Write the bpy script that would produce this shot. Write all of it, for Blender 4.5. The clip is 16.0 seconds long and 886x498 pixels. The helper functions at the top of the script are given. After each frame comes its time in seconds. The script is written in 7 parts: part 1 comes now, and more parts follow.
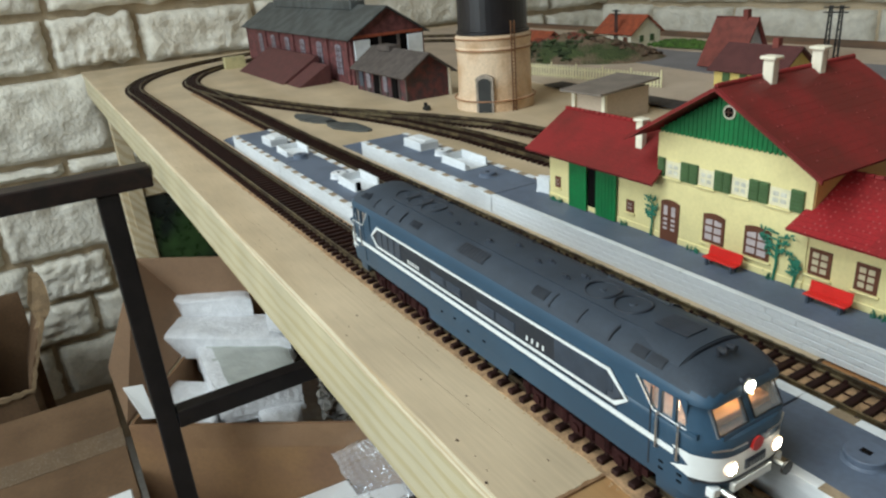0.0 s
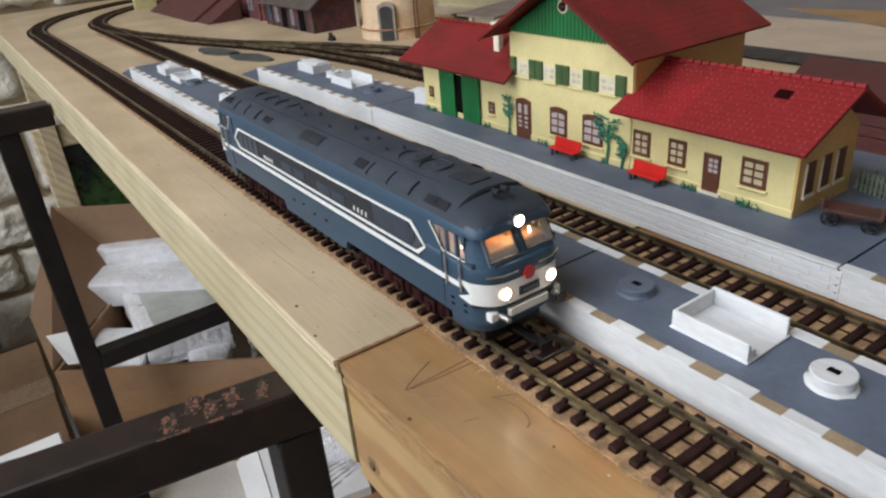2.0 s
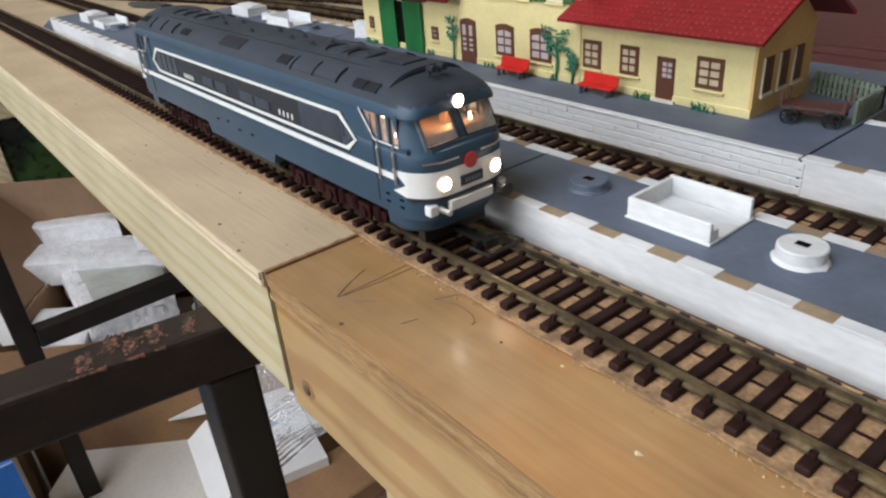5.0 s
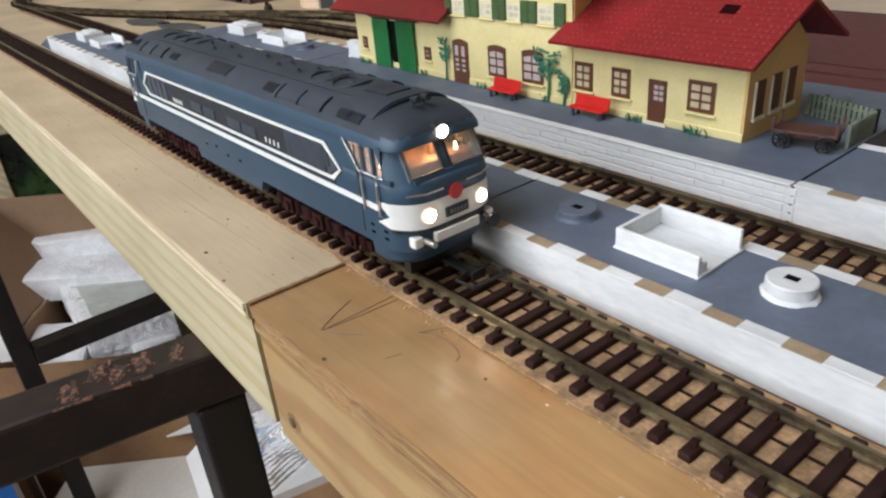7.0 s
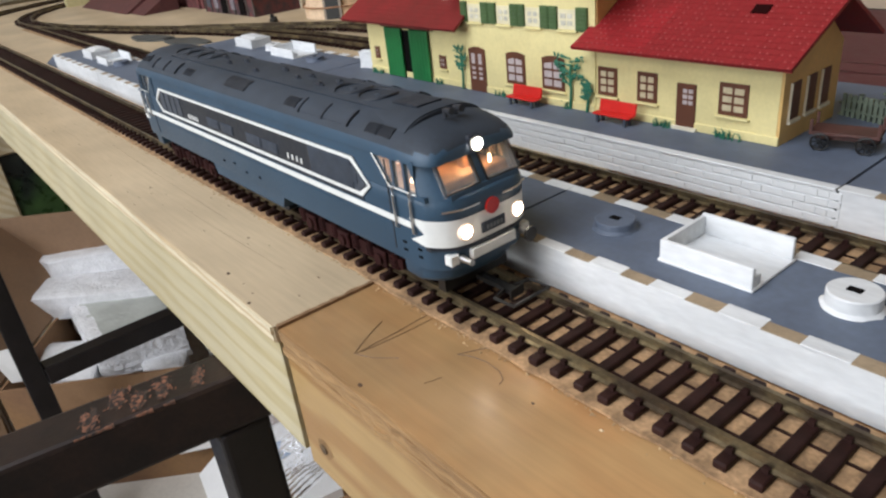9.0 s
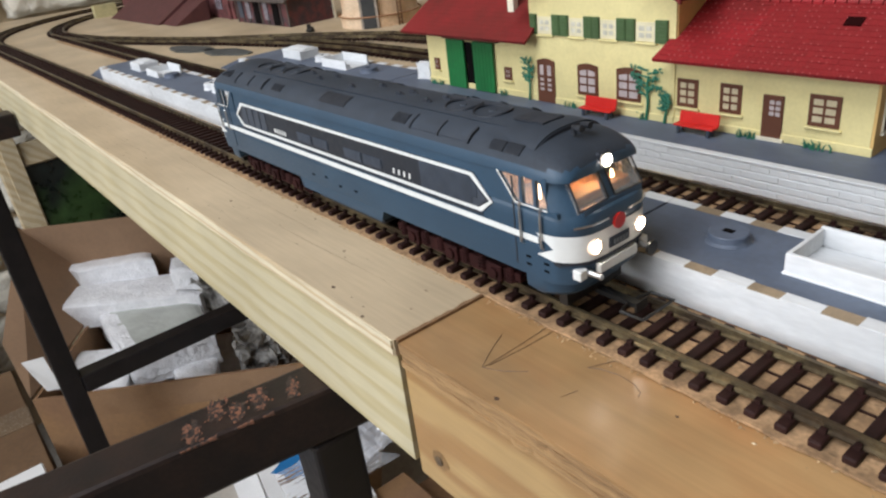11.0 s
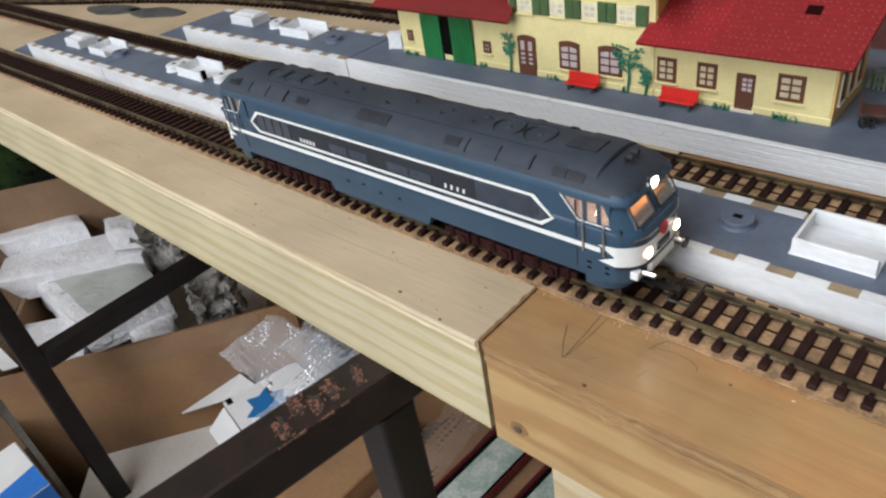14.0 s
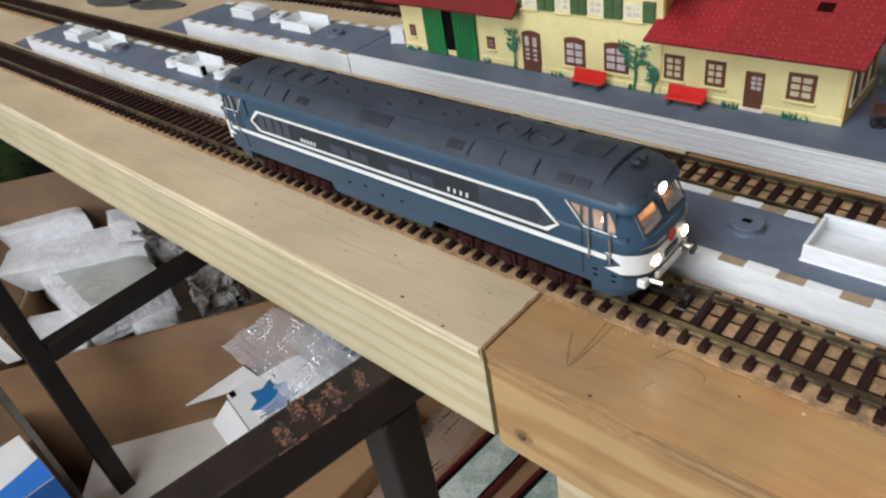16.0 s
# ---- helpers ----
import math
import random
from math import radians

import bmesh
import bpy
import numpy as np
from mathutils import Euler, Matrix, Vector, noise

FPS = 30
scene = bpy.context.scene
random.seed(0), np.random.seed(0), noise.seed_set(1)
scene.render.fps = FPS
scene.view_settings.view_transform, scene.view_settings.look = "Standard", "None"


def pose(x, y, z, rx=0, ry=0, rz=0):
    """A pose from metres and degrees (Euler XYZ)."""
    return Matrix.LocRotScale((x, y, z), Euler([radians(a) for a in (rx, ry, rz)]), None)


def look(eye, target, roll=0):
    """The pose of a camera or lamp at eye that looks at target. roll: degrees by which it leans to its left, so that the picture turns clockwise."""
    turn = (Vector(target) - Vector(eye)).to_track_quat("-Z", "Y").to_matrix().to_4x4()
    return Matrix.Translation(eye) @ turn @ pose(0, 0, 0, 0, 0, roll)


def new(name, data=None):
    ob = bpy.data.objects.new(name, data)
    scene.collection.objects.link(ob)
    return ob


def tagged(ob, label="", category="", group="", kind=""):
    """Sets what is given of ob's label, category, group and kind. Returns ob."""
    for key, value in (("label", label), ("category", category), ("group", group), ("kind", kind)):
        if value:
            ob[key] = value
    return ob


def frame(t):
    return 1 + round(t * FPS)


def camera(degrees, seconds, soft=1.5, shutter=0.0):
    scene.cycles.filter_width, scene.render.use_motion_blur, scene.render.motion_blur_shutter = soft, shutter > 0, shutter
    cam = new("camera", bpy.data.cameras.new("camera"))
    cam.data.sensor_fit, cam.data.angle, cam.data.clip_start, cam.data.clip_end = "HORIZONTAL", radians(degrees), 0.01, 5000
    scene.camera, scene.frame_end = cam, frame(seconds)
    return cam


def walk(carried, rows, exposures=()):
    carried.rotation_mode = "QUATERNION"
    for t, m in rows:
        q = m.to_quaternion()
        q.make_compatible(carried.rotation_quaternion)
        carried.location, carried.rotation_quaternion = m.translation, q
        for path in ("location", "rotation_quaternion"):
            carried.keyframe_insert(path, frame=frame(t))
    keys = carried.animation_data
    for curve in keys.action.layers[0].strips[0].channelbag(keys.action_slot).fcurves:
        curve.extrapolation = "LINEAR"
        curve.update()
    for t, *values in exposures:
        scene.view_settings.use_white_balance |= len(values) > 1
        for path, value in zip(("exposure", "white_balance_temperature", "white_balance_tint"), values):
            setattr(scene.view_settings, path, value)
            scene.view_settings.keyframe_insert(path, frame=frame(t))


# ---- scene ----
cam = camera(64.60, 16.0, soft=2.3)
PATH = [
    (0, (0.1327, -0.09233, 0.15425), (-1.48061, 0.81164, -0.60738), -4.49),
    (0.5, (0.1341, -0.09519, 0.15075), (-1.4582, 0.81111, -0.65125), -4.68),
    (1, (0.13889, -0.09131, 0.14438), (-1.42619, 0.827, -0.69658), -4.7),
    (1.5, (0.15908, -0.08032, 0.14155), (-1.37486, 0.86283, -0.72881), -5.19),
    (2, (0.1813, -0.0733, 0.13302), (-1.31432, 0.9094, -0.75995), -5.01),
    (2.5, (0.18316, -0.07024, 0.12373), (-1.27723, 0.94213, -0.79408), -4.95),
    (3, (0.18297, -0.06094, 0.11204), (-1.25032, 0.97041, -0.82711), -4.62),
    (5.5, (0.17725, -0.06802, 0.0999), (-1.22836, 0.99705, -0.84345), -5.01),
    (6, (0.17801, -0.06922, 0.09995), (-1.24336, 0.98938, -0.82691), -5.47),
    (6.5, (0.17794, -0.06903, 0.10073), (-1.24824, 0.99174, -0.81622), -4.82),
    (7, (0.17678, -0.05893, 0.10351), (-1.24385, 1.00672, -0.81638), -5.23),
    (7.5, (0.17259, -0.05913, 0.10684), (-1.25369, 1.01004, -0.80012), -5.78),
    (8, (0.16793, -0.05936, 0.10279), (-1.27512, 0.99925, -0.78992), -6.4),
    (10.3, (0.16166, -0.06773, 0.10575), (-1.26101, 1.00014, -0.8084), -7.23),
    (10.5, (0.15476, -0.07356, 0.1088), (-1.27526, 0.98984, -0.79907), -7.17),
    (11, (0.14674, -0.08479, 0.11021), (-1.30515, 0.96703, -0.77619), -7.39),
    (11.5, (0.13233, -0.10105, 0.14769), (-1.2738, 0.98953, -0.76524), -11.56),
    (12, (0.12721, -0.10663, 0.16574), (-1.16974, 0.98032, -0.90031), -12.9),
    (12.5, (0.122, -0.1209, 0.16145), (-1.0843, 0.99666, -0.97692), -10.39),
    (13, (0.11623, -0.12056, 0.16208), (-1.07995, 0.99406, -0.98979), -9.3),
    (13.5, (0.11944, -0.1194, 0.16211), (-1.078, 0.99333, -0.99025), -10.22),
    (14, (0.12406, -0.12371, 0.16165), (-1.0763, 0.99424, -0.98262), -9.99),
    (14.5, (0.11915, -0.12568, 0.1676), (-1.0728, 0.98312, -0.99421), -9.47),
    (15, (0.11477, -0.13248, 0.17309), (-1.08597, 0.96798, -0.9876), -11.05),
    (15.5, (0.11469, -0.12169, 0.16036), (-1.09209, 0.97495, -0.99768), -10.94),
    (16, (0.11976, -0.11807, 0.16377), (-1.07788, 0.97646, -1.0057), -10.32),
]
# the camera's own exposure and white balance: greener at first, a little darker round 2.5 s
EXPOSURES = [(0, 0.0, 6250, -1), (0.6, 0.0, 6250, -1), (1.2, -0.02, 6500, 9), (2.0, -0.12, 6500, 10), (3.0, -0.12, 6500, 10), (5.5, 0.0, 6500, 10), (8.0, 0.05, 6500, 10), (11.5, 0.0, 6500, 10), (14.0, -0.04, 6500, 10), (16.0, -0.04, 6500, 10)]
walk(cam, [(t, look(eye, target, roll)) for t, eye, target, roll in PATH], EXPOSURES)

# ---- light ----
world = bpy.data.worlds.new("world")
scene.world = world
world.use_nodes = True
wn = world.node_tree.nodes
sky = wn.new("ShaderNodeTexSky")
sky.sky_type = "NISHITA"
sky.sun_disc = False
sky.sun_elevation = radians(35)
sky.sun_rotation = radians(200)
wn["Background"].inputs[1].default_value = 0.1
world.node_tree.links.new(sky.outputs[0], wn["Background"].inputs[0])


def window_light(name, place, target, width, height, power, colour):
    lamp = bpy.data.lights.new(name, "AREA")
    lamp.shape, lamp.size, lamp.size_y, lamp.energy, lamp.color = "RECTANGLE", width, height, power, colour
    ob = new(name, lamp)
    ob.matrix_world = look(place, target)
    return ob


# daylight through the south window opening, and an unseen overhead lamp added to brighten
window_light("window_daylight", (-0.35, -1.96, 0.72), (-0.2, 0.0, 0.10), 1.6, 1.2, 33, (0.90, 0.935, 1.0))
window_light("added_overhead_light", (-0.10, -0.95, 1.47), (-0.05, 0.1, 0.0), 1.1, 0.9, 25, (0.90, 0.935, 1.0))



# ---- materials ----
def material(name, colour, rough=0.6, metal=0.0, vary=0.15, scale=60.0, fine=400.0, bump=0.1, stretch=(1, 1, 1), second=None, spread=(0.4, 0.6), glow=0.0, piece=0.0, spec=0.5, depth=0.001, clear=0.0):
    """A surface with two scales of tone, roughness and relief. second: a stain colour; piece: tone shift from piece to piece."""
    m = bpy.data.materials.new(name)
    m.use_nodes = True
    t, n = m.node_tree, m.node_tree.nodes
    b = n["Principled BSDF"]
    b.inputs["Roughness"].default_value, b.inputs["Metallic"].default_value = rough, metal
    b.inputs["Specular IOR Level"].default_value = spec
    b.inputs["Coat Weight"].default_value = clear
    co = n.new("ShaderNodeTexCoord")
    mp = n.new("ShaderNodeMapping")
    mp.inputs["Scale"].default_value = stretch
    t.links.new(co.outputs["Object"], mp.inputs["Vector"])
    big, small = n.new("ShaderNodeTexNoise"), n.new("ShaderNodeTexNoise")
    for k, s, d in ((big, scale, 5.0), (small, fine, 3.0)):
        k.inputs["Scale"].default_value, k.inputs["Detail"].default_value = s, d
        t.links.new(mp.outputs[0], k.inputs["Vector"])
    ramp = n.new("ShaderNodeMapRange")
    ramp.inputs[1].default_value, ramp.inputs[2].default_value = spread
    t.links.new(big.outputs["Fac"], ramp.inputs[0])
    mix = n.new("ShaderNodeMix")
    mix.data_type = "RGBA"
    dark = tuple(c * (1 - vary) for c in colour)
    mix.inputs[6].default_value = (*colour, 1)
    mix.inputs[7].default_value = (*(second or dark), 1)
    t.links.new(ramp.outputs[0], mix.inputs[0])
    grain = n.new("ShaderNodeMapRange")
    grain.inputs[1].default_value, grain.inputs[2].default_value = 0.3, 0.7
    grain.inputs[3].default_value, grain.inputs[4].default_value = 1 - vary * 0.6, 1 + vary * 0.4
    t.links.new(small.outputs["Fac"], grain.inputs[0])
    tone = n.new("ShaderNodeHueSaturation")
    t.links.new(mix.outputs[2], tone.inputs["Color"])
    last = grain.outputs[0]
    if piece:
        info = n.new("ShaderNodeObjectInfo")
        pr = n.new("ShaderNodeMapRange")
        pr.inputs[3].default_value, pr.inputs[4].default_value = 1 - piece, 1 + piece
        t.links.new(info.outputs["Random"], pr.inputs[0])
        mul = n.new("ShaderNodeMath")
        mul.operation = "MULTIPLY"
        t.links.new(last, mul.inputs[0])
        t.links.new(pr.outputs[0], mul.inputs[1])
        last = mul.outputs[0]
    t.links.new(last, tone.inputs["Value"])
    t.links.new(tone.outputs[0], b.inputs["Base Color"])
    rr = n.new("ShaderNodeMapRange")
    rr.inputs[3].default_value, rr.inputs[4].default_value = max(rough - 0.12, 0.02), min(rough + 0.12, 1)
    t.links.new(small.outputs["Fac"], rr.inputs[0])
    if 0.05 < rough:
        t.links.new(rr.outputs[0], b.inputs["Roughness"])
    if bump:
        bp = n.new("ShaderNodeBump")
        bp.inputs["Strength"].default_value, bp.inputs["Distance"].default_value = bump, depth
        add = n.new("ShaderNodeMath")
        t.links.new(big.outputs["Fac"], add.inputs[0])
        t.links.new(small.outputs["Fac"], add.inputs[1])
        t.links.new(add.outputs[0], bp.inputs["Height"])
        t.links.new(bp.outputs[0], b.inputs["Normal"])
    if glow:
        b.inputs["Emission Color"].default_value = (*colour, 1)
        b.inputs["Emission Strength"].default_value = glow
    return m


def wood(name, light, dark, ring=40.0, stretch=(0.12, 1, 1), rough=0.55, turn=(0, 0, 0), fine=900.0, blotch=0.25, contrast=(0.35, 0.75), warp=6.0, pore=0.14, detail=3.0, stain=None, rings=None, coat=0.0, relief=0.0006):
    """Sawn wood with drawn-out rings, pores and blotches."""
    m = bpy.data.materials.new(name)
    m.use_nodes = True
    t, n = m.node_tree, m.node_tree.nodes
    b = n["Principled BSDF"]
    co, mp = n.new("ShaderNodeTexCoord"), n.new("ShaderNodeMapping")
    mp.inputs["Scale"].default_value = stretch
    mp.inputs["Rotation"].default_value = [radians(a) for a in turn]
    t.links.new(co.outputs["Object"], mp.inputs["Vector"])
    wave = n.new("ShaderNodeTexWave")
    wave.wave_type, wave.bands_direction = "BANDS", "DIAGONAL"
    wave.inputs["Scale"].default_value, wave.inputs["Distortion"].default_value = ring, warp
    wave.inputs["Detail"].default_value, wave.inputs["Detail Scale"].default_value = detail, 0.6
    t.links.new(mp.outputs[0], wave.inputs["Vector"])
    if rings:
        wave.wave_type, wave.rings_direction = "RINGS", "X"
        mp.inputs["Location"].default_value = rings
        wave.inputs["Detail Scale"].default_value = 7.0
    b.inputs["Coat Weight"].default_value, b.inputs["Coat Roughness"].default_value = coat, 0.22
    pores, blot = n.new("ShaderNodeTexNoise"), n.new("ShaderNodeTexNoise")
    pores.inputs["Scale"].default_value, pores.inputs["Detail"].default_value = fine, 4
    blot.inputs["Scale"].default_value, blot.inputs["Detail"].default_value = 14, 4
    mp2 = n.new("ShaderNodeMapping")
    mp2.inputs["Scale"].default_value = (0.06, 1, 1)
    t.links.new(co.outputs["Object"], mp2.inputs["Vector"])
    t.links.new(mp2.outputs[0], pores.inputs["Vector"])
    t.links.new(co.outputs["Object"], blot.inputs["Vector"])
    r = n.new("ShaderNodeMapRange")
    r.inputs[1].default_value, r.inputs[2].default_value = contrast
    t.links.new(wave.outputs["Fac"], r.inputs[0])
    mix = n.new("ShaderNodeMix")
    mix.data_type = "RGBA"
    mix.inputs[6].default_value, mix.inputs[7].default_value = (*light, 1), (*dark, 1)
    t.links.new(r.outputs[0], mix.inputs[0])
    v1, v2, mul = n.new("ShaderNodeMapRange"), n.new("ShaderNodeMapRange"), n.new("ShaderNodeMath")
    v1.inputs[1].default_value, v1.inputs[2].default_value = 0.3, 0.7
    v1.inputs[3].default_value, v1.inputs[4].default_value = 1 - pore, 1 + pore * 0.4
    v2.inputs[1].default_value, v2.inputs[2].default_value = 0.3, 0.7
    v2.inputs[3].default_value, v2.inputs[4].default_value = 1 - blotch, 1 + blotch * 0.3
    t.links.new(pores.outputs["Fac"], v1.inputs[0])
    t.links.new(blot.outputs["Fac"], v2.inputs[0])
    mul.operation = "MULTIPLY"
    t.links.new(v1.outputs[0], mul.inputs[0])
    t.links.new(v2.outputs[0], mul.inputs[1])
    hsv = n.new("ShaderNodeHueSaturation")
    tone = mix.outputs[2]
    if stain:
        big, br, sm = n.new("ShaderNodeTexNoise"), n.new("ShaderNodeMapRange"), n.new("ShaderNodeMix")
        big.inputs["Scale"].default_value, big.inputs["Detail"].default_value, big.inputs["Roughness"].default_value = 11, 5, 0.62
        mp3 = n.new("ShaderNodeMapping")
        mp3.inputs["Scale"].default_value = (0.6, 1, 1)
        t.links.new(co.outputs["Object"], mp3.inputs["Vector"])
        t.links.new(mp3.outputs[0], big.inputs["Vector"])
        br.inputs[1].default_value, br.inputs[2].default_value = 0.40, 0.58
        t.links.new(big.outputs["Fac"], br.inputs[0])
        sm.data_type = "RGBA"
        sm.inputs[7].default_value = (*stain, 1)
        t.links.new(tone, sm.inputs[6])
        t.links.new(br.outputs[0], sm.inputs[0])
        tone = sm.outputs[2]
    t.links.new(tone, hsv.inputs["Color"])
    t.links.new(mul.outputs[0], hsv.inputs["Value"])
    t.links.new(hsv.outputs[0], b.inputs["Base Color"])
    b.inputs["Roughness"].default_value = rough
    bp = n.new("ShaderNodeBump")
    bp.inputs["Strength"].default_value, bp.inputs["Distance"].default_value = 0.25, relief
    t.links.new(pores.outputs["Fac"], bp.inputs["Height"])
    t.links.new(bp.outputs[0], b.inputs["Normal"])
    return m


def glass(name, tint=(0.9, 0.95, 0.95), alpha=0.25, rough=0.05):
    m = bpy.data.materials.new(name)
    m.use_nodes = True
    b = m.node_tree.nodes["Principled BSDF"]
    b.inputs["Base Color"].default_value = (*tint, 1)
    b.inputs["Roughness"].default_value = rough
    b.inputs["Alpha"].default_value = alpha
    return m


def lamp_surface(name, colour, strength):
    m = bpy.data.materials.new(name)
    m.use_nodes = True
    b = m.node_tree.nodes["Principled BSDF"]
    b.inputs["Base Color"].default_value = (*colour, 1)
    b.inputs["Emission Color"].default_value = (*colour, 1)
    b.inputs["Emission Strength"].default_value = strength
    return m


M_BIRCH = wood("pale_birch_board", (0.565, 0.444, 0.290), (0.535, 0.414, 0.262), ring=9, rough=0.6, blotch=0.22, fine=700, warp=10, pore=0.09, relief=0.00025)
M_PLY = wood("varnished_plywood", (0.52, 0.315, 0.138), (0.47, 0.27, 0.108), ring=6, rough=0.42, blotch=0.46, fine=520, warp=16, pore=0.12, stain=(0.47, 0.225, 0.085), coat=0.35, relief=0.00018)
M_PINE = wood("pine_fascia", (0.57, 0.505, 0.335), (0.50, 0.42, 0.235), ring=34, stretch=(0.12, 0.2, 1.0), rough=0.5, contrast=(0.35, 1.0), warp=1.8, blotch=0.16, pore=0.07, detail=0.0, turn=(0, 0, 14), rings=(0, 0.0062, 0.058), relief=0.0003)
M_PINE_OLD = wood("oiled_pine_fascia", (0.50, 0.325, 0.14), (0.40, 0.225, 0.088), ring=20, stretch=(0.26, 0.2, 1.0), rough=0.4, contrast=(0.60, 1.0), warp=1.6, blotch=0.30, pore=0.07, detail=0.0, turn=(0, 0, 24), rings=(0, -0.0075, 0.034), coat=0.2, relief=0.0003)
M_PLYEDGE = material("plywood_edge", (0.42, 0.255, 0.112), 0.85, vary=0.45, scale=120, fine=1100, bump=0.6, depth=0.0008, stretch=(0.10, 1, 2.6), second=(0.20, 0.105, 0.045), spread=(0.42, 0.72))
M_JOINT = material("dark_joint", (0.29, 0.165, 0.078), 0.9, vary=0.45, scale=150, fine=1100, bump=0.6, depth=0.0008, stretch=(0.45, 1, 1.4), second=(0.17, 0.090, 0.042), spread=(0.35, 0.7))
M_BATTEN = wood("planed_batten", (0.66, 0.55, 0.36), (0.56, 0.43, 0.25), ring=30, rough=0.6)
M_SLEEPER = material("brown_plastic_sleeper", (0.028, 0.011, 0.009), 0.6, spec=0.18, vary=0.35, scale=150, fine=1200, piece=0.2, bump=0.15, depth=0.0003)
M_RAIL = material("weathered_brass_rail", (0.25, 0.20, 0.115), 0.38, 0.75, vary=0.4, scale=90, fine=900, bump=0.1, depth=0.0002, second=(0.10, 0.075, 0.05))
M_GREY = material("slate_blue_paint", (0.112, 0.140, 0.192), 0.6, vary=0.2, scale=45, fine=500, bump=0.15, depth=0.0004, second=(0.092, 0.114, 0.158))
M_WHITE = material("brushed_white_paint", (0.72, 0.74, 0.75), 0.55, vary=0.14, scale=70, fine=600, bump=0.3, depth=0.0005, stretch=(0.3, 1, 1))
M_TAN = material("tan_cardboard", (0.33, 0.25, 0.16), 0.8, vary=0.2, scale=120, fine=900)
M_WALLPAPER = material("pale_yellow_plastic", (0.78, 0.68, 0.33), 0.5, vary=0.08, scale=60, fine=700, bump=0.2, depth=0.0003)
M_WALLEND = material("amber_plastic", (0.72, 0.47, 0.17), 0.5, vary=0.10, scale=60, fine=700, bump=0.2, depth=0.0003)
M_ROOF = material("red_plastic_tiles", (0.30, 0.018, 0.022), 0.5, piece=0.07, vary=0.35, scale=38, fine=900, bump=0.2, depth=0.0003, spec=0.3, second=(0.19, 0.016, 0.016))
M_ROOFOLD = material("faded_red_plastic_tiles", (0.215, 0.020, 0.020), 0.55, vary=0.35, scale=34, fine=900, bump=0.2, depth=0.0003, spec=0.25, second=(0.145, 0.020, 0.017))
M_RED = material("red_plastic", (0.62, 0.02, 0.015), 0.35, vary=0.12, scale=90, bump=0.05)
M_GREEN = material("green_plastic", (0.012, 0.17, 0.045), 0.45, vary=0.2, scale=80, bump=0.1, depth=0.0003)
M_SHUTTER = material("olive_green_plastic", (0.07, 0.13, 0.045), 0.5, vary=0.2, scale=80, bump=0.1, depth=0.0003)
M_PLANT = material("dark_green_plastic_plant", (0.030, 0.195, 0.115), 0.5, vary=0.3, scale=200, bump=0.2, depth=0.0003)
M_DOOR = material("brown_plastic", (0.13, 0.045, 0.022), 0.5, vary=0.2, scale=100, bump=0.1, depth=0.0003)
M_PANE = material("frosted_pane", (0.54, 0.47, 0.46), 0.25, vary=0.15, scale=200, bump=0.05)
M_DARK = material("dark_inside", (0.007, 0.006, 0.006), 0.9, vary=0.3, spec=0.05)
M_CREAM = material("cream_plastic", (0.80, 0.74, 0.58), 0.5, vary=0.1, scale=90, bump=0.1, depth=0.0003)
M_LBLUE = material("locomotive_blue", (0.029, 0.068, 0.114), 0.46, vary=0.12, scale=50, fine=900, bump=0.04, depth=0.0002)
M_LROOF = material("locomotive_roof_slate", (0.043, 0.054, 0.071), 0.62, spec=0.3, vary=0.2, scale=60, fine=900, bump=0.08, depth=0.0002)
M_LDARK = material("locomotive_dark_panel", (0.017, 0.023, 0.034), 0.5, vary=0.15, scale=70)
M_LGRILL = material("locomotive_grille", (0.052, 0.066, 0.090), 0.5, vary=0.2, scale=200)
M_LWHITE = material("locomotive_white", (0.78, 0.80, 0.78), 0.4, vary=0.05, scale=90, bump=0.02)
M_BOGIE = material("bogie_rust_brown", (0.032, 0.0095, 0.009), 0.75, spec=0.12, vary=0.35, scale=120, bump=0.2, depth=0.0003)
M_CHROME = material("bright_metal", (0.62, 0.62, 0.62), 0.34, 1.0, vary=0.1, bump=0)
M_BLACKSTEEL = material("black_painted_steel", (0.014, 0.011, 0.011), 0.42, vary=0.35, scale=40, fine=300, bump=0.12, depth=0.0006, spec=0.35)
M_STONE = material("limestone", (0.75, 0.71, 0.61), 0.9, vary=0.2, scale=30, fine=120, bump=0.55, depth=0.006, second=(0.60, 0.55, 0.45), piece=0.06, spread=(0.40, 0.72))
M_MORTAR = material("sand_mortar", (0.56, 0.45, 0.31), 0.95, vary=0.2, scale=25, fine=300, bump=0.5, depth=0.003)
M_CARD = material("brown_cardboard", (0.302, 0.170, 0.077), 0.8, vary=0.16, scale=9, fine=160, bump=0.15, second=(0.235, 0.130, 0.070))
M_FOAM = material("white_polystyrene", (0.84, 0.84, 0.85), 0.75, vary=0.10, scale=70, fine=300, bump=0.8, depth=0.0030)
M_PLASTER = material("plaster", (0.62, 0.58, 0.52), 0.9, vary=0.1, scale=5, fine=80, bump=0.2)
M_FLOOR = material("concrete_floor", (0.42, 0.39, 0.35), 0.8, vary=0.25, scale=6, fine=90, bump=0.2)


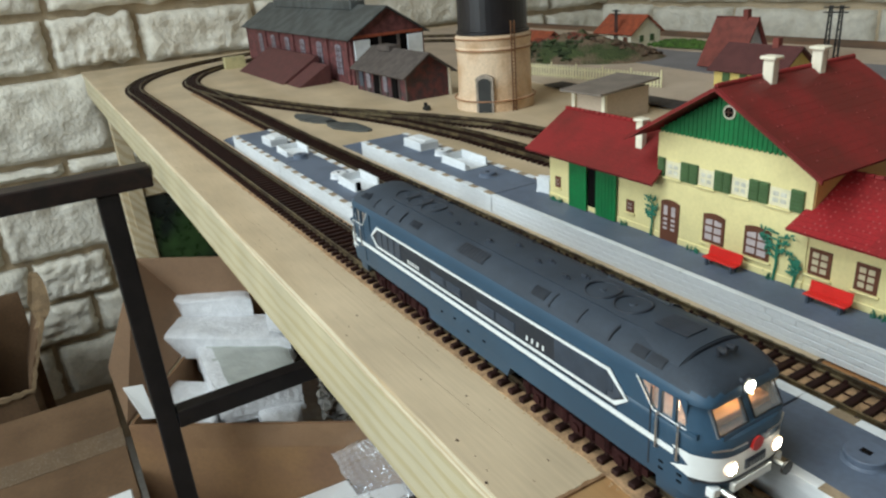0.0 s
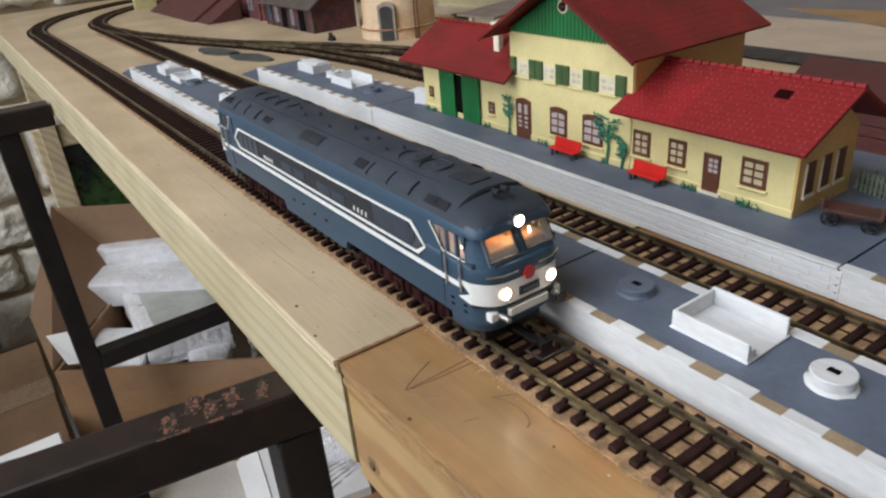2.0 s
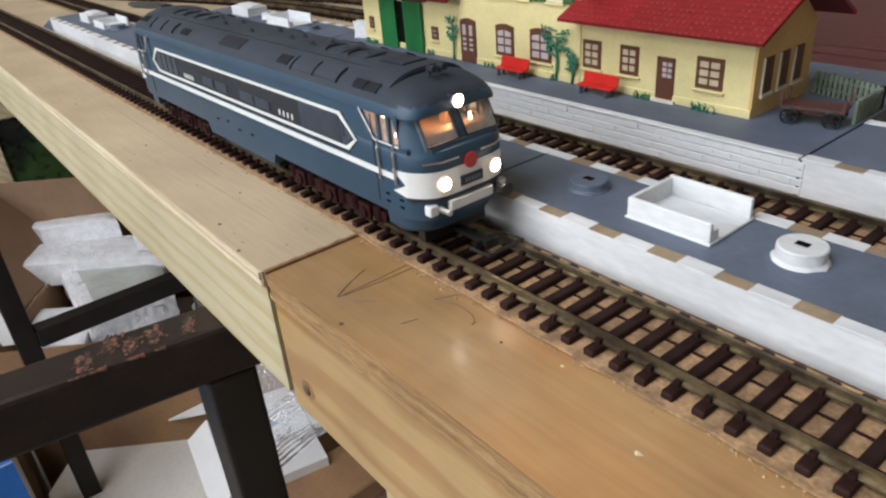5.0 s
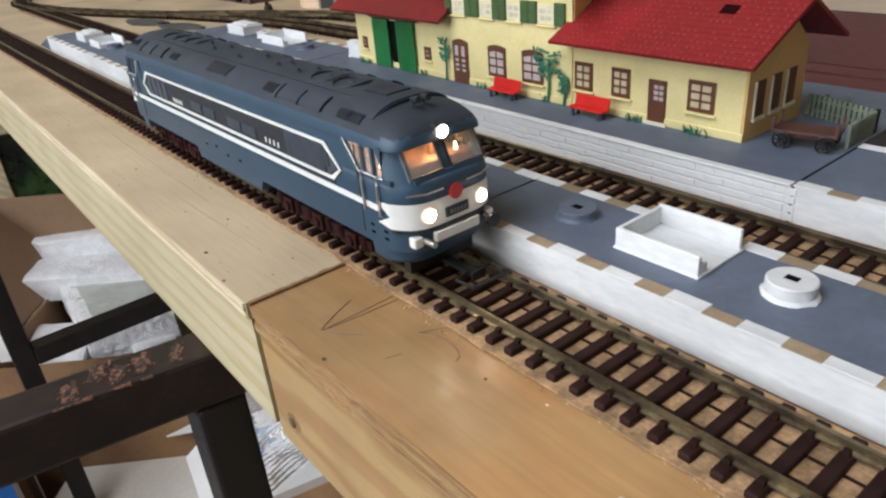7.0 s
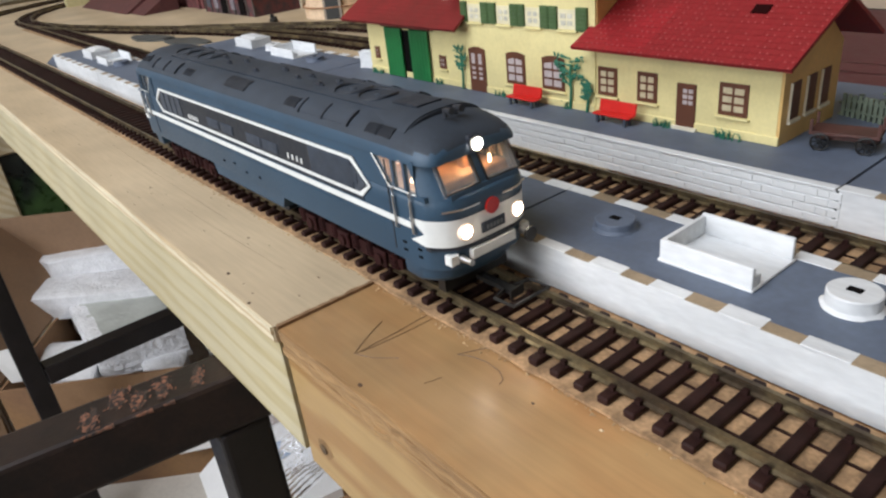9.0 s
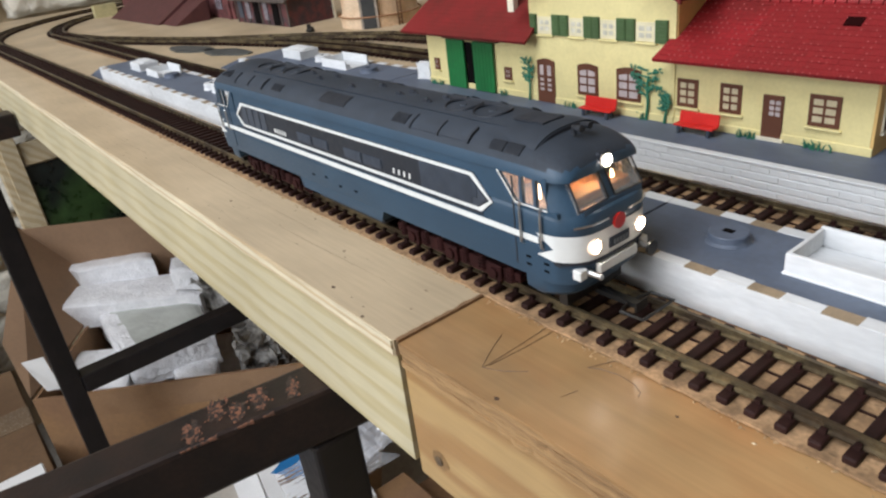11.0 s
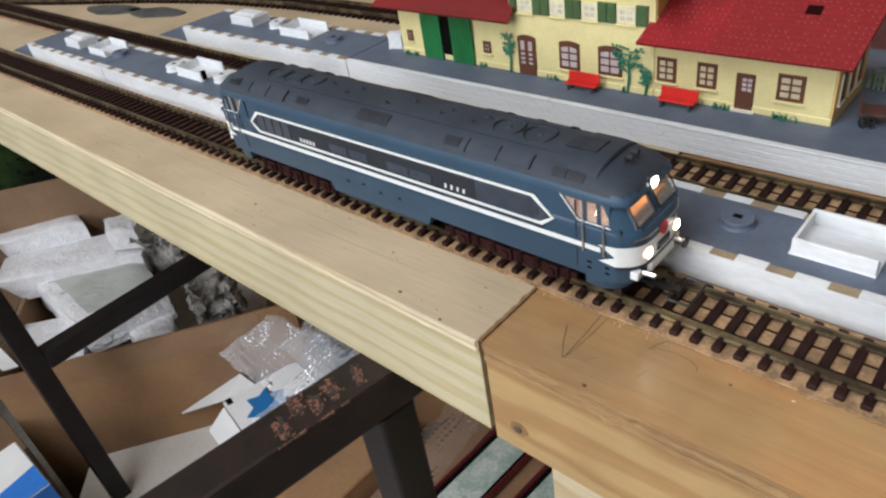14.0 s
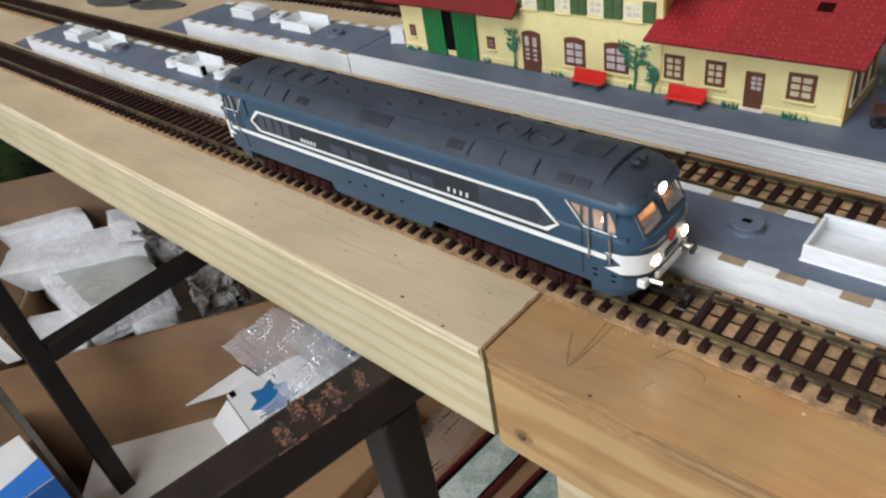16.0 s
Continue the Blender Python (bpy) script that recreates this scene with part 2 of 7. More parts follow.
# ---- shapes ----
def solid(name, bm, mat, parent=None, label="", smooth=False, weld=False):
    """Links a bmesh as one mesh object, under a thing or at top level."""
    if weld:
        bmesh.ops.remove_doubles(bm, verts=bm.verts, dist=1e-6)
    bmesh.ops.recalc_face_normals(bm, faces=bm.faces)
    me = bpy.data.meshes.new(name)
    bm.to_mesh(me)
    bm.free()
    for m in (mat if isinstance(mat, (list, tuple)) else [mat]):
        me.materials.append(m)
    if smooth:
        for p in me.polygons:
            p.use_smooth = True
        me.set_sharp_from_angle(angle=radians(38))
    ob = new(name, me)
    if parent is not None:
        ob.parent = parent
    return tagged(ob, label)




def thing(name, label, category, place=(0, 0, 0), group="", kind=""):
    ob = new(name)
    ob.empty_display_size = 0.01
    ob.location = place
    return tagged(ob, label, category, group, kind)


def put_box(bm, x0, x1, y0, y1, z0, z1, bevel=0.0, turn=None, segments=1):
    g = bmesh.ops.create_cube(bm, size=1)
    m = Matrix.Translation(((x0 + x1) / 2, (y0 + y1) / 2, (z0 + z1) / 2)) @ Matrix.Diagonal((x1 - x0, y1 - y0, z1 - z0, 1))
    if turn is not None:
        m = turn @ m
    bmesh.ops.transform(bm, matrix=m, verts=g["verts"])
    if bevel:
        es = {e for v in g["verts"] for e in v.link_edges}
        bmesh.ops.bevel(bm, geom=list(es), offset=bevel, segments=segments, affect="EDGES", profile=0.5)


def box(name, x0, x1, y0, y1, z0, z1, mat, parent=None, label="", bevel=0.0, turn=None):
    bm = bmesh.new()
    put_box(bm, x0, x1, y0, y1, z0, z1, bevel, turn)
    return solid(name, bm, mat, parent, label)


def put_cyl(bm, place, r, h, seg=16, r2=None, turn=None):
    """A cylinder or cone standing on place."""
    g = bmesh.ops.create_cone(bm, cap_ends=True, segments=seg, radius1=r, radius2=r if r2 is None else r2, depth=h)
    m = Matrix.Translation(place) @ (turn or Matrix()) @ Matrix.Translation((0, 0, h / 2))
    bmesh.ops.transform(bm, matrix=m, verts=g["verts"])


ALONG_X = Matrix.Rotation(radians(90), 4, "Y")
ALONG_Y = Matrix.Rotation(radians(-90), 4, "X")


def put_prism(bm, outline, axis, a, b):
    """An outline of two coordinates drawn out along an axis from a to b."""
    def at(p, h):
        u, v = p
        return {"x": (h, u, v), "y": (u, h, v), "z": (u, v, h)}[axis]
    lo = [bm.verts.new(at(p, a)) for p in outline]
    hi = [bm.verts.new(at(p, b)) for p in outline]
    n = len(outline)
    bm.faces.new(lo)
    bm.faces.new(hi)
    for i in range(n):
        bm.faces.new((lo[i], lo[(i + 1) % n], hi[(i + 1) % n], hi[i]))


def prism(name, outline, axis, a, b, mat, parent=None, label=""):
    bm = bmesh.new()
    put_prism(bm, outline, axis, a, b)
    return solid(name, bm, mat, parent, label)


def put_loft(bm, rings, closed=True, caps=True):
    rows = [[bm.verts.new(p) for p in r] for r in rings]
    n = len(rows[0])
    for a, b in zip(rows, rows[1:]):
        for i in range(n if closed else n - 1):
            j = (i + 1) % n
            bm.faces.new((a[i], a[j], b[j], b[i]))
    if caps:
        bm.faces.new(rows[0])
        bm.faces.new(rows[-1])


def put_tube(bm, points, r, seg=8, taper=None):
    """A round bar through points."""
    pts = [Vector(p) for p in points]
    rings = []
    up = Vector((0.13, 0.21, 0.97))
    for i, p in enumerate(pts):
        d = (pts[min(i + 1, len(pts) - 1)] - pts[max(i - 1, 0)]).normalized()
        a = d.cross(up)
        a = a.normalized() if a.length > 1e-4 else Vector((1, 0, 0))
        c = d.cross(a).normalized()
        q = r if taper is None else r + (taper - r) * i / (len(pts) - 1)
        rings.append([p + a * (q * math.cos(k * math.tau / seg)) + c * (q * math.sin(k * math.tau / seg)) for k in range(seg)])
    put_loft(bm, rings)


def put_slab(bm, quad, thick):
    """A sheet of that thickness under four or more corners given in order."""
    q = [Vector(p) for p in quad]
    nrm = (q[1] - q[0]).cross(q[2] - q[0]).normalized()
    lo = [bm.verts.new(p - nrm * thick) for p in q]
    hi = [bm.verts.new(p) for p in q]
    bm.faces.new(lo)
    bm.faces.new(hi)
    n = len(q)
    for i in range(n):
        bm.faces.new((lo[i], lo[(i + 1) % n], hi[(i + 1) % n], hi[i]))


def slab(name, quad, thick, mat, parent=None, label=""):
    bm = bmesh.new()
    put_slab(bm, quad, thick)
    return solid(name, bm, mat, parent, label)



# ---- the room ----
FLOOR_Z, CEIL_Z = -0.86, 1.5
X_W, X_E, Y_S, Y_N = -1.5, 2.4, -2.0, 1.42
tagged(box("floor", X_W - 0.2, X_E + 0.2, Y_S - 0.2, Y_N + 0.2, FLOOR_Z - 0.1, FLOOR_Z, M_FLOOR), "grey concrete floor of the hobby room", "floor", kind="structure")


def wall_with_hole(name, axis, at, thick, u0, u1, z0, z1, hole, mat, label):
    bm = bmesh.new()
    spans = [(u0, u1, z0, z1)]
    if hole:
        a, b, c, d = hole
        spans = [(u0, a, z0, z1), (b, u1, z0, z1), (a, b, z0, c), (a, b, d, z1)]
    for p, q, r, s in spans:
        if axis == "y":
            put_box(bm, p, q, at, at + thick, r, s)
        else:
            put_box(bm, at, at + thick, p, q, r, s)
    return tagged(solid(name, bm, mat), label, "wall", kind="structure")


wall_west = wall_with_hole("wall_west", "x", X_W - 0.2, 0.2, Y_S, Y_N, FLOOR_Z, CEIL_Z, None, M_MORTAR, "rough limestone wall with sandy mortar joints")
wall_north = wall_with_hole("wall_north", "y", Y_N, 0.2, X_W - 0.2, X_E + 0.2, FLOOR_Z, CEIL_Z, None, M_MORTAR, "rough limestone wall behind the model landscape")
wall_with_hole("wall_south", "y", Y_S - 0.2, 0.2, X_W - 0.2, X_E + 0.2, FLOOR_Z, CEIL_Z, (-1.15, 0.45, 0.1, 1.34), M_PLASTER, "plain plastered wall with a window opening")
wall_with_hole("wall_east", "x", X_E, 0.2, Y_S, Y_N, FLOOR_Z, CEIL_Z, None, M_PLASTER, "plain plastered wall")
bm = bmesh.new()
for a in ((X_W - 0.2, -0.70, Y_S - 0.2, Y_N + 0.2), (0.50, X_E + 0.2, Y_S - 0.2, Y_N + 0.2), (-0.70, 0.50, Y_S - 0.2, -1.45), (-0.70, 0.50, -0.45, Y_N + 0.2)):
    put_box(bm, *a, CEIL_Z, CEIL_Z + 0.1)
tagged(solid("ceiling", bm, M_PLASTER), "pale plastered ceiling with an opening for the added overhead light", "ceiling", kind="structure")

# ---- the layout table ----
table = thing("layout_table", "model railway baseboard with pale birch top and pine fascia", "table")
BACK_Y = 0.975
prism("birch_top", [(-1.455, 0.010), (0, 0), (0, BACK_Y), (-1.455, BACK_Y)], "z", -0.0055, 0, M_BIRCH, table, "pale birch plywood top")
prism("pine_fascia", [(-1.455, 0.0125), (-0.0005, 0.0008), (-0.0005, 0.021), (-1.455, 0.033)], "z", -0.046, -0.0056, M_PINE, table, "knotty yellow pine edge board")
box("plywood_top", 0.0012, 1.3, 0.0012, BACK_Y, -0.009, -0.0008, [M_PLY], table, "orange varnished plywood top")
box("oiled_fascia", 0.0012, 1.3, 0.0016, 0.024, -0.050, -0.0091, M_PINE_OLD, table, "oiled pine edge board with knots")

# layered raw edges along the front of both boards
M_RAWEDGE = wood("raw_ply_edge", (0.74, 0.65, 0.46), (0.60, 0.46, 0.28), ring=60, stretch=(0.05, 0.3, 3), rough=0.8, contrast=(0.5, 1.0), warp=5, blotch=0.2)
bm = bmesh.new()
rnd = random.Random(31)
n = 300
for za, zb, out in ((-0.0054, -0.0030, 0.0004), (-0.0028, -0.0002, 0.0007)):
    front, back = [], []
    for i in range(n + 1):
        x = -1.45 + 1.4494 * i / n
        y = 0.010 * (-x / 1.455)
        front.append((x, y - out - 0.0004 * noise.noise(Vector((x * 190, za * 900, 0)))))
    put_prism(bm, front + [(-0.0006, 0.0015), (-1.45, 0.0115)], "z", za, zb)
solid("top_edge_layer", bm, M_RAWEDGE, table, "pale frayed plywood edge")
bm = bmesh.new()
n = 520
for za, zb, out in ((-0.0088, -0.0068, 0.0002), (-0.0066, -0.0044, 0.0000), (-0.0042, -0.0021, 0.0003)):
    front = []
    for i in range(n + 1):
        x = 0.0014 + 1.298 * i / n
        front.append((x, 0.0010 - out - 0.0013 * abs(noise.noise(Vector((x * 130, za * 900, 4)))) - 0.0006 * noise.noise(Vector((x * 420, za * 900, 9)))))
    put_prism(bm, front + [(1.2994, 0.0025), (0.0014, 0.0025)], "z", za, zb)
solid("plywood_edge", bm, M_PLYEDGE, table, "brown splintered plywood edge")
prism("joint_strip", [(0.0013, -0.0495), (0.0027, -0.0488), (0.0026, -0.0092), (0.0013, -0.0092)], "y", 0.0018, 0.0034, M_JOINT, table, "dark brown end grain in the joint")
bm = bmesh.new()
rag = [(-0.0001 + 0.0009 * noise.noise(Vector((y * 0.14, 0, 1))), 0.0008 + 0.0335 * y / 60) for y in range(61)]
put_prism(bm, rag + [(0.0012, 0.0343), (0.0012, 0.0008)], "z", -0.0008, 0.00012)
solid("joint_line", bm, M_JOINT, table, "ragged dark joint between the boards")
box("plywood_layer", 0.0014, 1.2994, 0.0004, 0.0025, -0.0020, -0.0009, M_PLYEDGE, table, "worn upper plywood layer")


# ---- tracks ----
def put_rail(bm, path):
    """A rail with foot, web and head along a path of (x, y, z, heading)."""
    half = [(0.0011, 0), (0.0011, 0.0004), (0.00035, 0.0007), (0.00035, 0.0018), (0.00055, 0.0020), (0.00055, 0.0026)]
    prof = [(-a, b) for a, b in half] + [(a, b) for a, b in reversed(half)]
    rings = []
    for x, y, z, h in path:
        n = Vector((-math.sin(h), math.cos(h), 0))
        rings.append([Vector((x, y, z + b)) + n * a for a, b in prof])
    put_loft(bm, rings)


def sleeper_mesh():
    bm = bmesh.new()
    put_box(bm, -0.0015, 0.0015, -0.0139, 0.0139, 0, 0.0021, 0.0005, segments=2)
    for s in (-1, 1):
        for o in (-0.0014, 0.0014):
            put_box(bm, -0.0007, 0.0007, s * 0.00877 + o - 0.0006, s * 0.00877 + o + 0.0006, 0.002, 0.0033)
    bmesh.ops.recalc_face_normals(bm, faces=bm.faces)
    me = bpy.data.meshes.new("sleeper")
    bm.to_mesh(me)
    bm.free()
    me.materials.append(M_SLEEPER)
    return me


SLEEPER = sleeper_mesh()
PITCH = 0.0070


def along(path, step):
    """Even steps along a path of points: x, y, heading."""
    out, left = [], 0.0
    for (x0, y0), (x1, y1) in zip(path, path[1:]):
        d = math.hypot(x1 - x0, y1 - y0)
        h = math.atan2(y1 - y0, x1 - x0)
        s = left
        while s < d:
            out.append((x0 + (x1 - x0) * s / d, y0 + (y1 - y0) * s / d, h))
            s += step
        left = s - d
    return out


def arc(cx, cy, r, a0, a1, n=28):
    return [(cx + r * math.cos(radians(a0 + (a1 - a0) * i / n)), cy + r * math.sin(radians(a0 + (a1 - a0) * i / n))) for i in range(n + 1)]


def lay_track(name, path, label, singles=None, z=0.0):
    """Rails and sleepers along a path. singles: the stretch of x in which each sleeper is a piece of its own."""
    tr = thing(name, label, "railway track")
    for side in (-1, 1):
        bm = bmesh.new()
        rail = []
        for i, (x, y) in enumerate(path):
            a, b = path[max(i - 1, 0)], path[min(i + 1, len(path) - 1)]
            h = math.atan2(b[1] - a[1], b[0] - a[0])
            rail.append((x - math.sin(h) * side * 0.0088, y + math.cos(h) * side * 0.0088, z + 0.002, h))
        put_rail(bm, rail)
        solid("rail", bm, M_RAIL, tr)
    for off in (-0.0036, 0.0036):
        bm = bmesh.new()
        web = []
        for i, (x, y) in enumerate(path):
            a, b = path[max(i - 1, 0)], path[min(i + 1, len(path) - 1)]
            h = math.atan2(b[1] - a[1], b[0] - a[0])
            n = Vector((-math.sin(h), math.cos(h), 0))
            web.append([Vector((x, y, z + q)) + n * (off + w) for w, q in ((-0.0003, 0.0001), (0.0003, 0.0001), (0.0003, 0.0007), (-0.0003, 0.0007))])
        put_loft(bm, web)
        solid("sleeper_web", bm, M_SLEEPER, tr)
    rest = bmesh.new()
    for x, y, h in along(path, PITCH):
        if singles and singles[0] < x < singles[1]:
            ob = new("sleeper", SLEEPER)
            ob.location, ob.rotation_euler = (x, y, z), (0, 0, h + random.uniform(-0.012, 0.012))
            ob.parent = tr
        else:
            t = Matrix.Translation((x, y, z)) @ Matrix.Rotation(h, 4, "Z")
            put_box(rest, -0.0015, 0.0015, -0.0139, 0.0139, 0, 0.0021, turn=t)
    tagged(solid("sleeper_rest", rest, M_SLEEPER, tr), kind="stuff")
    return tr


Y1, Y2 = 0.0495, 0.1275
lay_track("front_track", [(1.2, Y1), (0.4, Y1), (0, Y1), (-0.5, Y1), (-1.02, Y1)] + arc(-1.02, Y1 + 0.36, 0.36, 270, 90, 40)[1:], "brown sleepered model track with tarnished brass rails", (-1.0, 0.4))
lay_track("middle_track", [(1.2, Y2), (0.4, Y2), (0, Y2), (-0.5, Y2), (-1.0, Y2 + 0.004)] + arc(-1.0, Y2 + 0.286, 0.282, 270, 90, 40)[1:], "brown sleepered model track between two platforms", (-1.0, 0.4))
lay_track("siding_track", [(-0.95, 0.13), (-0.85, 0.142), (-0.72, 0.176), (-0.6, 0.214), (-0.5, 0.238), (-0.4, 0.249), (-0.2, 0.252), (0.3, 0.252)], "siding track leaving the main line behind the station", None, 0.0006)
lay_track("yard_track", [(-0.62, 0.208), (-0.5, 0.262), (-0.42, 0.292), (-0.3, 0.305), (0.0, 0.31), (0.3, 0.31)], "yard track behind the station", None, 0.0012)

# ---- platforms ----
ZP = 0.0125


def platform(name, x0, x1, y0, y1, label, ramp=0.0, edges=(True, True), plain=False):
    """A painted platform piece: deck, white side walls, white and bare edge stones."""
    p = thing(name, label, "platform", group="platform pieces")
    bm = bmesh.new()
    if ramp:
        put_prism(bm, [(x0 - ramp, 0.0), (x0, ZP), (x1, ZP), (x1, 0)], "y", y0 + 0.0012, y1 - 0.0012)
    else:
        put_box(bm, x0, x1, y0 + 0.0012, y1 - 0.0012, 0, ZP)
    solid("deck", bm, M_GREY, p, "slate blue painted deck")
    for i, (ya, yb, s) in enumerate(((y0, y0 + 0.0012, 1), (y1 - 0.0012, y1, -1))):
        if not edges[i]:
            continue
        box("side_wall", x0, x1, ya, yb, 0, ZP - 0.0003, M_WHITE, p, "white painted side wall")
        if plain:
            for a, b in ((x0, (x0 + x1) / 2 - 0.0002), ((x0 + x1) / 2 + 0.0002, x1)):
                box("edge_stone", a, b, ya - 0.0007, ya + 0.0026, ZP - 0.0006, ZP + 0.0003, M_WHITE, p, bevel=0.0002)
            continue
        n = max(1, round((x1 - x0) / 0.0092))
        w = (x1 - x0) / n
        for k in range(n):
            a = x0 + k * w
            white = k % 2 == 0
            q = random.uniform(-0.0005, 0.0005)
            yy = (y0, y0 + 0.0042 + q) if s > 0 else (y1 - 0.0042 + q, y1)
            if white:
                box("edge_stone", a - 0.0005, a + w + 0.0003, yy[0] - 0.0002, yy[1], ZP - 0.0004, ZP + 0.00016, M_WHITE, p, bevel=0.0001)
            else:
                box("bare_edge", a, a + w, yy[0] + 0.0001, yy[1] - 0.0004, ZP - 0.0004, ZP + 0.00008, M_TAN, p)
    return p


platform("island_platform", 0.021, 0.235, 0.0665, 0.1045, "slate blue island platform piece with white edges")
platform("island_platform", 0.236, 0.45, 0.0665, 0.1045, "slate blue island platform piece with white edges")
platform("island_platform", -0.193, 0.0200, 0.0665, 0.1045, "slate blue island platform piece with white edges")
platform("island_platform", -0.407, -0.194, 0.0665, 0.1045, "slate blue island platform piece with white edges")
platform("island_platform", -0.545, -0.408, 0.0665, 0.1045, "island platform end piece ramping down to the board", ramp=0.05)
platform("station_platform", -0.225, 0.0845, 0.1470, 0.232, "slate blue station platform with white brick front", edges=(True, False), plain=True)
platform("station_platform", 0.0855, 0.30, 0.1470, 0.195, "slate blue station platform piece beyond the station")
platform("station_platform", -0.425, -0.226, 0.1470, 0.192, "far station platform piece ramping down to the board", ramp=0.05)


# ---- station building ----
YF = 0.1716
station = thing("station_building", "pale yellow model station with red tiled roofs and olive shutters", "building", (0, 0, 0))
box("shed_wall", -0.1965, -0.1095, YF, 0.214, ZP, 0.0435, M_WALLPAPER, station, "pale yellow goods shed wall", bevel=0.0003)
prism("wing_wall", [(YF, ZP), (0.212, ZP), (0.212, 0.0415), (0.192, 0.0575), (YF, 0.0415)], "x", -0.0262, 0.0526, M_WALLPAPER, station, "pale yellow waiting wing wall")
prism("wing_end", [(YF, ZP), (0.212, ZP), (0.212, 0.0415), (0.192, 0.0575), (YF, 0.0415)], "x", 0.0527, 0.0537, M_WALLEND, station, "amber yellow gable end wall")
prism("main_wall", [(-0.1095, ZP), (-0.026, ZP), (-0.026, 0.0675), (-0.0680, 0.0920), (-0.1095, 0.0675)], "y", YF - 0.0006, 0.252, M_WALLPAPER, station, "pale yellow two storey wall with gable")
box("main_side", -0.0262, -0.0256, YF + 0.0004, 0.252, 0.043, 0.0672, M_WALLEND, station, "amber side wall above the wing roof")
for x0, x1, y in ((-0.1965, -0.1097, YF), (-0.1095, -0.0262, YF - 0.0006), (-0.026, 0.0537, YF)):
    box("plinth", x0, x1, y - 0.0005, y + 0.0006, ZP, ZP + 0.0032, M_WALLPAPER, station, bevel=0.0002)


def tiled_roof(name, ridge_a, ridge_b, eave_a, eave_b, rows, cols, parent, label, specks=0.0, relief=0.00014, pieces=0, tile=None):
    """A roof slope as a slab with raised courses; specks: share of tiles with a pale nib."""
    ra, rb, ea, eb = (Vector(p) for p in (ridge_a, ridge_b, eave_a, eave_b))
    nrm = (rb - ra).cross(ea - ra)
    nrm = nrm.normalized() * (1 if nrm.z > 0 else -1)
    bm = bmesh.new()
    quad = [ra, rb, eb, ea]
    if (rb - ra).cross(eb - ra).z < 0:
        quad.reverse()
    put_slab(bm, quad, 0.0013)
    singles = []
    for i in range(rows):
        for k in range(cols):
            if k >= cols - pieces:
                singles.append((i, k))
                continue
            s0, s1 = (i + 0.03) / rows, (i + 1.0) / rows
            t0, t1 = (k + 0.05) / cols, (k + 0.95) / cols
            def at(t, s, h):
                return ra.lerp(rb, t).lerp(ea.lerp(eb, t), s) + nrm * h
            lift = relief + random.uniform(0, 0.00008)
            top = [bm.verts.new(at(t0, s0, 0.00005)), bm.verts.new(at(t1, s0, 0.00005)), bm.verts.new(at(t1, s1, lift)), bm.verts.new(at(t0, s1, lift))]
            low = [bm.verts.new(at(t1, s1, -0.0001)), bm.verts.new(at(t0, s1, -0.0001))]
            bm.faces.new(top)
            bm.faces.new((top[3], top[2], low[0], low[1]))
            if random.random() < specks:
                c = at((t0 + t1) / 2, s1 - 0.12 / rows, lift)
                put_box(bm, c.x - 0.00024, c.x + 0.00024, c.y - 0.00024, c.y + 0.00024, c.z - 0.0003, c.z + 0.00022)
                for f in bm.faces[-6:]:
                    f.material_index = 1
    roof = solid(name, bm, [tile or M_ROOF, M_TILENIB], parent, label)
    shapes = []
    for nib in (False, True):
        bt = bmesh.new()
        v = [bt.verts.new(p) for p in ((0.05, 0.03, 0.00005), (0.95, 0.03, 0.00005), (0.95, 1.0, relief), (0.05, 1.0, relief), (0.05, 1.0, -0.0001), (0.95, 1.0, -0.0001), (0.05, 0.03, -0.0001), (0.95, 0.03, -0.0001))]
        for f in ((0, 1, 2, 3), (3, 2, 5, 4), (0, 3, 4, 6), (1, 7, 5, 2), (0, 6, 7, 1)):
            bt.faces.new([v[q] for q in f])
        if nib:
            put_box(bt, 0.41, 0.59, 0.76, 0.94, 0, relief + 0.0002)
        bmesh.ops.recalc_face_normals(bt, faces=bt.faces)
        me = bpy.data.meshes.new("roof_tile")
        bt.to_mesh(me)
        bt.free()
        me.materials.append(M_ROOF)
        me.materials.append(M_TILENIB)
        for p in list(me.polygons)[5:]:
            p.material_index = 1
        shapes.append(me)
    for i, k in singles:
        t0, t1, s0, s1 = k / cols, (k + 1) / cols, i / rows, (i + 1) / rows
        a = ra.lerp(rb, t0).lerp(ea.lerp(eb, t0), s0)
        u = ra.lerp(rb, t1).lerp(ea.lerp(eb, t1), s0) - a
        w = ra.lerp(rb, t0).lerp(ea.lerp(eb, t0), s1) - a
        q = nrm * random.uniform(0.85, 1.3)
        ob = new("roof_tile", shapes[random.random() < specks])
        ob.matrix_world = Matrix(((u.x, w.x, q.x, a.x), (u.y, w.y, q.y, a.y), (u.z, w.z, q.z, a.z), (0, 0, 0, 1)))
        ob.parent = roof
    return roof


M_TILENIB = material("pale_worn_red", (0.42, 0.10, 0.095), 0.5, vary=0.2, bump=0)
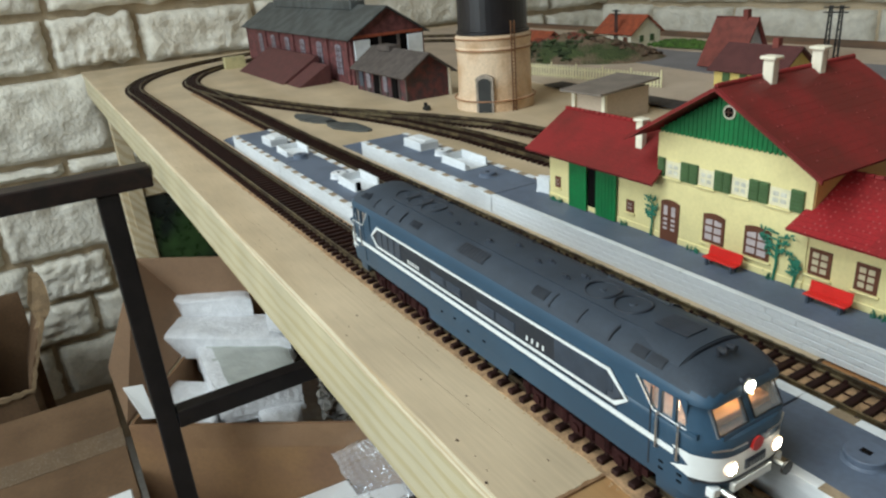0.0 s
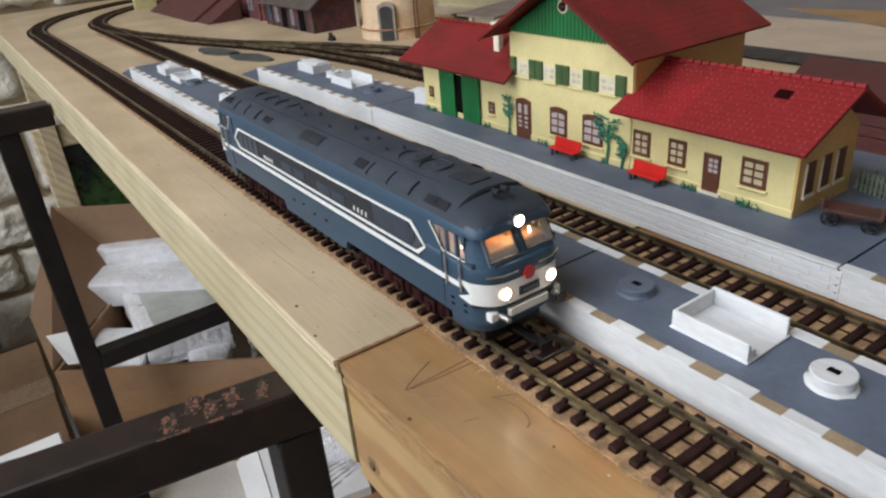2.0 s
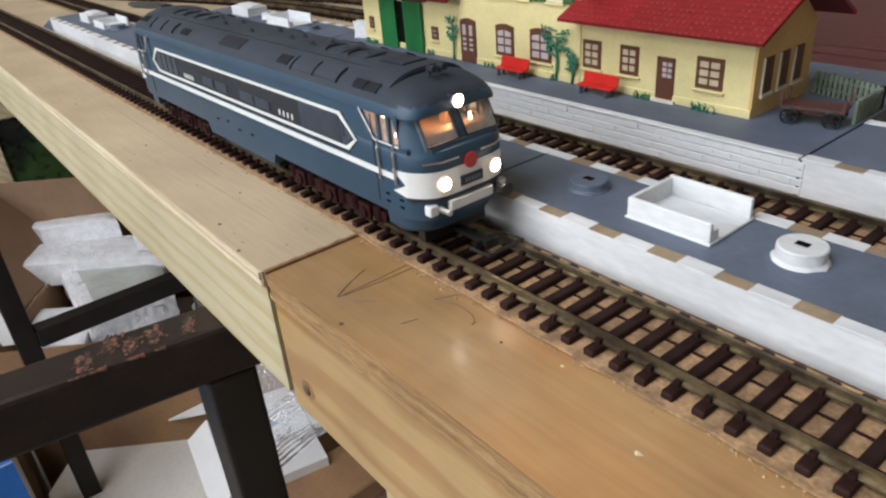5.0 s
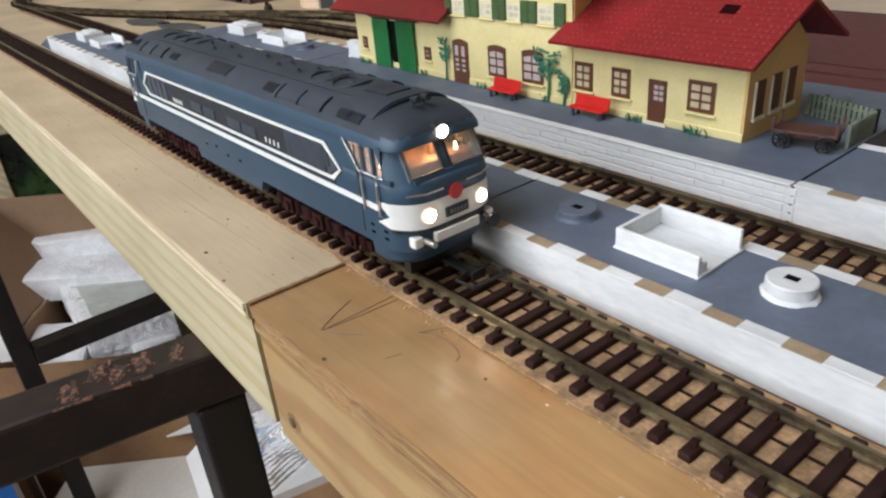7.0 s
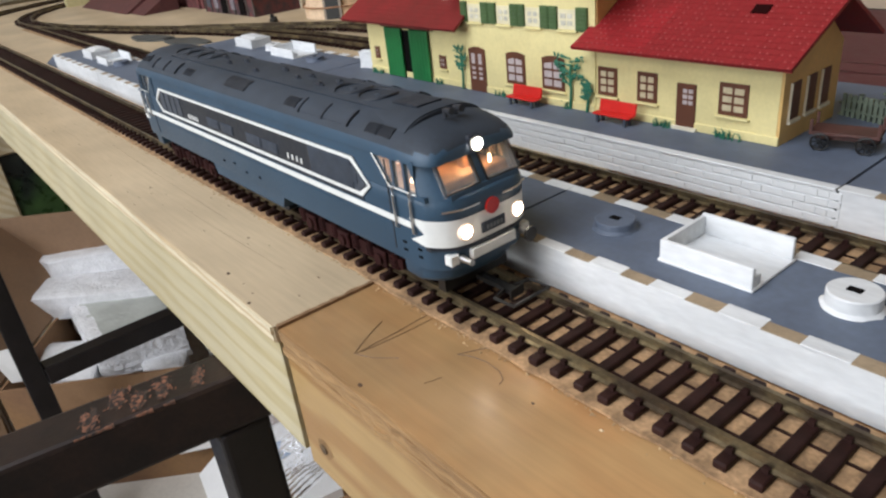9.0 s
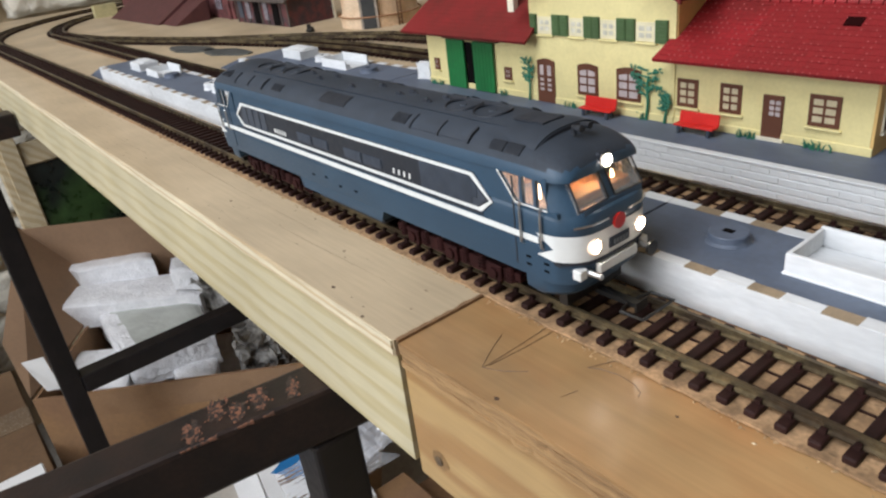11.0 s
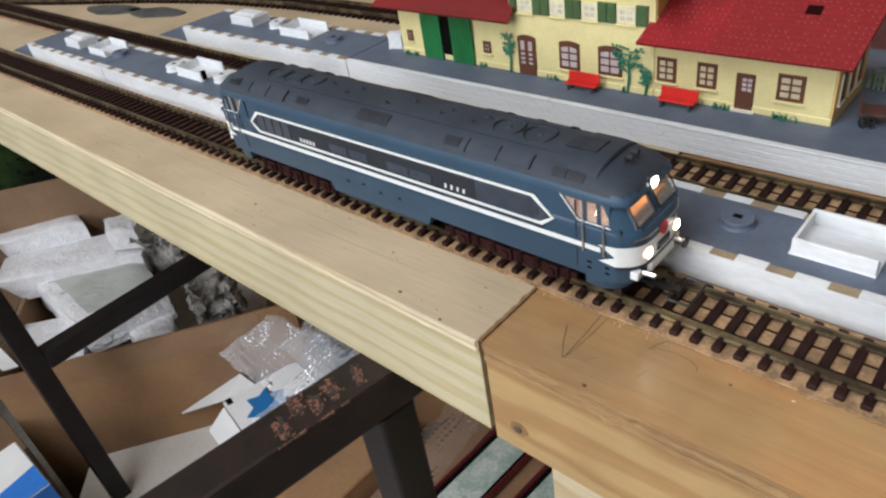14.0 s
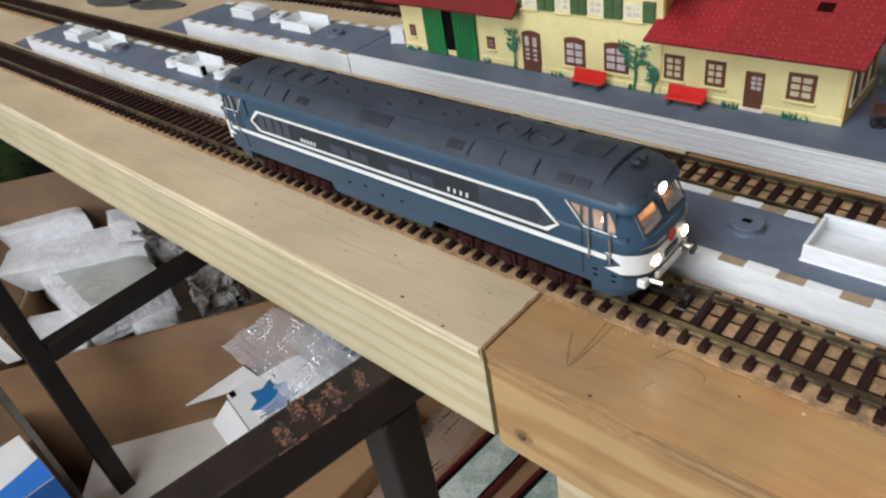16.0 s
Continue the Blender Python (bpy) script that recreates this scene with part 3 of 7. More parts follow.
# main roof, its ridge running away from the track
RX, RZ = -0.0682, 0.0962
tiled_roof("main_roof", (RX, 0.159, RZ), (RX, 0.258, RZ), (-0.016, 0.159, 0.0662), (-0.016, 0.258, 0.0662), 14, 34, station, "red tiled slope of the main roof", 0.05, relief=0.00002, tile=M_ROOFOLD)
tiled_roof("main_roof", (RX, 0.258, RZ), (RX, 0.159, RZ), (-0.1204, 0.258, 0.0662), (-0.1204, 0.159, 0.0662), 14, 34, station, "red tiled slope of the main roof", relief=0.00002, tile=M_ROOFOLD)
tiled_roof("wing_roof", (-0.0262, 0.192, 0.0605), (0.063, 0.192, 0.0605), (-0.0302, 0.1605, 0.0422), (0.0605, 0.1605, 0.0422), 13, 36, station, "bright red tiled wing roof with pale nibs", 0.6, pieces=23)
tiled_roof("wing_roof", (0.063, 0.192, 0.0605), (-0.0262, 0.192, 0.0605), (0.063, 0.2225, 0.0428), (-0.0262, 0.2225, 0.0428), 10, 36, station, "red tiled wing roof")
tiled_roof("shed_roof", (-0.2065, 0.194, 0.0635), (-0.110, 0.194, 0.0635), (-0.2065, 0.1605, 0.0440), (-0.1035, 0.1605, 0.0440), 12, 34, station, "deep red tiled shed roof", relief=0.00002, tile=M_ROOFOLD)
tiled_roof("shed_roof", (-0.110, 0.194, 0.0635), (-0.2065, 0.194, 0.0635), (-0.110, 0.226, 0.0445), (-0.2065, 0.226, 0.0445), 10, 34, station, "deep red tiled shed roof", relief=0.00002, tile=M_ROOFOLD)


def ridge_tiles(a, b, n, parent):
    a, b = Vector(a), Vector(b)
    for i in range(n):
        bm = bmesh.new()
        p, q = a.lerp(b, i / n), a.lerp(b, (i + 0.92) / n)
        put_tube(bm, [p, q], 0.0011, 8, 0.0014)
        solid("ridge_tile", bm, M_ROOF, parent)


ridge_tiles((RX, 0.159, RZ), (RX, 0.258, RZ), 24, station)
ridge_tiles((-0.0262, 0.192, 0.0605), (0.063, 0.192, 0.0605), 22, station)
ridge_tiles((-0.2065, 0.194, 0.0635), (-0.111, 0.194, 0.0635), 22, station)
box("roof_hatch", 0.0340, 0.0400, 0.1812, 0.1856, 0.0554, 0.05605, material("dark_red_recess", (0.020, 0.003, 0.003), 0.9, vary=0.2, spec=0.05), station, "dark opening in the wing roof", turn=Matrix.Translation((0.0370, 0.1834, 0.0558)) @ Matrix.Rotation(radians(30.2), 4, "X") @ Matrix.Translation((-0.0370, -0.1834, -0.0558)))
# verge boards of the main gable
for s in (-1, 1):
    bm = bmesh.new()
    put_prism(bm, [(RX, RZ - 0.0006), (RX + s * 0.0522, 0.0656), (RX + s * 0.0522, 0.0643), (RX, RZ - 0.0020)], "y", 0.1582, 0.1594)
    solid("verge_board", bm, M_ROOFOLD, station)


def chimney(x, y, z, h, parent, w=0.0042):
    bm = bmesh.new()
    put_box(bm, x - w, x + w, y - w * 0.8, y + w * 0.8, z - 0.006, z + h, 0.0003)
    ch = solid("chimney", bm, M_CREAM, parent, "cream plastic chimney")
    box("cap", x - w * 1.5, x + w * 1.5, y - w * 1.25, y + w * 1.25, z + h, z + h + 0.0016, M_CREAM, ch, bevel=0.0004)
    return ch


chimney(RX + 0.003, 0.1905, RZ, 0.0074, station, 0.0026)
chimney(RX + 0.003, 0.2255, RZ, 0.0074, station, 0.0026)
chimney(-0.1300, 0.1800, 0.0590, 0.0095, station, 0.0023)

# green boarded gable with pointed board ends
n = 34
for i in range(n):
    x0 = RX - 0.0420 + (0.0842 / n) * i
    x1 = x0 + 0.0842 / n - 0.0003
    xm = (x0 + x1) / 2
    top = RZ - 0.0034 - abs(xm - RX) * (0.030 / 0.0522)
    low = 0.0685
    if top > low + 0.001:
        prism("gable_board", [(x0, low + 0.0011), (xm, low), (x1, low + 0.0011), (x1, top), (x0, top)], "y", YF - 0.0018, YF - 0.0007, M_GREEN, station)
bm = bmesh.new()
put_cyl(bm, (RX, YF - 0.0016, 0.0834), 0.0032, 0.0010, 24, turn=Matrix.Rotation(radians(90), 4, "X"))
rw = solid("round_window", bm, M_CREAM, station, "round gable window with cream ring")
bm = bmesh.new()
put_cyl(bm, (RX, YF - 0.0026, 0.0834), 0.0023, 0.0003, 24, turn=Matrix.Rotation(radians(90), 4, "X"))
solid("pane", bm, M_DARK, rw)
for a in (0, 90):
    box("glazing_bar", RX - 0.0023, RX + 0.0023, YF - 0.0032, YF - 0.0029, 0.0832, 0.0836, M_DOOR, rw, turn=Matrix.Translation((RX, 0, 0.0834)) @ Matrix.Rotation(radians(a), 4, "Y") @ Matrix.Translation((-RX, 0, -0.0834)))


def arch_outline(x0, x1, z0, z1, rise):
    """A rectangle with a curved head."""
    pts = [(x0, z0), (x1, z0)]
    for i in range(9):
        u = 1 - i / 8
        pts.append((x0 + (x1 - x0) * u, z1 - rise + rise * math.sin(math.pi * (0.18 + 0.64 * u)) / 1.0))
    return pts


def model_window(x0, x1, z0, z1, cols, rows, parent, y=YF, frame_mat=None, rise=0.0, sill=True, pane_mat=None, name="window", label="brown plastic window with pale panes"):
    """A window: frame, bars, each pane and a sill."""
    fm = frame_mat or M_DOOR
    out = arch_outline(x0, x1, z0, z1, rise) if rise else [(x0, z0), (x1, z0), (x1, z1), (x0, z1)]
    w = prism(name, out, "y", y - 0.0005, y + 0.0004, fm, parent, label)
    e = 0.0011
    for i in range(cols):
        for k in range(rows):
            a0, a1 = x0 + e + (x1 - x0 - 2 * e) * i / cols, x0 + e + (x1 - x0 - 2 * e) * (i + 1) / cols
            b0, b1 = z0 + e + (z1 - rise * 0.5 - z0 - 2 * e) * k / rows, z0 + e + (z1 - rise * 0.5 - z0 - 2 * e) * (k + 1) / rows
            if rise and k == rows - 1:
                po = [(a0 + 0.0005, b0 + 0.0005), (a1 - 0.0005, b0 + 0.0005)] + ([(a1 - 0.0005, b1 - 0.0005), (a0 + 0.0005, b1 - 0.0013)] if i == 0 else [(a1 - 0.0005, b1 - 0.0013), (a0 + 0.0005, b1 - 0.0005)])
            else:
                po = [(a0 + 0.0005, b0 + 0.0005), (a1 - 0.0005, b0 + 0.0005), (a1 - 0.0005, b1 - 0.0005), (a0 + 0.0005, b1 - 0.0005)]
            prism("pane", po, "y", y - 0.0007, y - 0.0004, pane_mat or M_PANE, w)
    if sill:
        box("sill", x0 - 0.001, x1 + 0.001, y - 0.0014, y + 0.0003, z0 - 0.0012, z0 - 0.0003, M_WALLPAPER, w, bevel=0.0002)
    return w


M_UPPERPANE = material("milky_pane", (0.66, 0.63, 0.52), 0.3, vary=0.2, scale=260, bump=0.05)
M_WINGPANE = material("cream_pane", (0.60, 0.52, 0.34), 0.3, vary=0.15, scale=200, bump=0.05)
M_WINCREAM = material("pale_cream_plastic", (0.74, 0.68, 0.46), 0.5, vary=0.1, scale=90, bump=0.1, depth=0.0003)
# ground floor, goods shed
for a, b in ((-0.1905, -0.1858), (-0.1305, -0.1250)):
    model_window(a, b, 0.0208, 0.0275, 2, 2, station)
box("shed_opening", -0.1615, -0.1525, YF - 0.0003, YF + 0.0004, ZP, 0.0385, M_DARK, station, "dark gap between the shed doors")
for a, b in ((-0.1762, -0.1610), (-0.1532, -0.1372)):
    d = box("sliding_door", a, b, YF - 0.0022, YF - 0.0009, ZP + 0.0002, 0.0395, M_GREEN, station, "green sliding shed door, half open", bevel=0.0002)
    for k in range(1, 6):
        xx = a + (b - a) * k / 6
        box("door_groove", xx - 0.0001, xx + 0.0001, YF - 0.0024, YF - 0.0022, ZP + 0.001, 0.0388, M_GREEN, d)
box("door_rail", -0.1795, -0.1335, YF - 0.0018, YF - 0.0001, 0.0397, 0.0405, M_DOOR, station)
# main block
YM = YF - 0.0006
dm = prism("front_door", arch_outline(-0.1055, -0.0938, ZP, 0.0345, 0.0028), "y", YM - 0.0006, YM + 0.0003, M_DOOR, station, "brown double door with small lights")
for i, x in enumerate((-0.1034, -0.0984)):
    for z0, z1 in ((0.0262, 0.0312), (0.0234, 0.0248), (0.0210, 0.0222), (0.0186, 0.0198)):
        box("door_light", x, x + 0.0024, YM - 0.0008, YM - 0.0005, z0, z1, M_PANE, dm)
model_window(-0.0790, -0.0668, 0.0193, 0.0343, 2, 3, station, YM, rise=0.0024, label="arched brown window with pale panes")
model_window(-0.0560, -0.0428, 0.0196, 0.0346, 2, 3, station, YM, rise=0.0024, label="arched brown window with pale panes")
for a, b in ((-0.1037, -0.0944), (-0.0834, -0.0746), (-0.0648, -0.0560), (-0.0455, -0.0359)):
    model_window(a, b, 0.0465, 0.0545, 2, 2, station, YM, frame_mat=M_WINCREAM, pane_mat=M_UPPERPANE, label="pale yellow upper window with cream panes")
for a, b in ((-0.1085, -0.1041), (-0.0940, -0.0890), (-0.0887, -0.0838), (-0.0743, -0.0694), (-0.0692, -0.0652), (-0.0557, -0.0508), (-0.0505, -0.0459), (-0.0355, -0.0294)):
    sh = box("shutter", a, b, YM - 0.0012, YM - 0.0001, 0.0461, 0.0557, M_SHUTTER, station, "olive green shutter", bevel=0.0002)
    for k in range(5):
        zz = 0.0474 + k * 0.0017
        box("louvre", a + 0.0006, b - 0.0006, YM - 0.0015, YM - 0.0012, zz, zz + 0.0008, M_SHUTTER, sh)
# wing
for a, b in ((-0.0247, -0.0150), (-0.0050, 0.0042), (0.0305, 0.0417)):
    model_window(a, b, 0.0208, 0.0325, 2, 3, station, pane_mat=M_WINGPANE, label="brown plastic window with cream panes")
wd = box("side_door", 0.0130, 0.0212, YF - 0.0006, YF + 0.0003, ZP, 0.0302, M_DOOR, station, "brown door with six small lights", bevel=0.0002)
for i in range(2):
    for k in range(3):
        box("door_light", 0.0159 + i * 0.0024, 0.0177 + i * 0.0024, YF - 0.0008, YF - 0.0005, 0.0224 + k * 0.0022, 0.0239 + k * 0.0022, M_PANE, wd)
box("door_step", 0.0118, 0.0224, YF - 0.0016, YF - 0.0005, ZP, ZP + 0.0012, M_CREAM, station)
for y0 in (0.1768, 0.1880, 0.1985):
    ew = box("end_window", 0.0534, 0.0541, y0, y0 + 0.0062, 0.0205, 0.0335, M_DOOR, station, "dark brown window in the gable end")
    box("sill", 0.0537, 0.0548, y0 - 0.0008, y0 + 0.007, 0.0192, 0.0203, M_CREAM, ew)
    box("surround", 0.0537, 0.0544, y0 - 0.0007, y0 - 0.0001, 0.0205, 0.0335, M_CREAM, ew)

# moulded climbing plants and grass tufts along the wall
def climber(name, x, h, crown, parent_label, seed):
    rnd = random.Random(seed)
    bm = bmesh.new()
    y = YF - 0.0018
    put_tube(bm, [(x, y, ZP), (x + 0.0008, y, ZP + h * 0.35), (x + 0.0002, y, ZP + h * 0.6), (x + 0.001, y, ZP + h * 0.8)], 0.0006, 6)
    tree = solid(name, bm, M_PLANT, None)
    bm = bmesh.new()
    for i in range(9):
        z0 = ZP + h * (0.42 + 0.06 * i)
        a = rnd.uniform(20, 80) * (1 if i % 2 else -1)
        ln = crown * rnd.uniform(0.6, 1.0)
        mid = Vector((x + math.sin(radians(a)) * ln * 0.5, y - 0.0003, z0 + math.cos(radians(a)) * ln * 0.3))
        tip = Vector((x + math.sin(radians(a)) * ln, y - 0.0004, min(z0 + math.cos(radians(a)) * ln * 0.7, ZP + h)))
        put_tube(bm, [(x + 0.0005, y, z0), mid, tip], 0.0005, 5, 0.0003)
        for k in range(6):
            c = mid.lerp(tip, rnd.uniform(0.0, 1.15)) + Vector((rnd.uniform(-0.0014, 0.0014), rnd.uniform(-0.0007, 0.0002), rnd.uniform(-0.001, 0.001)))
            g = bmesh.ops.create_icosphere(bm, subdivisions=1, radius=rnd.uniform(0.0005, 0.0009))
            bmesh.ops.transform(bm, matrix=Matrix.Translation(c) @ Matrix.Rotation(rnd.uniform(0, 3), 4, "Y") @ Matrix.Diagonal((1.5, 0.5, 0.7, 1)), verts=g["verts"])
    solid("foliage", bm, M_PLANT, tree)
    return tagged(tree, parent_label, "plant")


climber("espalier_tree", -0.1112, 0.0225, 0.0050, "dark green plastic climbing tree against the station wall", 3)
climber("espalier_tree", -0.0392, 0.0245, 0.0085, "dark green plastic climbing tree with spreading branches", 8)
climber("espalier_tree", -0.0298, 0.0150, 0.0026, "slender dark green plastic climbing plant on a stake", 5)


def grass_tuft(x, w, seed):
    rnd = random.Random(seed)
    bm = bmesh.new()
    for i in range(int(w / 0.00045)):
        bx = x + rnd.uniform(-w / 2, w / 2)
        by = YF - rnd.uniform(0.0008, 0.003)
        h = rnd.uniform(0.0012, 0.0034)
        put_tube(bm, [(bx, by, ZP), (bx + rnd.uniform(-0.0006, 0.0006), by, ZP + h * 0.6), (bx + rnd.uniform(-0.0014, 0.0014), by - 0.0004, ZP + h)], 0.0004, 5, 0.00012)
    return tagged(solid("grass_tuft", bm, M_PLANT), "dark green plastic grass tuft at the wall foot", "plant", group="wall foot plants")


for i, (x, w) in enumerate(((-0.188, 0.010), (-0.130, 0.004), (-0.0835, 0.008), (0.008, 0.007), (0.036, 0.011), (-0.0425, 0.004))):
    grass_tuft(x, w, i)


def bench(x, y):
    b = thing("platform_bench", "bright red plastic platform bench on grey legs", "bench", group="red benches")
    box("seat", x - 0.0090, x + 0.0090, y - 0.0045, y, ZP + 0.0032, ZP + 0.0040, M_RED, b, bevel=0.0002)
    box("backrest", x - 0.0090, x + 0.0090, y - 0.0002, y + 0.0006, ZP + 0.0038, ZP + 0.0085, M_RED, b, bevel=0.0002, turn=Matrix.Translation((0, y, ZP + 0.004)) @ Matrix.Rotation(radians(-12), 4, "X") @ Matrix.Translation((0, -y, -ZP - 0.004)))
    for dx in (-0.0068, 0.0068):
        for dy in (-0.0038, -0.0005):
            box("leg", x + dx - 0.0006, x + dx + 0.0006, y + dy - 0.0005, y + dy + 0.0005, ZP, ZP + 0.0033, M_LGRILL, b, "grey leg")
    return b


bench(-0.0615, 0.1655)
bench(-0.0105, 0.1655)

# ---- white parts glued on the platforms ----
def slotted_disc(x, y, mat=None, r=0.0058, h=0.0042, label="white round socket with a dark slot on the platform"):
    m = mat or M_WHITE
    bm = bmesh.new()
    rnd = random.Random(int(x * 9999))
    rings = []
    for rr, z in ((r + 0.0007, ZP + 0.0001), (r + 0.0004, ZP + 0.0006), (r, ZP + 0.0010), (r, ZP + h - 0.0003), (r - 0.0003, ZP + h)):
        rings.append([Vector((x + (rr + (rnd.uniform(-0.0005, 0.0005) if z < ZP + 0.0008 else 0)) * math.cos(k * math.tau / 28), y + rr * math.sin(k * math.tau / 28), z)) for k in range(28)])
    put_loft(bm, rings)
    d = tagged(solid("round_socket", bm, m, smooth=True), label, "socket", group="platform sockets")
    box("slot", x - 0.0016, x + 0.0016, y - 0.0011, y + 0.0011, ZP + h - 0.001, ZP + h + 0.0001, M_DARK, d, "dark slot")
    return d


for x, y in ((-0.0130, 0.0870), (-0.0790, 0.0870), (-0.2120, 0.0905), (-0.2810, 0.0905), (-0.3360, 0.0880), (0.1150, 0.0870), (-0.335, 0.1760)):
    slotted_disc(x, y)
for x, y, in ((0.0500, 0.0880), (-0.4150, 0.088), (-0.262, 0.170)):
    slotted_disc(x, y - 0.0006, M_GREY, h=0.0030, label="round socket painted slate blue with a dark slot")


def open_tray(x0, x1, y0, y1, h_near, h_far, kind, mat=None):
    """A glued white part: a tray with one open or stepped corner, a housing or a stepped seat."""
    m = mat or M_WHITE
    t = thing("platform_fitting", {"tray": "white open rectangular shelter base glued on the platform", "stairs": "white stepped part with ridged slope on the platform", "housing": "white housing with a low pitched top on the platform"}[kind], "platform fitting", group="white platform fittings")
    w = 0.0012
    box("base", x0 - 0.0004, x1 + 0.0004, y0 - 0.0004, y1 + 0.0004, ZP, ZP + 0.0008, m, t, bevel=0.0002)
    if kind == "tray":
        box("wall", x0, x1, y0, y0 + w, ZP + 0.0008, ZP + h_near, m, t, bevel=0.0002)
        box("wall", x0, x1, y1 - w, y1, ZP + 0.0008, ZP + h_far, m, t, bevel=0.0002)
        box("wall", x0, x0 + w, y0 + w, y1 - w, ZP + 0.0008, ZP + h_near, m, t, bevel=0.0002)
        box("wall", x1 - w, x1, y0 + w, y0 + (y1 - y0) * 0.2, ZP + 0.0008, ZP + h_near * 0.6, m, t, bevel=0.0002)
        box("peg", x0 + 0.002, x0 + 0.0035, y0 + 0.003, y0 + 0.0045, ZP + 0.0008, ZP + 0.0022, M_DARK, t, "dark peg hole")
    elif kind == "stairs":
        prism("slope", [(x0, ZP + 0.0008), (x1, ZP + 0.0008), (x1, ZP + h_near), (x0 + 0.004, ZP + 0.003), (x0, ZP + 0.002)], "y", y0, y1 - 0.002, m, t)
        box("back_wall", x0 + 0.001, x1, y1 - 0.002, y1, ZP + 0.0008, ZP + h_far, m, t, bevel=0.0003)
        for k in range(4):
            xx = x0 + 0.007 + k * (x1 - x0 - 0.014) / 3
            box("tread", xx - 0.0006, xx + 0.0006, y0 + 0.001, y1 - 0.003, ZP + 0.003, ZP + 0.0048 + k * 0.0006, m, t, bevel=0.0002)
    else:
        box("body", x0, x1, y0, y1, ZP + 0.0008, ZP + h_near, m, t, bevel=0.0005)
        prism("top", [(y0 + 0.003, ZP + h_near - 0.0002), (y1 - 0.001, ZP + h_near - 0.0002), (y1 - 0.003, ZP + h_far), (y0 + 0.006, ZP + h_far)], "x", x0 + 0.002, x1 - 0.001, m, t)
        box("recess", x0 + 0.004, x1 - 0.004, y0 + 0.0005, y0 + 0.0025, ZP + h_near - 0.0001, ZP + h_near + 0.0004, m, t)
    return t


open_tray(0.0710, 0.0962, 0.0785, 0.0985, 0.0062, 0.0066, "tray")
open_tray(0.1400, 0.1660, 0.0785, 0.0985, 0.0062, 0.0066, "tray")
open_tray(-0.0590, -0.0310, 0.0780, 0.0975, 0.0042, 0.0088, "stairs")
open_tray(-0.1280, -0.0985, 0.0815, 0.0965, 0.0050, 0.0078, "housing")
open_tray(-0.2600, -0.2290, 0.0840, 0.1000, 0.0050, 0.0078, "housing")
tr = open_tray(-0.3230, -0.2930, 0.0820, 0.1000, 0.0060, 0.0068, "tray")
box("dark_peg", -0.2945, -0.2922, 0.0830, 0.0860, ZP + 0.001, ZP + 0.0064, M_DARK, tr, "black block in the corner")
open_tray(-0.4950, -0.4700, 0.0800, 0.0960, 0.0062, 0.0072, "housing")
open_tray(-0.4500, -0.4230, 0.0790, 0.0980, 0.0050, 0.0064, "tray")
open_tray(-0.3850, -0.3560, 0.1680, 0.1850, 0.0066, 0.0076, "housing")
open_tray(-0.3160, -0.2830, 0.1640, 0.1830, 0.0060, 0.0068, "tray")


# ---- locomotive ----
CY, HW = 0.0486, 0.0165
XF, XR = 0.0410, -0.1885
loco = thing("locomotive", "blue model diesel locomotive with white stripes and lit cab", "locomotive")


def end_curve(x, hw, bow, sign, n=22):
    """Points of a rounded end from one side to the other."""
    out = []
    for i in range(n + 1):
        a = -1 + 2 * i / n
        v = math.copysign(abs(a) ** 0.5, a)
        out.append((x - sign * bow * abs(v) ** 5, CY + v * hw))
    return out


def hull_ring(z, xf, xr, hw, bow=0.0075):
    f, r = end_curve(xf, hw, bow, 1), end_curve(xr, hw, bow, -1)
    return [Vector((x, y, z)) for x, y in f] + [Vector((x, y, z)) for x, y in reversed(r)]


def half_ring(z, xa, xb, hw, front, bow=0.0075):
    if front:
        pts = end_curve(xb, hw, bow, 1) + [(xa, CY + hw), (xa, CY - hw)]
    else:
        pts = end_curve(xa, hw, bow, -1) + [(xb, CY + hw), (xb, CY - hw)]
    return [Vector((x, y, z)) for x, y in pts]


bm = bmesh.new()
put_loft(bm, [hull_ring(0.0160, XF - 0.0012, XR + 0.0012, HW - 0.0002), hull_ring(0.0185, XF - 0.0008, XR + 0.0008, HW), hull_ring(0.0300, XF - 0.0002, XR + 0.0002, HW), hull_ring(0.0316, XF + 0.0003, XR - 0.0003, HW),
              hull_ring(0.0345, XF + 0.0003, XR - 0.0003, HW), hull_ring(0.0357, XF - 0.0003, XR + 0.0003, HW - 0.0002), hull_ring(0.0362, XF - 0.0015, XR + 0.0015, HW - 0.0006)])
body = solid("body", bm, M_LBLUE, loco, "dark blue body shell", smooth=True)
for xa, xb, front in ((0.0225, XF - 0.0050, True), (XR + 0.0050, -0.1690, False)):
    bm = bmesh.new()
    put_loft(bm, [half_ring(0.0108, xa + (0.003 if front else 0.001), xb - (0.001 if front else 0.003), HW - 0.0016, front), half_ring(0.0122, xa, xb, HW - 0.0006, front), half_ring(0.0161, xa, xb, HW - 0.0003, front)])
    solid("skirt", bm, M_LBLUE, loco, smooth=True)
prism("skirt", [(-0.1075, 0.0161), (-0.0470, 0.0161), (-0.0490, 0.0118), (-0.1055, 0.0118)], "y", CY - HW + 0.0002, CY + HW - 0.0002, M_LBLUE, loco)
# upper sides between the cabs
XC, XD = 0.0125, -0.1590
prism("upper_side", [(CY - HW, 0.0362), (CY + HW, 0.0362), (CY + HW - 0.0004, 0.0452), (CY - HW + 0.0004, 0.0452)], "x", XD, XC, M_LBLUE, loco)


def mirror_x(x):
    """The place on the other cab."""
    return XF + XR - x


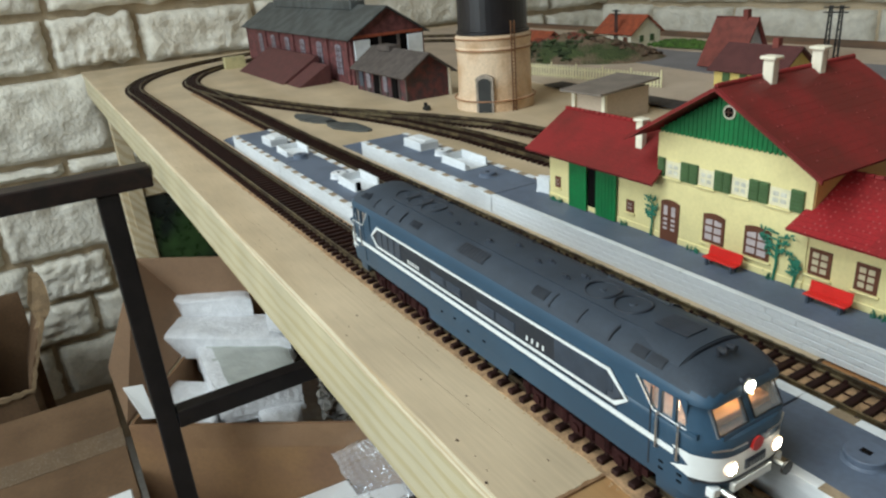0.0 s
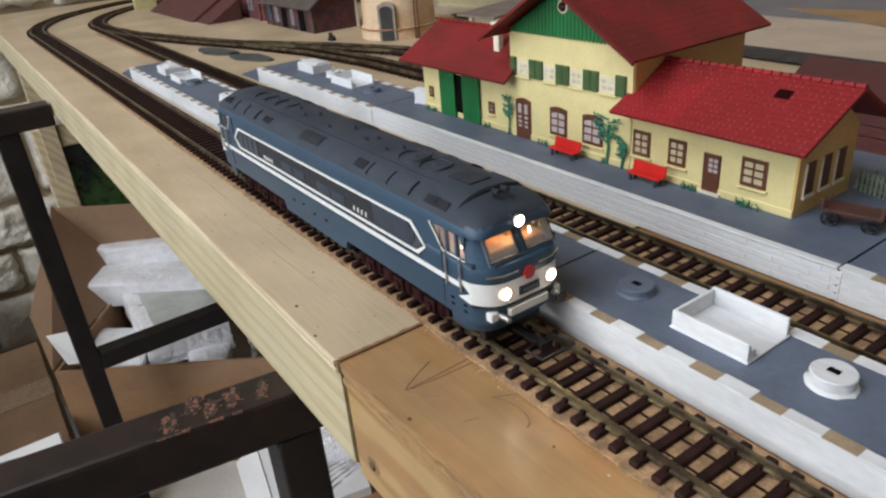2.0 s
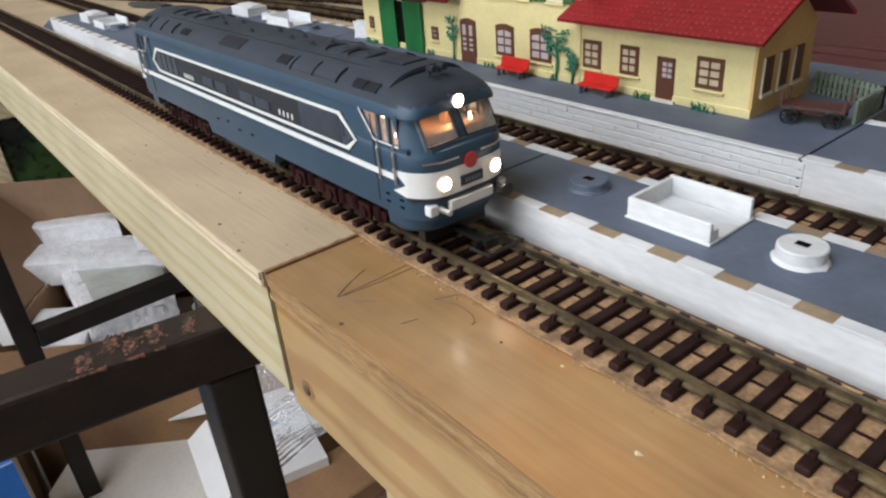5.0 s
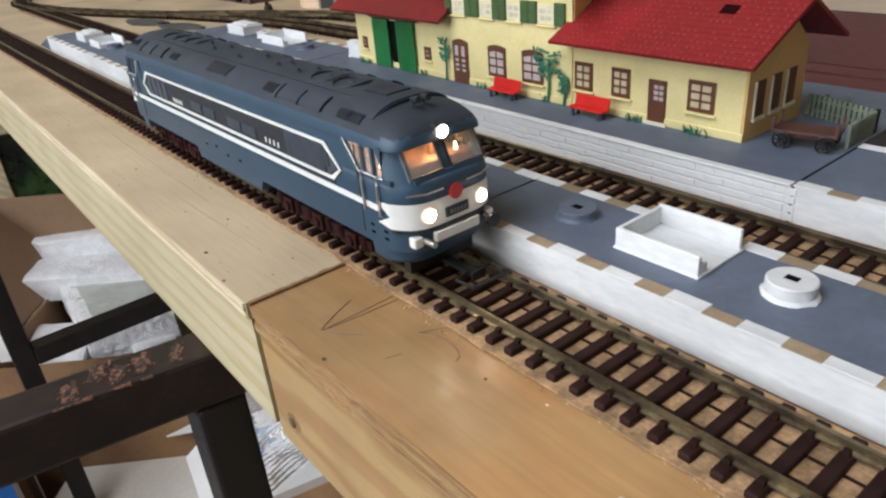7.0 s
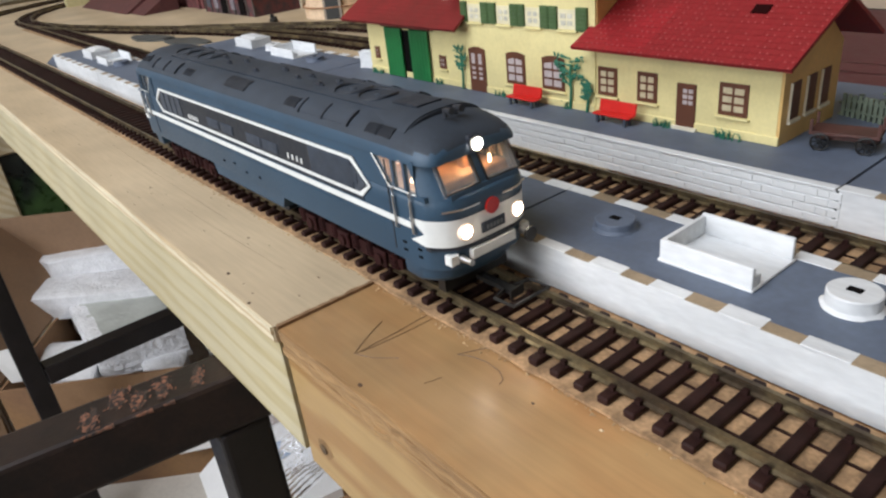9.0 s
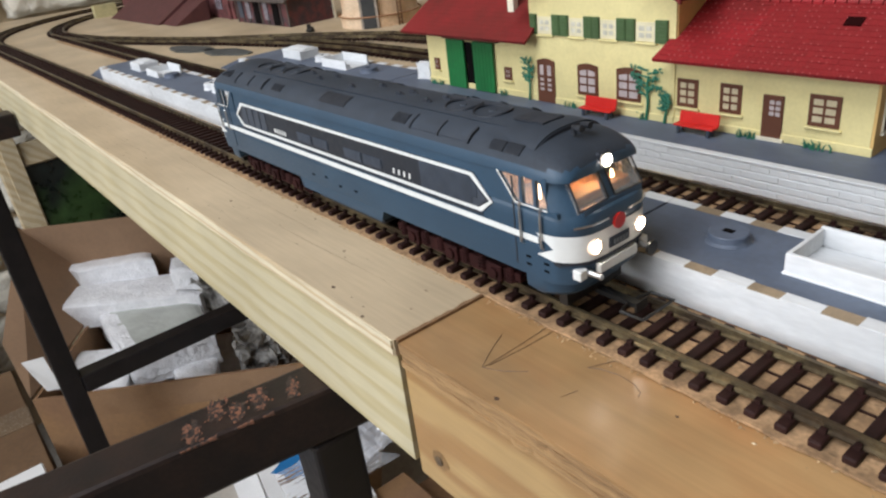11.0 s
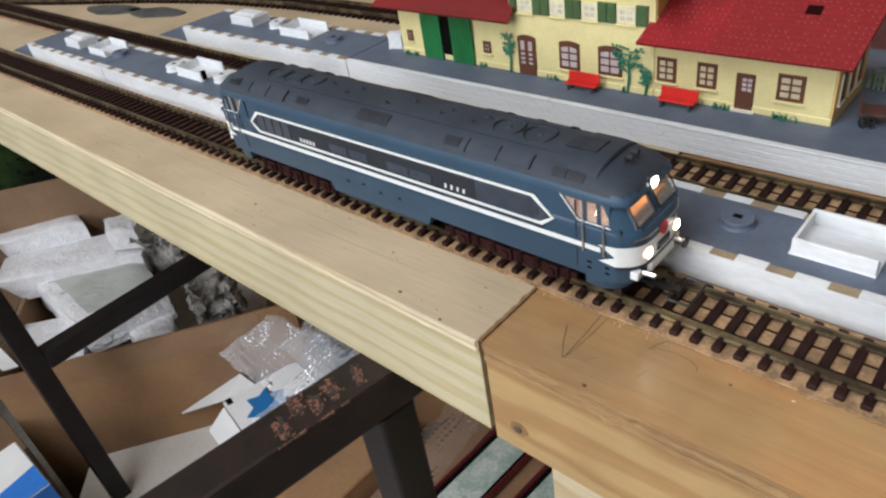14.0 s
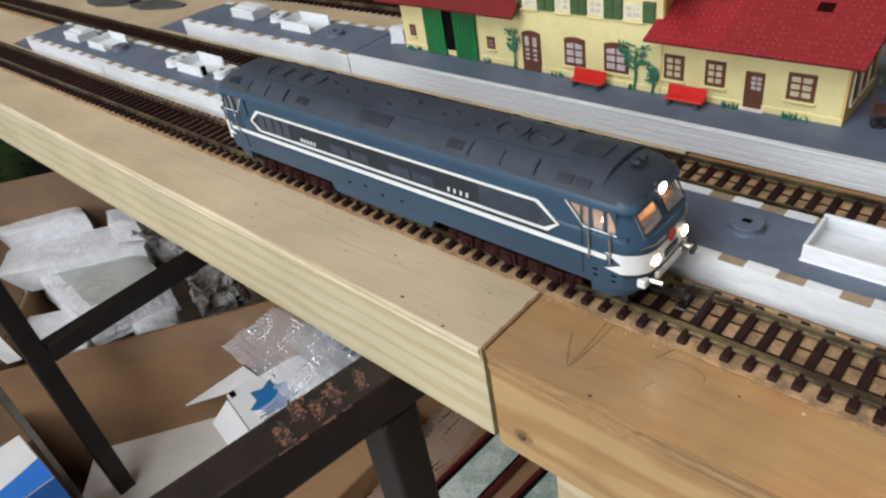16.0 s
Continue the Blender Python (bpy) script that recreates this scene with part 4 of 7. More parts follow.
def roof_point(x, a, lift=0.0):
    """A point of the roof skin; a runs from 0 on one eave to 180 on the other."""
    d = min(0.0372 - x, x - (XF + XR - 0.0372))
    e = max(0.0, min(1.0, d / 0.014))
    k = (1 - (1 - e) ** 2.4) ** (1 / 2.4)
    hw = (HW + 0.0001) * (0.70 + 0.30 * k) + lift
    e2 = max(0.0, min(1.0, d / 0.019))
    h = 0.0016 + 0.0072 * math.sqrt(1 - (1 - e2) ** 2) + lift
    c, s = math.cos(radians(a)), math.sin(radians(a))
    return Vector((x, CY - hw * math.copysign(abs(c) ** 0.75, c), 0.0446 + h * abs(s) ** 0.9))


xs = [mirror_x(v) for v in (0.03715, 0.0368, 0.0361, 0.0350, 0.0334, 0.0312, 0.0280, 0.0240)] + [-0.15 + 0.16 * i / 8 for i in range(9)] + [0.0240, 0.0280, 0.0312, 0.0334, 0.0350, 0.0361, 0.0368, 0.03715]
bm = bmesh.new()
rings = [[roof_point(x, 180 * i / 20) for i in range(21)] for x in xs]
put_loft(bm, rings)
for f in bm.faces:
    if f.calc_center_median().z < 0.0474:
        f.material_index = 1
roof = solid("roof", bm, [M_LROOF, M_LBLUE], loco, "slate grey curved roof", smooth=True)


def roof_patch(name, x0, x1, a0, a1, lift, mat, parent, nx=4, na=4, thick=0.0006, rise=0.0, crown=0.0):
    """A plate that lies on the curved roof; rise: how much higher its end at x1 stands; crown: how far its sides sink in."""
    bm = bmesh.new()
    top = [[bm.verts.new(roof_point(x0 + (x1 - x0) * i / nx, a0 + (a1 - a0) * k / na, lift + rise * i / nx - crown * (1 - math.sin(math.pi * k / na)))) for k in range(na + 1)] for i in range(nx + 1)]
    low = [[bm.verts.new(roof_point(x0 + (x1 - x0) * i / nx, a0 + (a1 - a0) * k / na, lift - thick)) for k in range(na + 1)] for i in range(nx + 1)]
    for i in range(nx):
        for k in range(na):
            bm.faces.new((top[i][k], top[i + 1][k], top[i + 1][k + 1], top[i][k + 1]))
    edge = [(0, k) for k in range(na + 1)] + [(i, na) for i in range(1, nx + 1)] + [(nx, k) for k in range(na - 1, -1, -1)] + [(i, 0) for i in range(nx - 1, 0, -1)]
    for (i, k), (j, l) in zip(edge, edge[1:] + edge[:1]):
        bm.faces.new((top[i][k], top[j][l], low[j][l], low[i][k]))
    return solid(name, bm, mat, parent, smooth=True)


M_RIB = material("roof_rib_grey", (0.034, 0.040, 0.052), 0.6, vary=0.2, scale=200, spec=0.3)
M_GRILLE2 = material("roof_grille", (0.020, 0.024, 0.032), 0.5, vary=0.3, scale=300)
# grilles, panels and ribs on the near and far slopes
for near in (True, False):
    def ang(a0, a1):
        return (a0, a1) if near else (180 - a1, 180 - a0)
    for x0, x1, a, b in ((0.0098, 0.0152, 30, 48), (0.0160, 0.0214, 30, 48), (-0.0362, -0.0290, 34, 54), (-0.0830, -0.0655, 36, 62), (-0.1212, -0.1135, 34, 52), (-0.1720, -0.1640, 40, 62)):
        g = roof_patch("roof_grille", x0, x1, *ang(a, b), 0.00025, M_GRILLE2, loco)
        m = 9
        for k in range(m):
            xa = x0 + (x1 - x0) * (k + 0.25) / m
            roof_patch("grille_slat", xa, xa + (x1 - x0) * 0.35 / m, *ang(a + 1, b - 1), 0.00040, M_RIB, g, 1, 2, 0.0003)
    for x in (-0.0258, -0.0122, 0.0014, -0.1290, -0.1420, -0.1550):
        roof_patch("roof_rib", x - 0.0004, x + 0.0004, *ang(29, 57), 0.0007, M_RIB, loco, 1, 5, 0.0010)
    roof_patch("roof_panel", -0.0254, 0.0010, *ang(31, 60), 0.0003, M_LROOF, loco, 6, 4)
    roof_patch("roof_panel", -0.1546, -0.1294, *ang(31, 60), 0.0003, M_LROOF, loco, 6, 4)
roof_patch("roof_walkway", -0.1500, 0.0120, 70, 110, 0.0004, M_LROOF, loco, 10, 4)
# the hood behind each cab roof swells towards the cab and ends in a curved lip
roof_patch("roof_hood", 0.0030, 0.0250, 46, 134, 0.0003, M_LROOF, loco, 6, 16, 0.0016, rise=0.0010, crown=0.0012)
roof_patch("hood_lip", 0.0249, 0.0254, 47, 133, 0.0009, M_RIB, loco, 1, 16, 0.0014, crown=0.0012)
roof_patch("roof_hood", mirror_x(0.0250), mirror_x(0.0030), 46, 134, 0.0013, M_LROOF, loco, 6, 16, 0.0016, rise=-0.0010, crown=0.0012)
roof_patch("hood_lip", mirror_x(0.0254), mirror_x(0.0249), 47, 133, 0.0009, M_RIB, loco, 1, 16, 0.0014, crown=0.0012)
roof_patch("exhaust_slot", 0.0085, 0.0200, 82, 98, 0.0011, M_RIB, loco, 5, 3, 0.0003, rise=0.0004)


def roof_ring(x, y, r):
    bm = bmesh.new()
    pts = [Vector((x + r * math.cos(k * math.tau / 22), CY + y + r * math.sin(k * math.tau / 22), 0)) for k in range(23)]
    for p in pts:
        p.z = 0.0542 - 0.9 * ((p.y - CY) ** 2) / (2 * 0.017)
    put_tube(bm, pts, 0.00042, 6)
    solid("fan_ring", bm, M_RIB, loco, smooth=True)
    bm = bmesh.new()
    put_cyl(bm, (x, CY + y, 0.0532), 0.0016, 0.0009, 14, 0.0010)
    solid("fan_hub", bm, M_LROOF, loco)


for x in (-0.0040, -0.0170, -0.1480, -0.1360, -0.1240):
    roof_ring(x, 0.0, 0.0058)
for x, y in ((-0.0280, 0.002), (-0.0320, -0.003), (-0.0450, 0.0015), (-0.0480, -0.002), (-0.0640, 0.002), (-0.0950, 0.002), (-0.1000, -0.003), (-0.0750, -0.004), (-0.1120, 0.001)):
    bm = bmesh.new()
    put_box(bm, x - 0.0013, x + 0.0013, CY + y - 0.0006, CY + y + 0.0006, 0.0530, 0.0549, 0.0002)
    put_box(bm, x + 0.0010, x + 0.0024, CY + y - 0.0002, CY + y + 0.0002, 0.0530, 0.0544)
    solid("lifting_lug", bm, M_RIB, loco)
for y in (-0.0022, 0.0012):
    bm = bmesh.new()
    put_cyl(bm, (0.0290, CY + y, 0.0528), 0.0007, 0.0022, 10)
    put_cyl(bm, (0.0286, CY + y, 0.0546), 0.0006, 0.0030, 10, 0.0010, ALONG_X)
    solid("horn", bm, M_GRILLE2, loco)

# ---- side panels and stripes ----
for s in (-1, 1):
    def face(v):
        return CY + s * (HW + v)
    def plate(name, pts, a, b, mat, parent, label=""):
        return prism(name, pts, "y", min(face(a), face(b)), max(face(a), face(b)), mat, parent, label)
    hexa = [(-0.1580, 0.0350), (-0.1510, 0.0411), (0.0042, 0.0417), (0.0117, 0.0346), (0.0068, 0.0306), (-0.1530, 0.0303)]
    panel = plate("side_panel", hexa, -0.0004, 0.0002, M_LDARK, loco, "near black side panel")
    # white outline
    cx, cz = -0.0760, 0.0356
    for i in range(6):
        p, q = Vector(hexa[i]), Vector(hexa[(i + 1) % 6])
        inner = []
        for v in (q, p):
            d = Vector((cx, cz)) - v
            inner.append((v.x + (0.0012 if d.x > 0 else -0.0012), v.y + 0.0010 * (1 if d.y > 0.002 else (-1 if d.y < -0.002 else 0))))
        plate("white_outline", [tuple(p), tuple(q), *inner], 0.0001, 0.0005, M_LWHITE, loco, "white painted outline")
    plate("white_band", [(-0.1800, 0.0266), (0.0285, 0.0270), (0.0285, 0.0287), (-0.1800, 0.0283)], -0.0002, 0.0003, M_LWHITE, loco, "white waist band")
    plate("shadow_groove", [(-0.1600, 0.0290), (0.0070, 0.0294), (0.0070, 0.0300), (-0.1600, 0.0296)], -0.0002, 0.0002, M_LDARK, loco)
    # grilles inside the panel
    g = plate("side_grille", [(-0.0212, 0.0316), (0.0052, 0.0318), (0.0088, 0.0346), (0.0030, 0.0405), (-0.0212, 0.0404)], -0.0001, 0.0003, M_LGRILL, loco, "grey slatted air grille")
    for k in range(11):
        z = 0.0320 + k * 0.00075
        plate("slat", [(-0.0208, z), (0.0054 if 2 < k < 9 else 0.0030, z), (0.0054 if 2 < k < 9 else 0.0030, z + 0.0004), (-0.0208, z + 0.0004)], 0.0002, 0.0006, M_LGRILL, g)
    for k in range(4):
        x = -0.1520 + k * 0.0062
        plate("vent_panel", [(x, 0.0314), (x + 0.0055, 0.0314), (x + 0.0055, 0.0396), (x + 0.001, 0.0396)], 0.0000, 0.0004, M_LGRILL, loco, "grey vent panel")
    for x0, x1 in ((-0.1010, -0.0897), (-0.0885, -0.0775), (-0.0662, -0.0548), (-0.0536, -0.0425)):
        v = plate("louvre_panel", [(x0, 0.0326), (x1, 0.0326), (x1, 0.0362), (x0, 0.0362)], 0.0000, 0.0004, M_LGRILL, loco, "grey louvre panel")
        for k in range(4):
            plate("louvre", [(x0 + 0.0004, 0.0330 + k * 0.0008), (x1 - 0.0004, 0.0330 + k * 0.0008), (x1 - 0.0004, 0.0334 + k * 0.0008), (x0 + 0.0004, 0.0334 + k * 0.0008)], 0.0003, 0.0006, M_LGRILL, v)
    # lettering reduced to plain bars
    for k in range(4):
        x = -0.0362 + k * 0.0029
        plate("letter_bar", [(x, 0.0329), (x + 0.0009, 0.0329), (x + 0.0011, 0.0347), (x + 0.0002, 0.0347)], 0.0001, 0.0004, M_LWHITE, loco)
    for k in range(5):
        x = -0.1212 + k * 0.0022
        plate("number_bar", [(x, 0.0324), (x + 0.0010, 0.0324), (x + 0.0010, 0.0342), (x, 0.0342)], 0.0001, 0.0004, M_LWHITE, loco)
    # small steps and hatches in the skirt
    for x, z in ((-0.0850, 0.0205), (-0.0750, 0.0190), (-0.0400, 0.0265), (-0.0950, 0.0195), (0.0235, 0.0192), (0.0235, 0.0215), (0.0300, 0.0190), (0.0300, 0.0212), (-0.0640, 0.0195)):
        plate("foot_hole", [(x, z), (x + 0.0016, z), (x + 0.0016, z + 0.0006), (x, z + 0.0006)], -0.0001, 0.0002, M_DARK, loco)
    plate("sill_line", [(XD, 0.0250), (0.0210, 0.0254), (0.0210, 0.0256), (XD, 0.0252)], 0.0, 0.00012, M_LBLUE, loco)

# ---- cabs ----
M_CABIN = material("warm_cream_cab", (0.40, 0.25, 0.16), 0.6, vary=0.3, scale=250, bump=0)
M_GLASS = glass("cab_glass", (0.9, 0.85, 0.8), 0.16)
M_BULB = lamp_surface("cab_bulb", (1.0, 0.50, 0.20), 105)
M_BULB_COLD = lamp_surface("headlight_lens", (1.0, 0.86, 0.70), 60)
# weak emission paints the lens's glare on the reflector as a soft edge
M_REFLECTOR = lamp_surface("glowing_reflector", (1.0, 0.74, 0.55), 0.55)
# the rods glow by themselves, for bright patches of bulb light in the windows
M_GUIDE = lamp_surface("glowing_clear_plastic", (1.0, 0.72, 0.45), 9)
M_GREYBAR = material("worn_grey_print", (0.16, 0.17, 0.18), 0.5, vary=0.2, bump=0)
M_LENS_OFF = material("clear_lens", (0.5, 0.5, 0.5), 0.1, vary=0.1, bump=0)
M_BLACK = material("black_plastic", (0.010, 0.010, 0.010), 0.4, vary=0.2, bump=0)


def cab(fore, lit):
    """One driving cab: walls with real window openings, panes, pillars, desk, roof lamp, nose and buffers."""
    def X(v):
        return v if fore else mirror_x(v)
    def bx(name, x0, x1, *rest, **kw):
        a, b = sorted((X(x0), X(x1)))
        return box(name, a, b, *rest, **kw)
    def pr(name, pts, axis, a, b, *rest):
        return prism(name, [(X(u), v) for u, v in pts] if axis in "yz" else pts, axis, a, b, *rest)
    for s in (-1, 1):
        ya, yb = sorted((CY + s * (HW - 0.0012), CY + s * HW))
        pr("cab_side", [(0.0125, 0.0360), (0.0125, 0.0450), (0.0142, 0.0450), (0.0205, 0.0369), (0.0205, 0.0360)], "y", ya, yb, M_LBLUE, loco)
        pr("cab_sill", [(0.0205, 0.0356), (0.0355, 0.0356), (0.0352, 0.0369), (0.0205, 0.0369)], "y", ya, yb, M_LBLUE, loco)
        for x0, w in ((0.0222, 0.0010), (0.0272, 0.0010)):
            bx("window_pillar", x0, x0 + w, ya, yb, 0.0362, 0.0450, M_LBLUE, loco)
        yg = CY + s * (HW - 0.0008)
        pr("side_glass", [(0.0142, 0.0449), (0.0205, 0.0369), (0.0320, 0.0369), (0.0308, 0.0449)], "y", min(yg, yg + 0.0002), max(yg, yg + 0.0002), M_GLASS, loco, "cab side glass")
        # white window surrounds, painting the light that bleeds at the glass edges
        bm = bmesh.new()
        yo = CY + s * (HW + 0.00005)
        put_tube(bm, [(X(0.0142), yo, 0.0448), (X(0.0205), yo, 0.0369), (X(0.0320), yo, 0.0369)], 0.00022, 5)
        solid("bright_edge_trim", bm, M_LWHITE, loco)
        for x in (0.0226, 0.0300):
            bm = bmesh.new()
            yo = CY + s * (HW + 0.0008)
            yi = CY + s * (HW - 0.0002)
            put_tube(bm, [(X(x), yi, 0.0372), (X(x), yo, 0.0370), (X(x), yo, 0.0350), (X(x), yo, 0.0262), (X(x), yi, 0.0256)], 0.00036, 8)
            solid("handrail", bm, M_CHROME, loco, "bright metal handrail")
        bm = bmesh.new()
        put_box(bm, min(X(0.0195), X(0.0200)), max(X(0.0195), X(0.0200)), *sorted((CY + s * (HW - 0.0001), CY + s * (HW + 0.00015))), 0.0185, 0.0440)
        solid("door_joint", bm, M_LDARK, loco)
    # raked front: posts, header, two panes
    def rake(z):
        return 0.0397 - (z - 0.0362) * 0.52
    z0, z1 = 0.0366, 0.0452
    pr("centre_post", [(rake(z0), z0 - 0.0008), (rake(z1), z1), (rake(z1) - 0.0014, z1), (rake(z0) - 0.0014, z0 - 0.0008)], "y", CY - 0.0012, CY + 0.0012, M_LBLUE, loco)
    # rounded corner pillars between the side glass and the windscreen
    for s in (-1, 1):
        rings = []
        for z in (0.0354, 0.0364, 0.0388, 0.0412, 0.0436, 0.0454):
            hw = HW - 0.0002 - 0.02 * (z - 0.0354)
            outer = []
            for k in range(11):
                v = 0.70 + 0.30 * math.sin(k * math.pi / 20)
                outer.append((rake(z) + 0.0003 - 0.0066 * v ** 5, CY + s * v * hw))
            outer.append((0.0316, CY + s * hw))
            inner = [(x - 0.0011, CY + (y - CY) * 0.93) for x, y in reversed(outer)]
            rings.append([Vector((X(x), y, z)) for x, y in outer + inner])
        bm = bmesh.new()
        put_loft(bm, rings)
        solid("corner_pillar", bm, M_LBLUE, loco, smooth=True)
    pr("front_sill", [(rake(z0) + 0.0004, 0.0357), (rake(z0) + 0.0002, 0.0371), (rake(z0) - 0.0016, 0.0371), (rake(z0) - 0.0016, 0.0357)], "y", CY - 0.0116, CY + 0.0116, M_LBLUE, loco)
    for s in (-1, 1):
        a, b = sorted((CY + s * 0.0009, CY + s * 0.0130))
        pr("windscreen", [(rake(z0) - 0.0004, z0), (rake(z1) - 0.0004, z1), (rake(z1) - 0.0006, z1), (rake(z0) - 0.0006, z0)], "y", a, b, M_GLASS, loco, "windscreen pane")
        bm = bmesh.new()
        q = [(X(rake(0.0372)), CY + s * 0.0013, 0.0372), (X(rake(0.0372)), CY + s * 0.0126, 0.0372), (X(rake(0.0446)), CY + s * 0.0122, 0.0446), (X(rake(0.0446)), CY + s * 0.0013, 0.0446)]
        put_tube(bm, q + q[:1], 0.0003, 5)
        solid("windscreen_gasket", bm, M_BLACK, loco)
        bm = bmesh.new()
        put_tube(bm, [(X(XF + 0.0003), CY + s * 0.0040, 0.0331), (X(XF + 0.0001), CY + s * 0.0095, 0.0331), (X(XF - 0.0022), CY + s * 0.0143, 0.0331)], 0.00028, 5)
        solid("chrome_strip", bm, M_CHROME, loco)
    # inside
    bx("cab_floor", 0.0128, 0.0338, CY - 0.0145, CY + 0.0145, 0.0352, 0.0363, M_CABIN, loco)
    bx("rear_bulkhead", 0.0120, 0.0128, CY - 0.0150, CY + 0.0150, 0.0363, 0.0450, M_CABIN, loco)
    bx("driver_desk", 0.0310, 0.0360, CY - 0.0120, CY + 0.0120, 0.0363, 0.0388, M_CABIN, loco, bevel=0.0004)
    bx("driver_seat", 0.0235, 0.0265, CY + 0.0040, CY + 0.0080, 0.0363, 0.0410, M_CABIN, loco, bevel=0.0004)
    if lit:
        bm = bmesh.new()
        g = bmesh.ops.create_icosphere(bm, subdivisions=2, radius=0.0016)
        bmesh.ops.transform(bm, matrix=Matrix.Translation((X(0.0285), CY + 0.0025, 0.0438)), verts=g["verts"])
        solid("cab_bulb", bm, M_BULB, loco, "glowing warm cab bulb")
        for gx, gy, za, zb in ((0.0246, -0.0118, 0.0372, 0.0410), (0.0298, -0.0114, 0.0372, 0.0412), (0.0180, -0.0110, 0.0412, 0.0440), (0.0164, -0.0100, 0.0420, 0.0442), (0.0330, 0.0075, 0.0378, 0.0408)):
            bm = bmesh.new()
            put_tube(bm, [(X(gx), CY + gy, za), (X(gx), CY + gy + 0.0004, (za + zb) / 2), (X(gx - 0.0003), CY + gy + 0.0005, zb)], 0.0006, 7, 0.0003)
            solid("light_guide", bm, M_GUIDE, loco, "clear plastic light guide given its own glow")
    # roof headlight
    bm = bmesh.new()
    d = 1 if fore else -1
    turn = Matrix.Rotation(radians(90 * d), 4, "Y")
    put_box(bm, *sorted((X(0.0310), X(0.0374))), CY - 0.0024, CY + 0.0024, 0.0447, 0.0490, 0.0005)
    hs = solid("headlight_housing", bm, M_LDARK, loco)
    bm = bmesh.new()
    put_cyl(bm, (X(0.0371), CY, 0.0468), 0.0016, 0.0008, 18, turn=turn)
    solid("upper_headlight", bm, M_BULB_COLD if lit else M_LENS_OFF, hs, "bright upper headlight")
    bm = bmesh.new()
    ringp = [(X(0.0378), CY + 0.0018 * math.cos(k * math.tau / 18), 0.0468 + 0.0018 * math.sin(k * math.tau / 18)) for k in range(19)]
    put_tube(bm, ringp, 0.00025, 5)
    solid("lamp_rim", bm, M_CHROME, hs)
    # white nose band wrapped round the front, with pointed ends
    def nose(zl, zh, off, x_end, teeth):
        bmn = bmesh.new()
        pts = end_curve(XF + off, HW + off, 0.0075, 1, 30)
        side = [(x_end, CY - HW - off)] + pts + [(x_end, CY + HW + off)]
        lo = [bmn.verts.new((X(x), y, zl)) for x, y in side]
        hi = [bmn.verts.new((X(x), y, zh)) for x, y in side]
        for i in range(len(side) - 1):
            bmn.faces.new((lo[i], lo[i + 1], hi[i + 1], hi[i]))
        if teeth:
            for s, i in ((-1, 0), (1, len(side) - 1)):
                y = CY + s * (HW + off)
                for za, zb, tip in ((zl, zl + 0.0034, zl + 0.0006), (zh - 0.0038, zh, zh - 0.0006)):
                    f = [bmn.verts.new((X(x_end), y, za)), bmn.verts.new((X(x_end), y, zb)), bmn.verts.new((X(x_end - 0.0058), y, tip))]
                    bmn.faces.new(f)
        return bmn
    solid("nose_band", nose(0.0232, 0.0306, 0.00025, 0.0335, True), M_LWHITE, loco, "cream white nose band", smooth=True)
    solid("nose_groove", nose(0.0222, 0.0232, 0.0002, 0.0360, False), M_LDARK, loco)
    for s in (-1, 1):
        bm = bmesh.new()
        put_cyl(bm, (X(XF - 0.0012), CY + s * 0.0090, 0.0268), 0.0022, 0.0016, 28, turn=turn)
        lamp = solid("headlight", bm, M_REFLECTOR if lit else M_LGRILL, loco, "round headlight, lit", smooth=True)
        bm = bmesh.new()
        put_cyl(bm, (X(XF + 0.0004), CY + s * 0.0090, 0.0268), 0.0017, 0.0005, 28, 0.0009, turn=turn)
        solid("lens", bm, M_BULB_COLD if lit else M_LENS_OFF, lamp)
        # buffer: plate, sleeve, head
        bm = bmesh.new()
        put_box(bm, *sorted((X(XF - 0.0036), X(XF - 0.0008))), CY + s * 0.0126 - 0.0015, CY + s * 0.0126 + 0.0015, 0.0181, 0.0211, 0.0003)
        bp = solid("buffer_plate", bm, M_LWHITE, loco, "white buffer plate")
        bm = bmesh.new()
        put_cyl(bm, (X(XF - 0.0008), CY + s * 0.0106, 0.0197), 0.0010, 0.0034, 18, 0.0007, turn=turn)
        solid("buffer_sleeve", bm, M_CHROME, bp, "bright buffer sleeve")
        bm = bmesh.new()
        put_cyl(bm, (X(XF + 0.0026), CY + s * 0.0106, 0.0197), 0.0008 if s < 0 else 0.0021, 0.0008, 22, turn=turn)
        solid("buffer_head", bm, M_CHROME if s < 0 else M_BLACK, bp, "bare buffer stub" if s < 0 else "round black buffer head")
    bx("bumper_beam", XF - 0.002, XF + 0.0005, CY - 0.0078, CY + 0.0078, 0.0184, 0.0214, M_LWHITE, loco, bevel=0.0003)
    bm = bmesh.new()
    put_cyl(bm, (X(XF), CY, 0.0312), 0.0022, 0.0008, 20, turn=turn)
    solid("nose_emblem", bm, M_RED, loco, "round red emblem")
    pl = bx("number_plate", XF - 0.0004, XF + 0.0006, CY - 0.0040, CY + 0.0040, 0.0246, 0.0274, M_LGRILL, loco)
    bx("plate_field", XF + 0.0005, XF + 0.0008, CY - 0.0035, CY + 0.0035, 0.0249, 0.0271, M_LDARK, pl)
    for k in range(5):
        y = CY - 0.0026 + k * 0.0012
        bx("plate_bar", XF + 0.0008, XF + 0.0010, y, y + 0.0007, 0.0254, 0.0266, M_GREYBAR, pl)
    # coupler loop
    bm = bmesh.new()
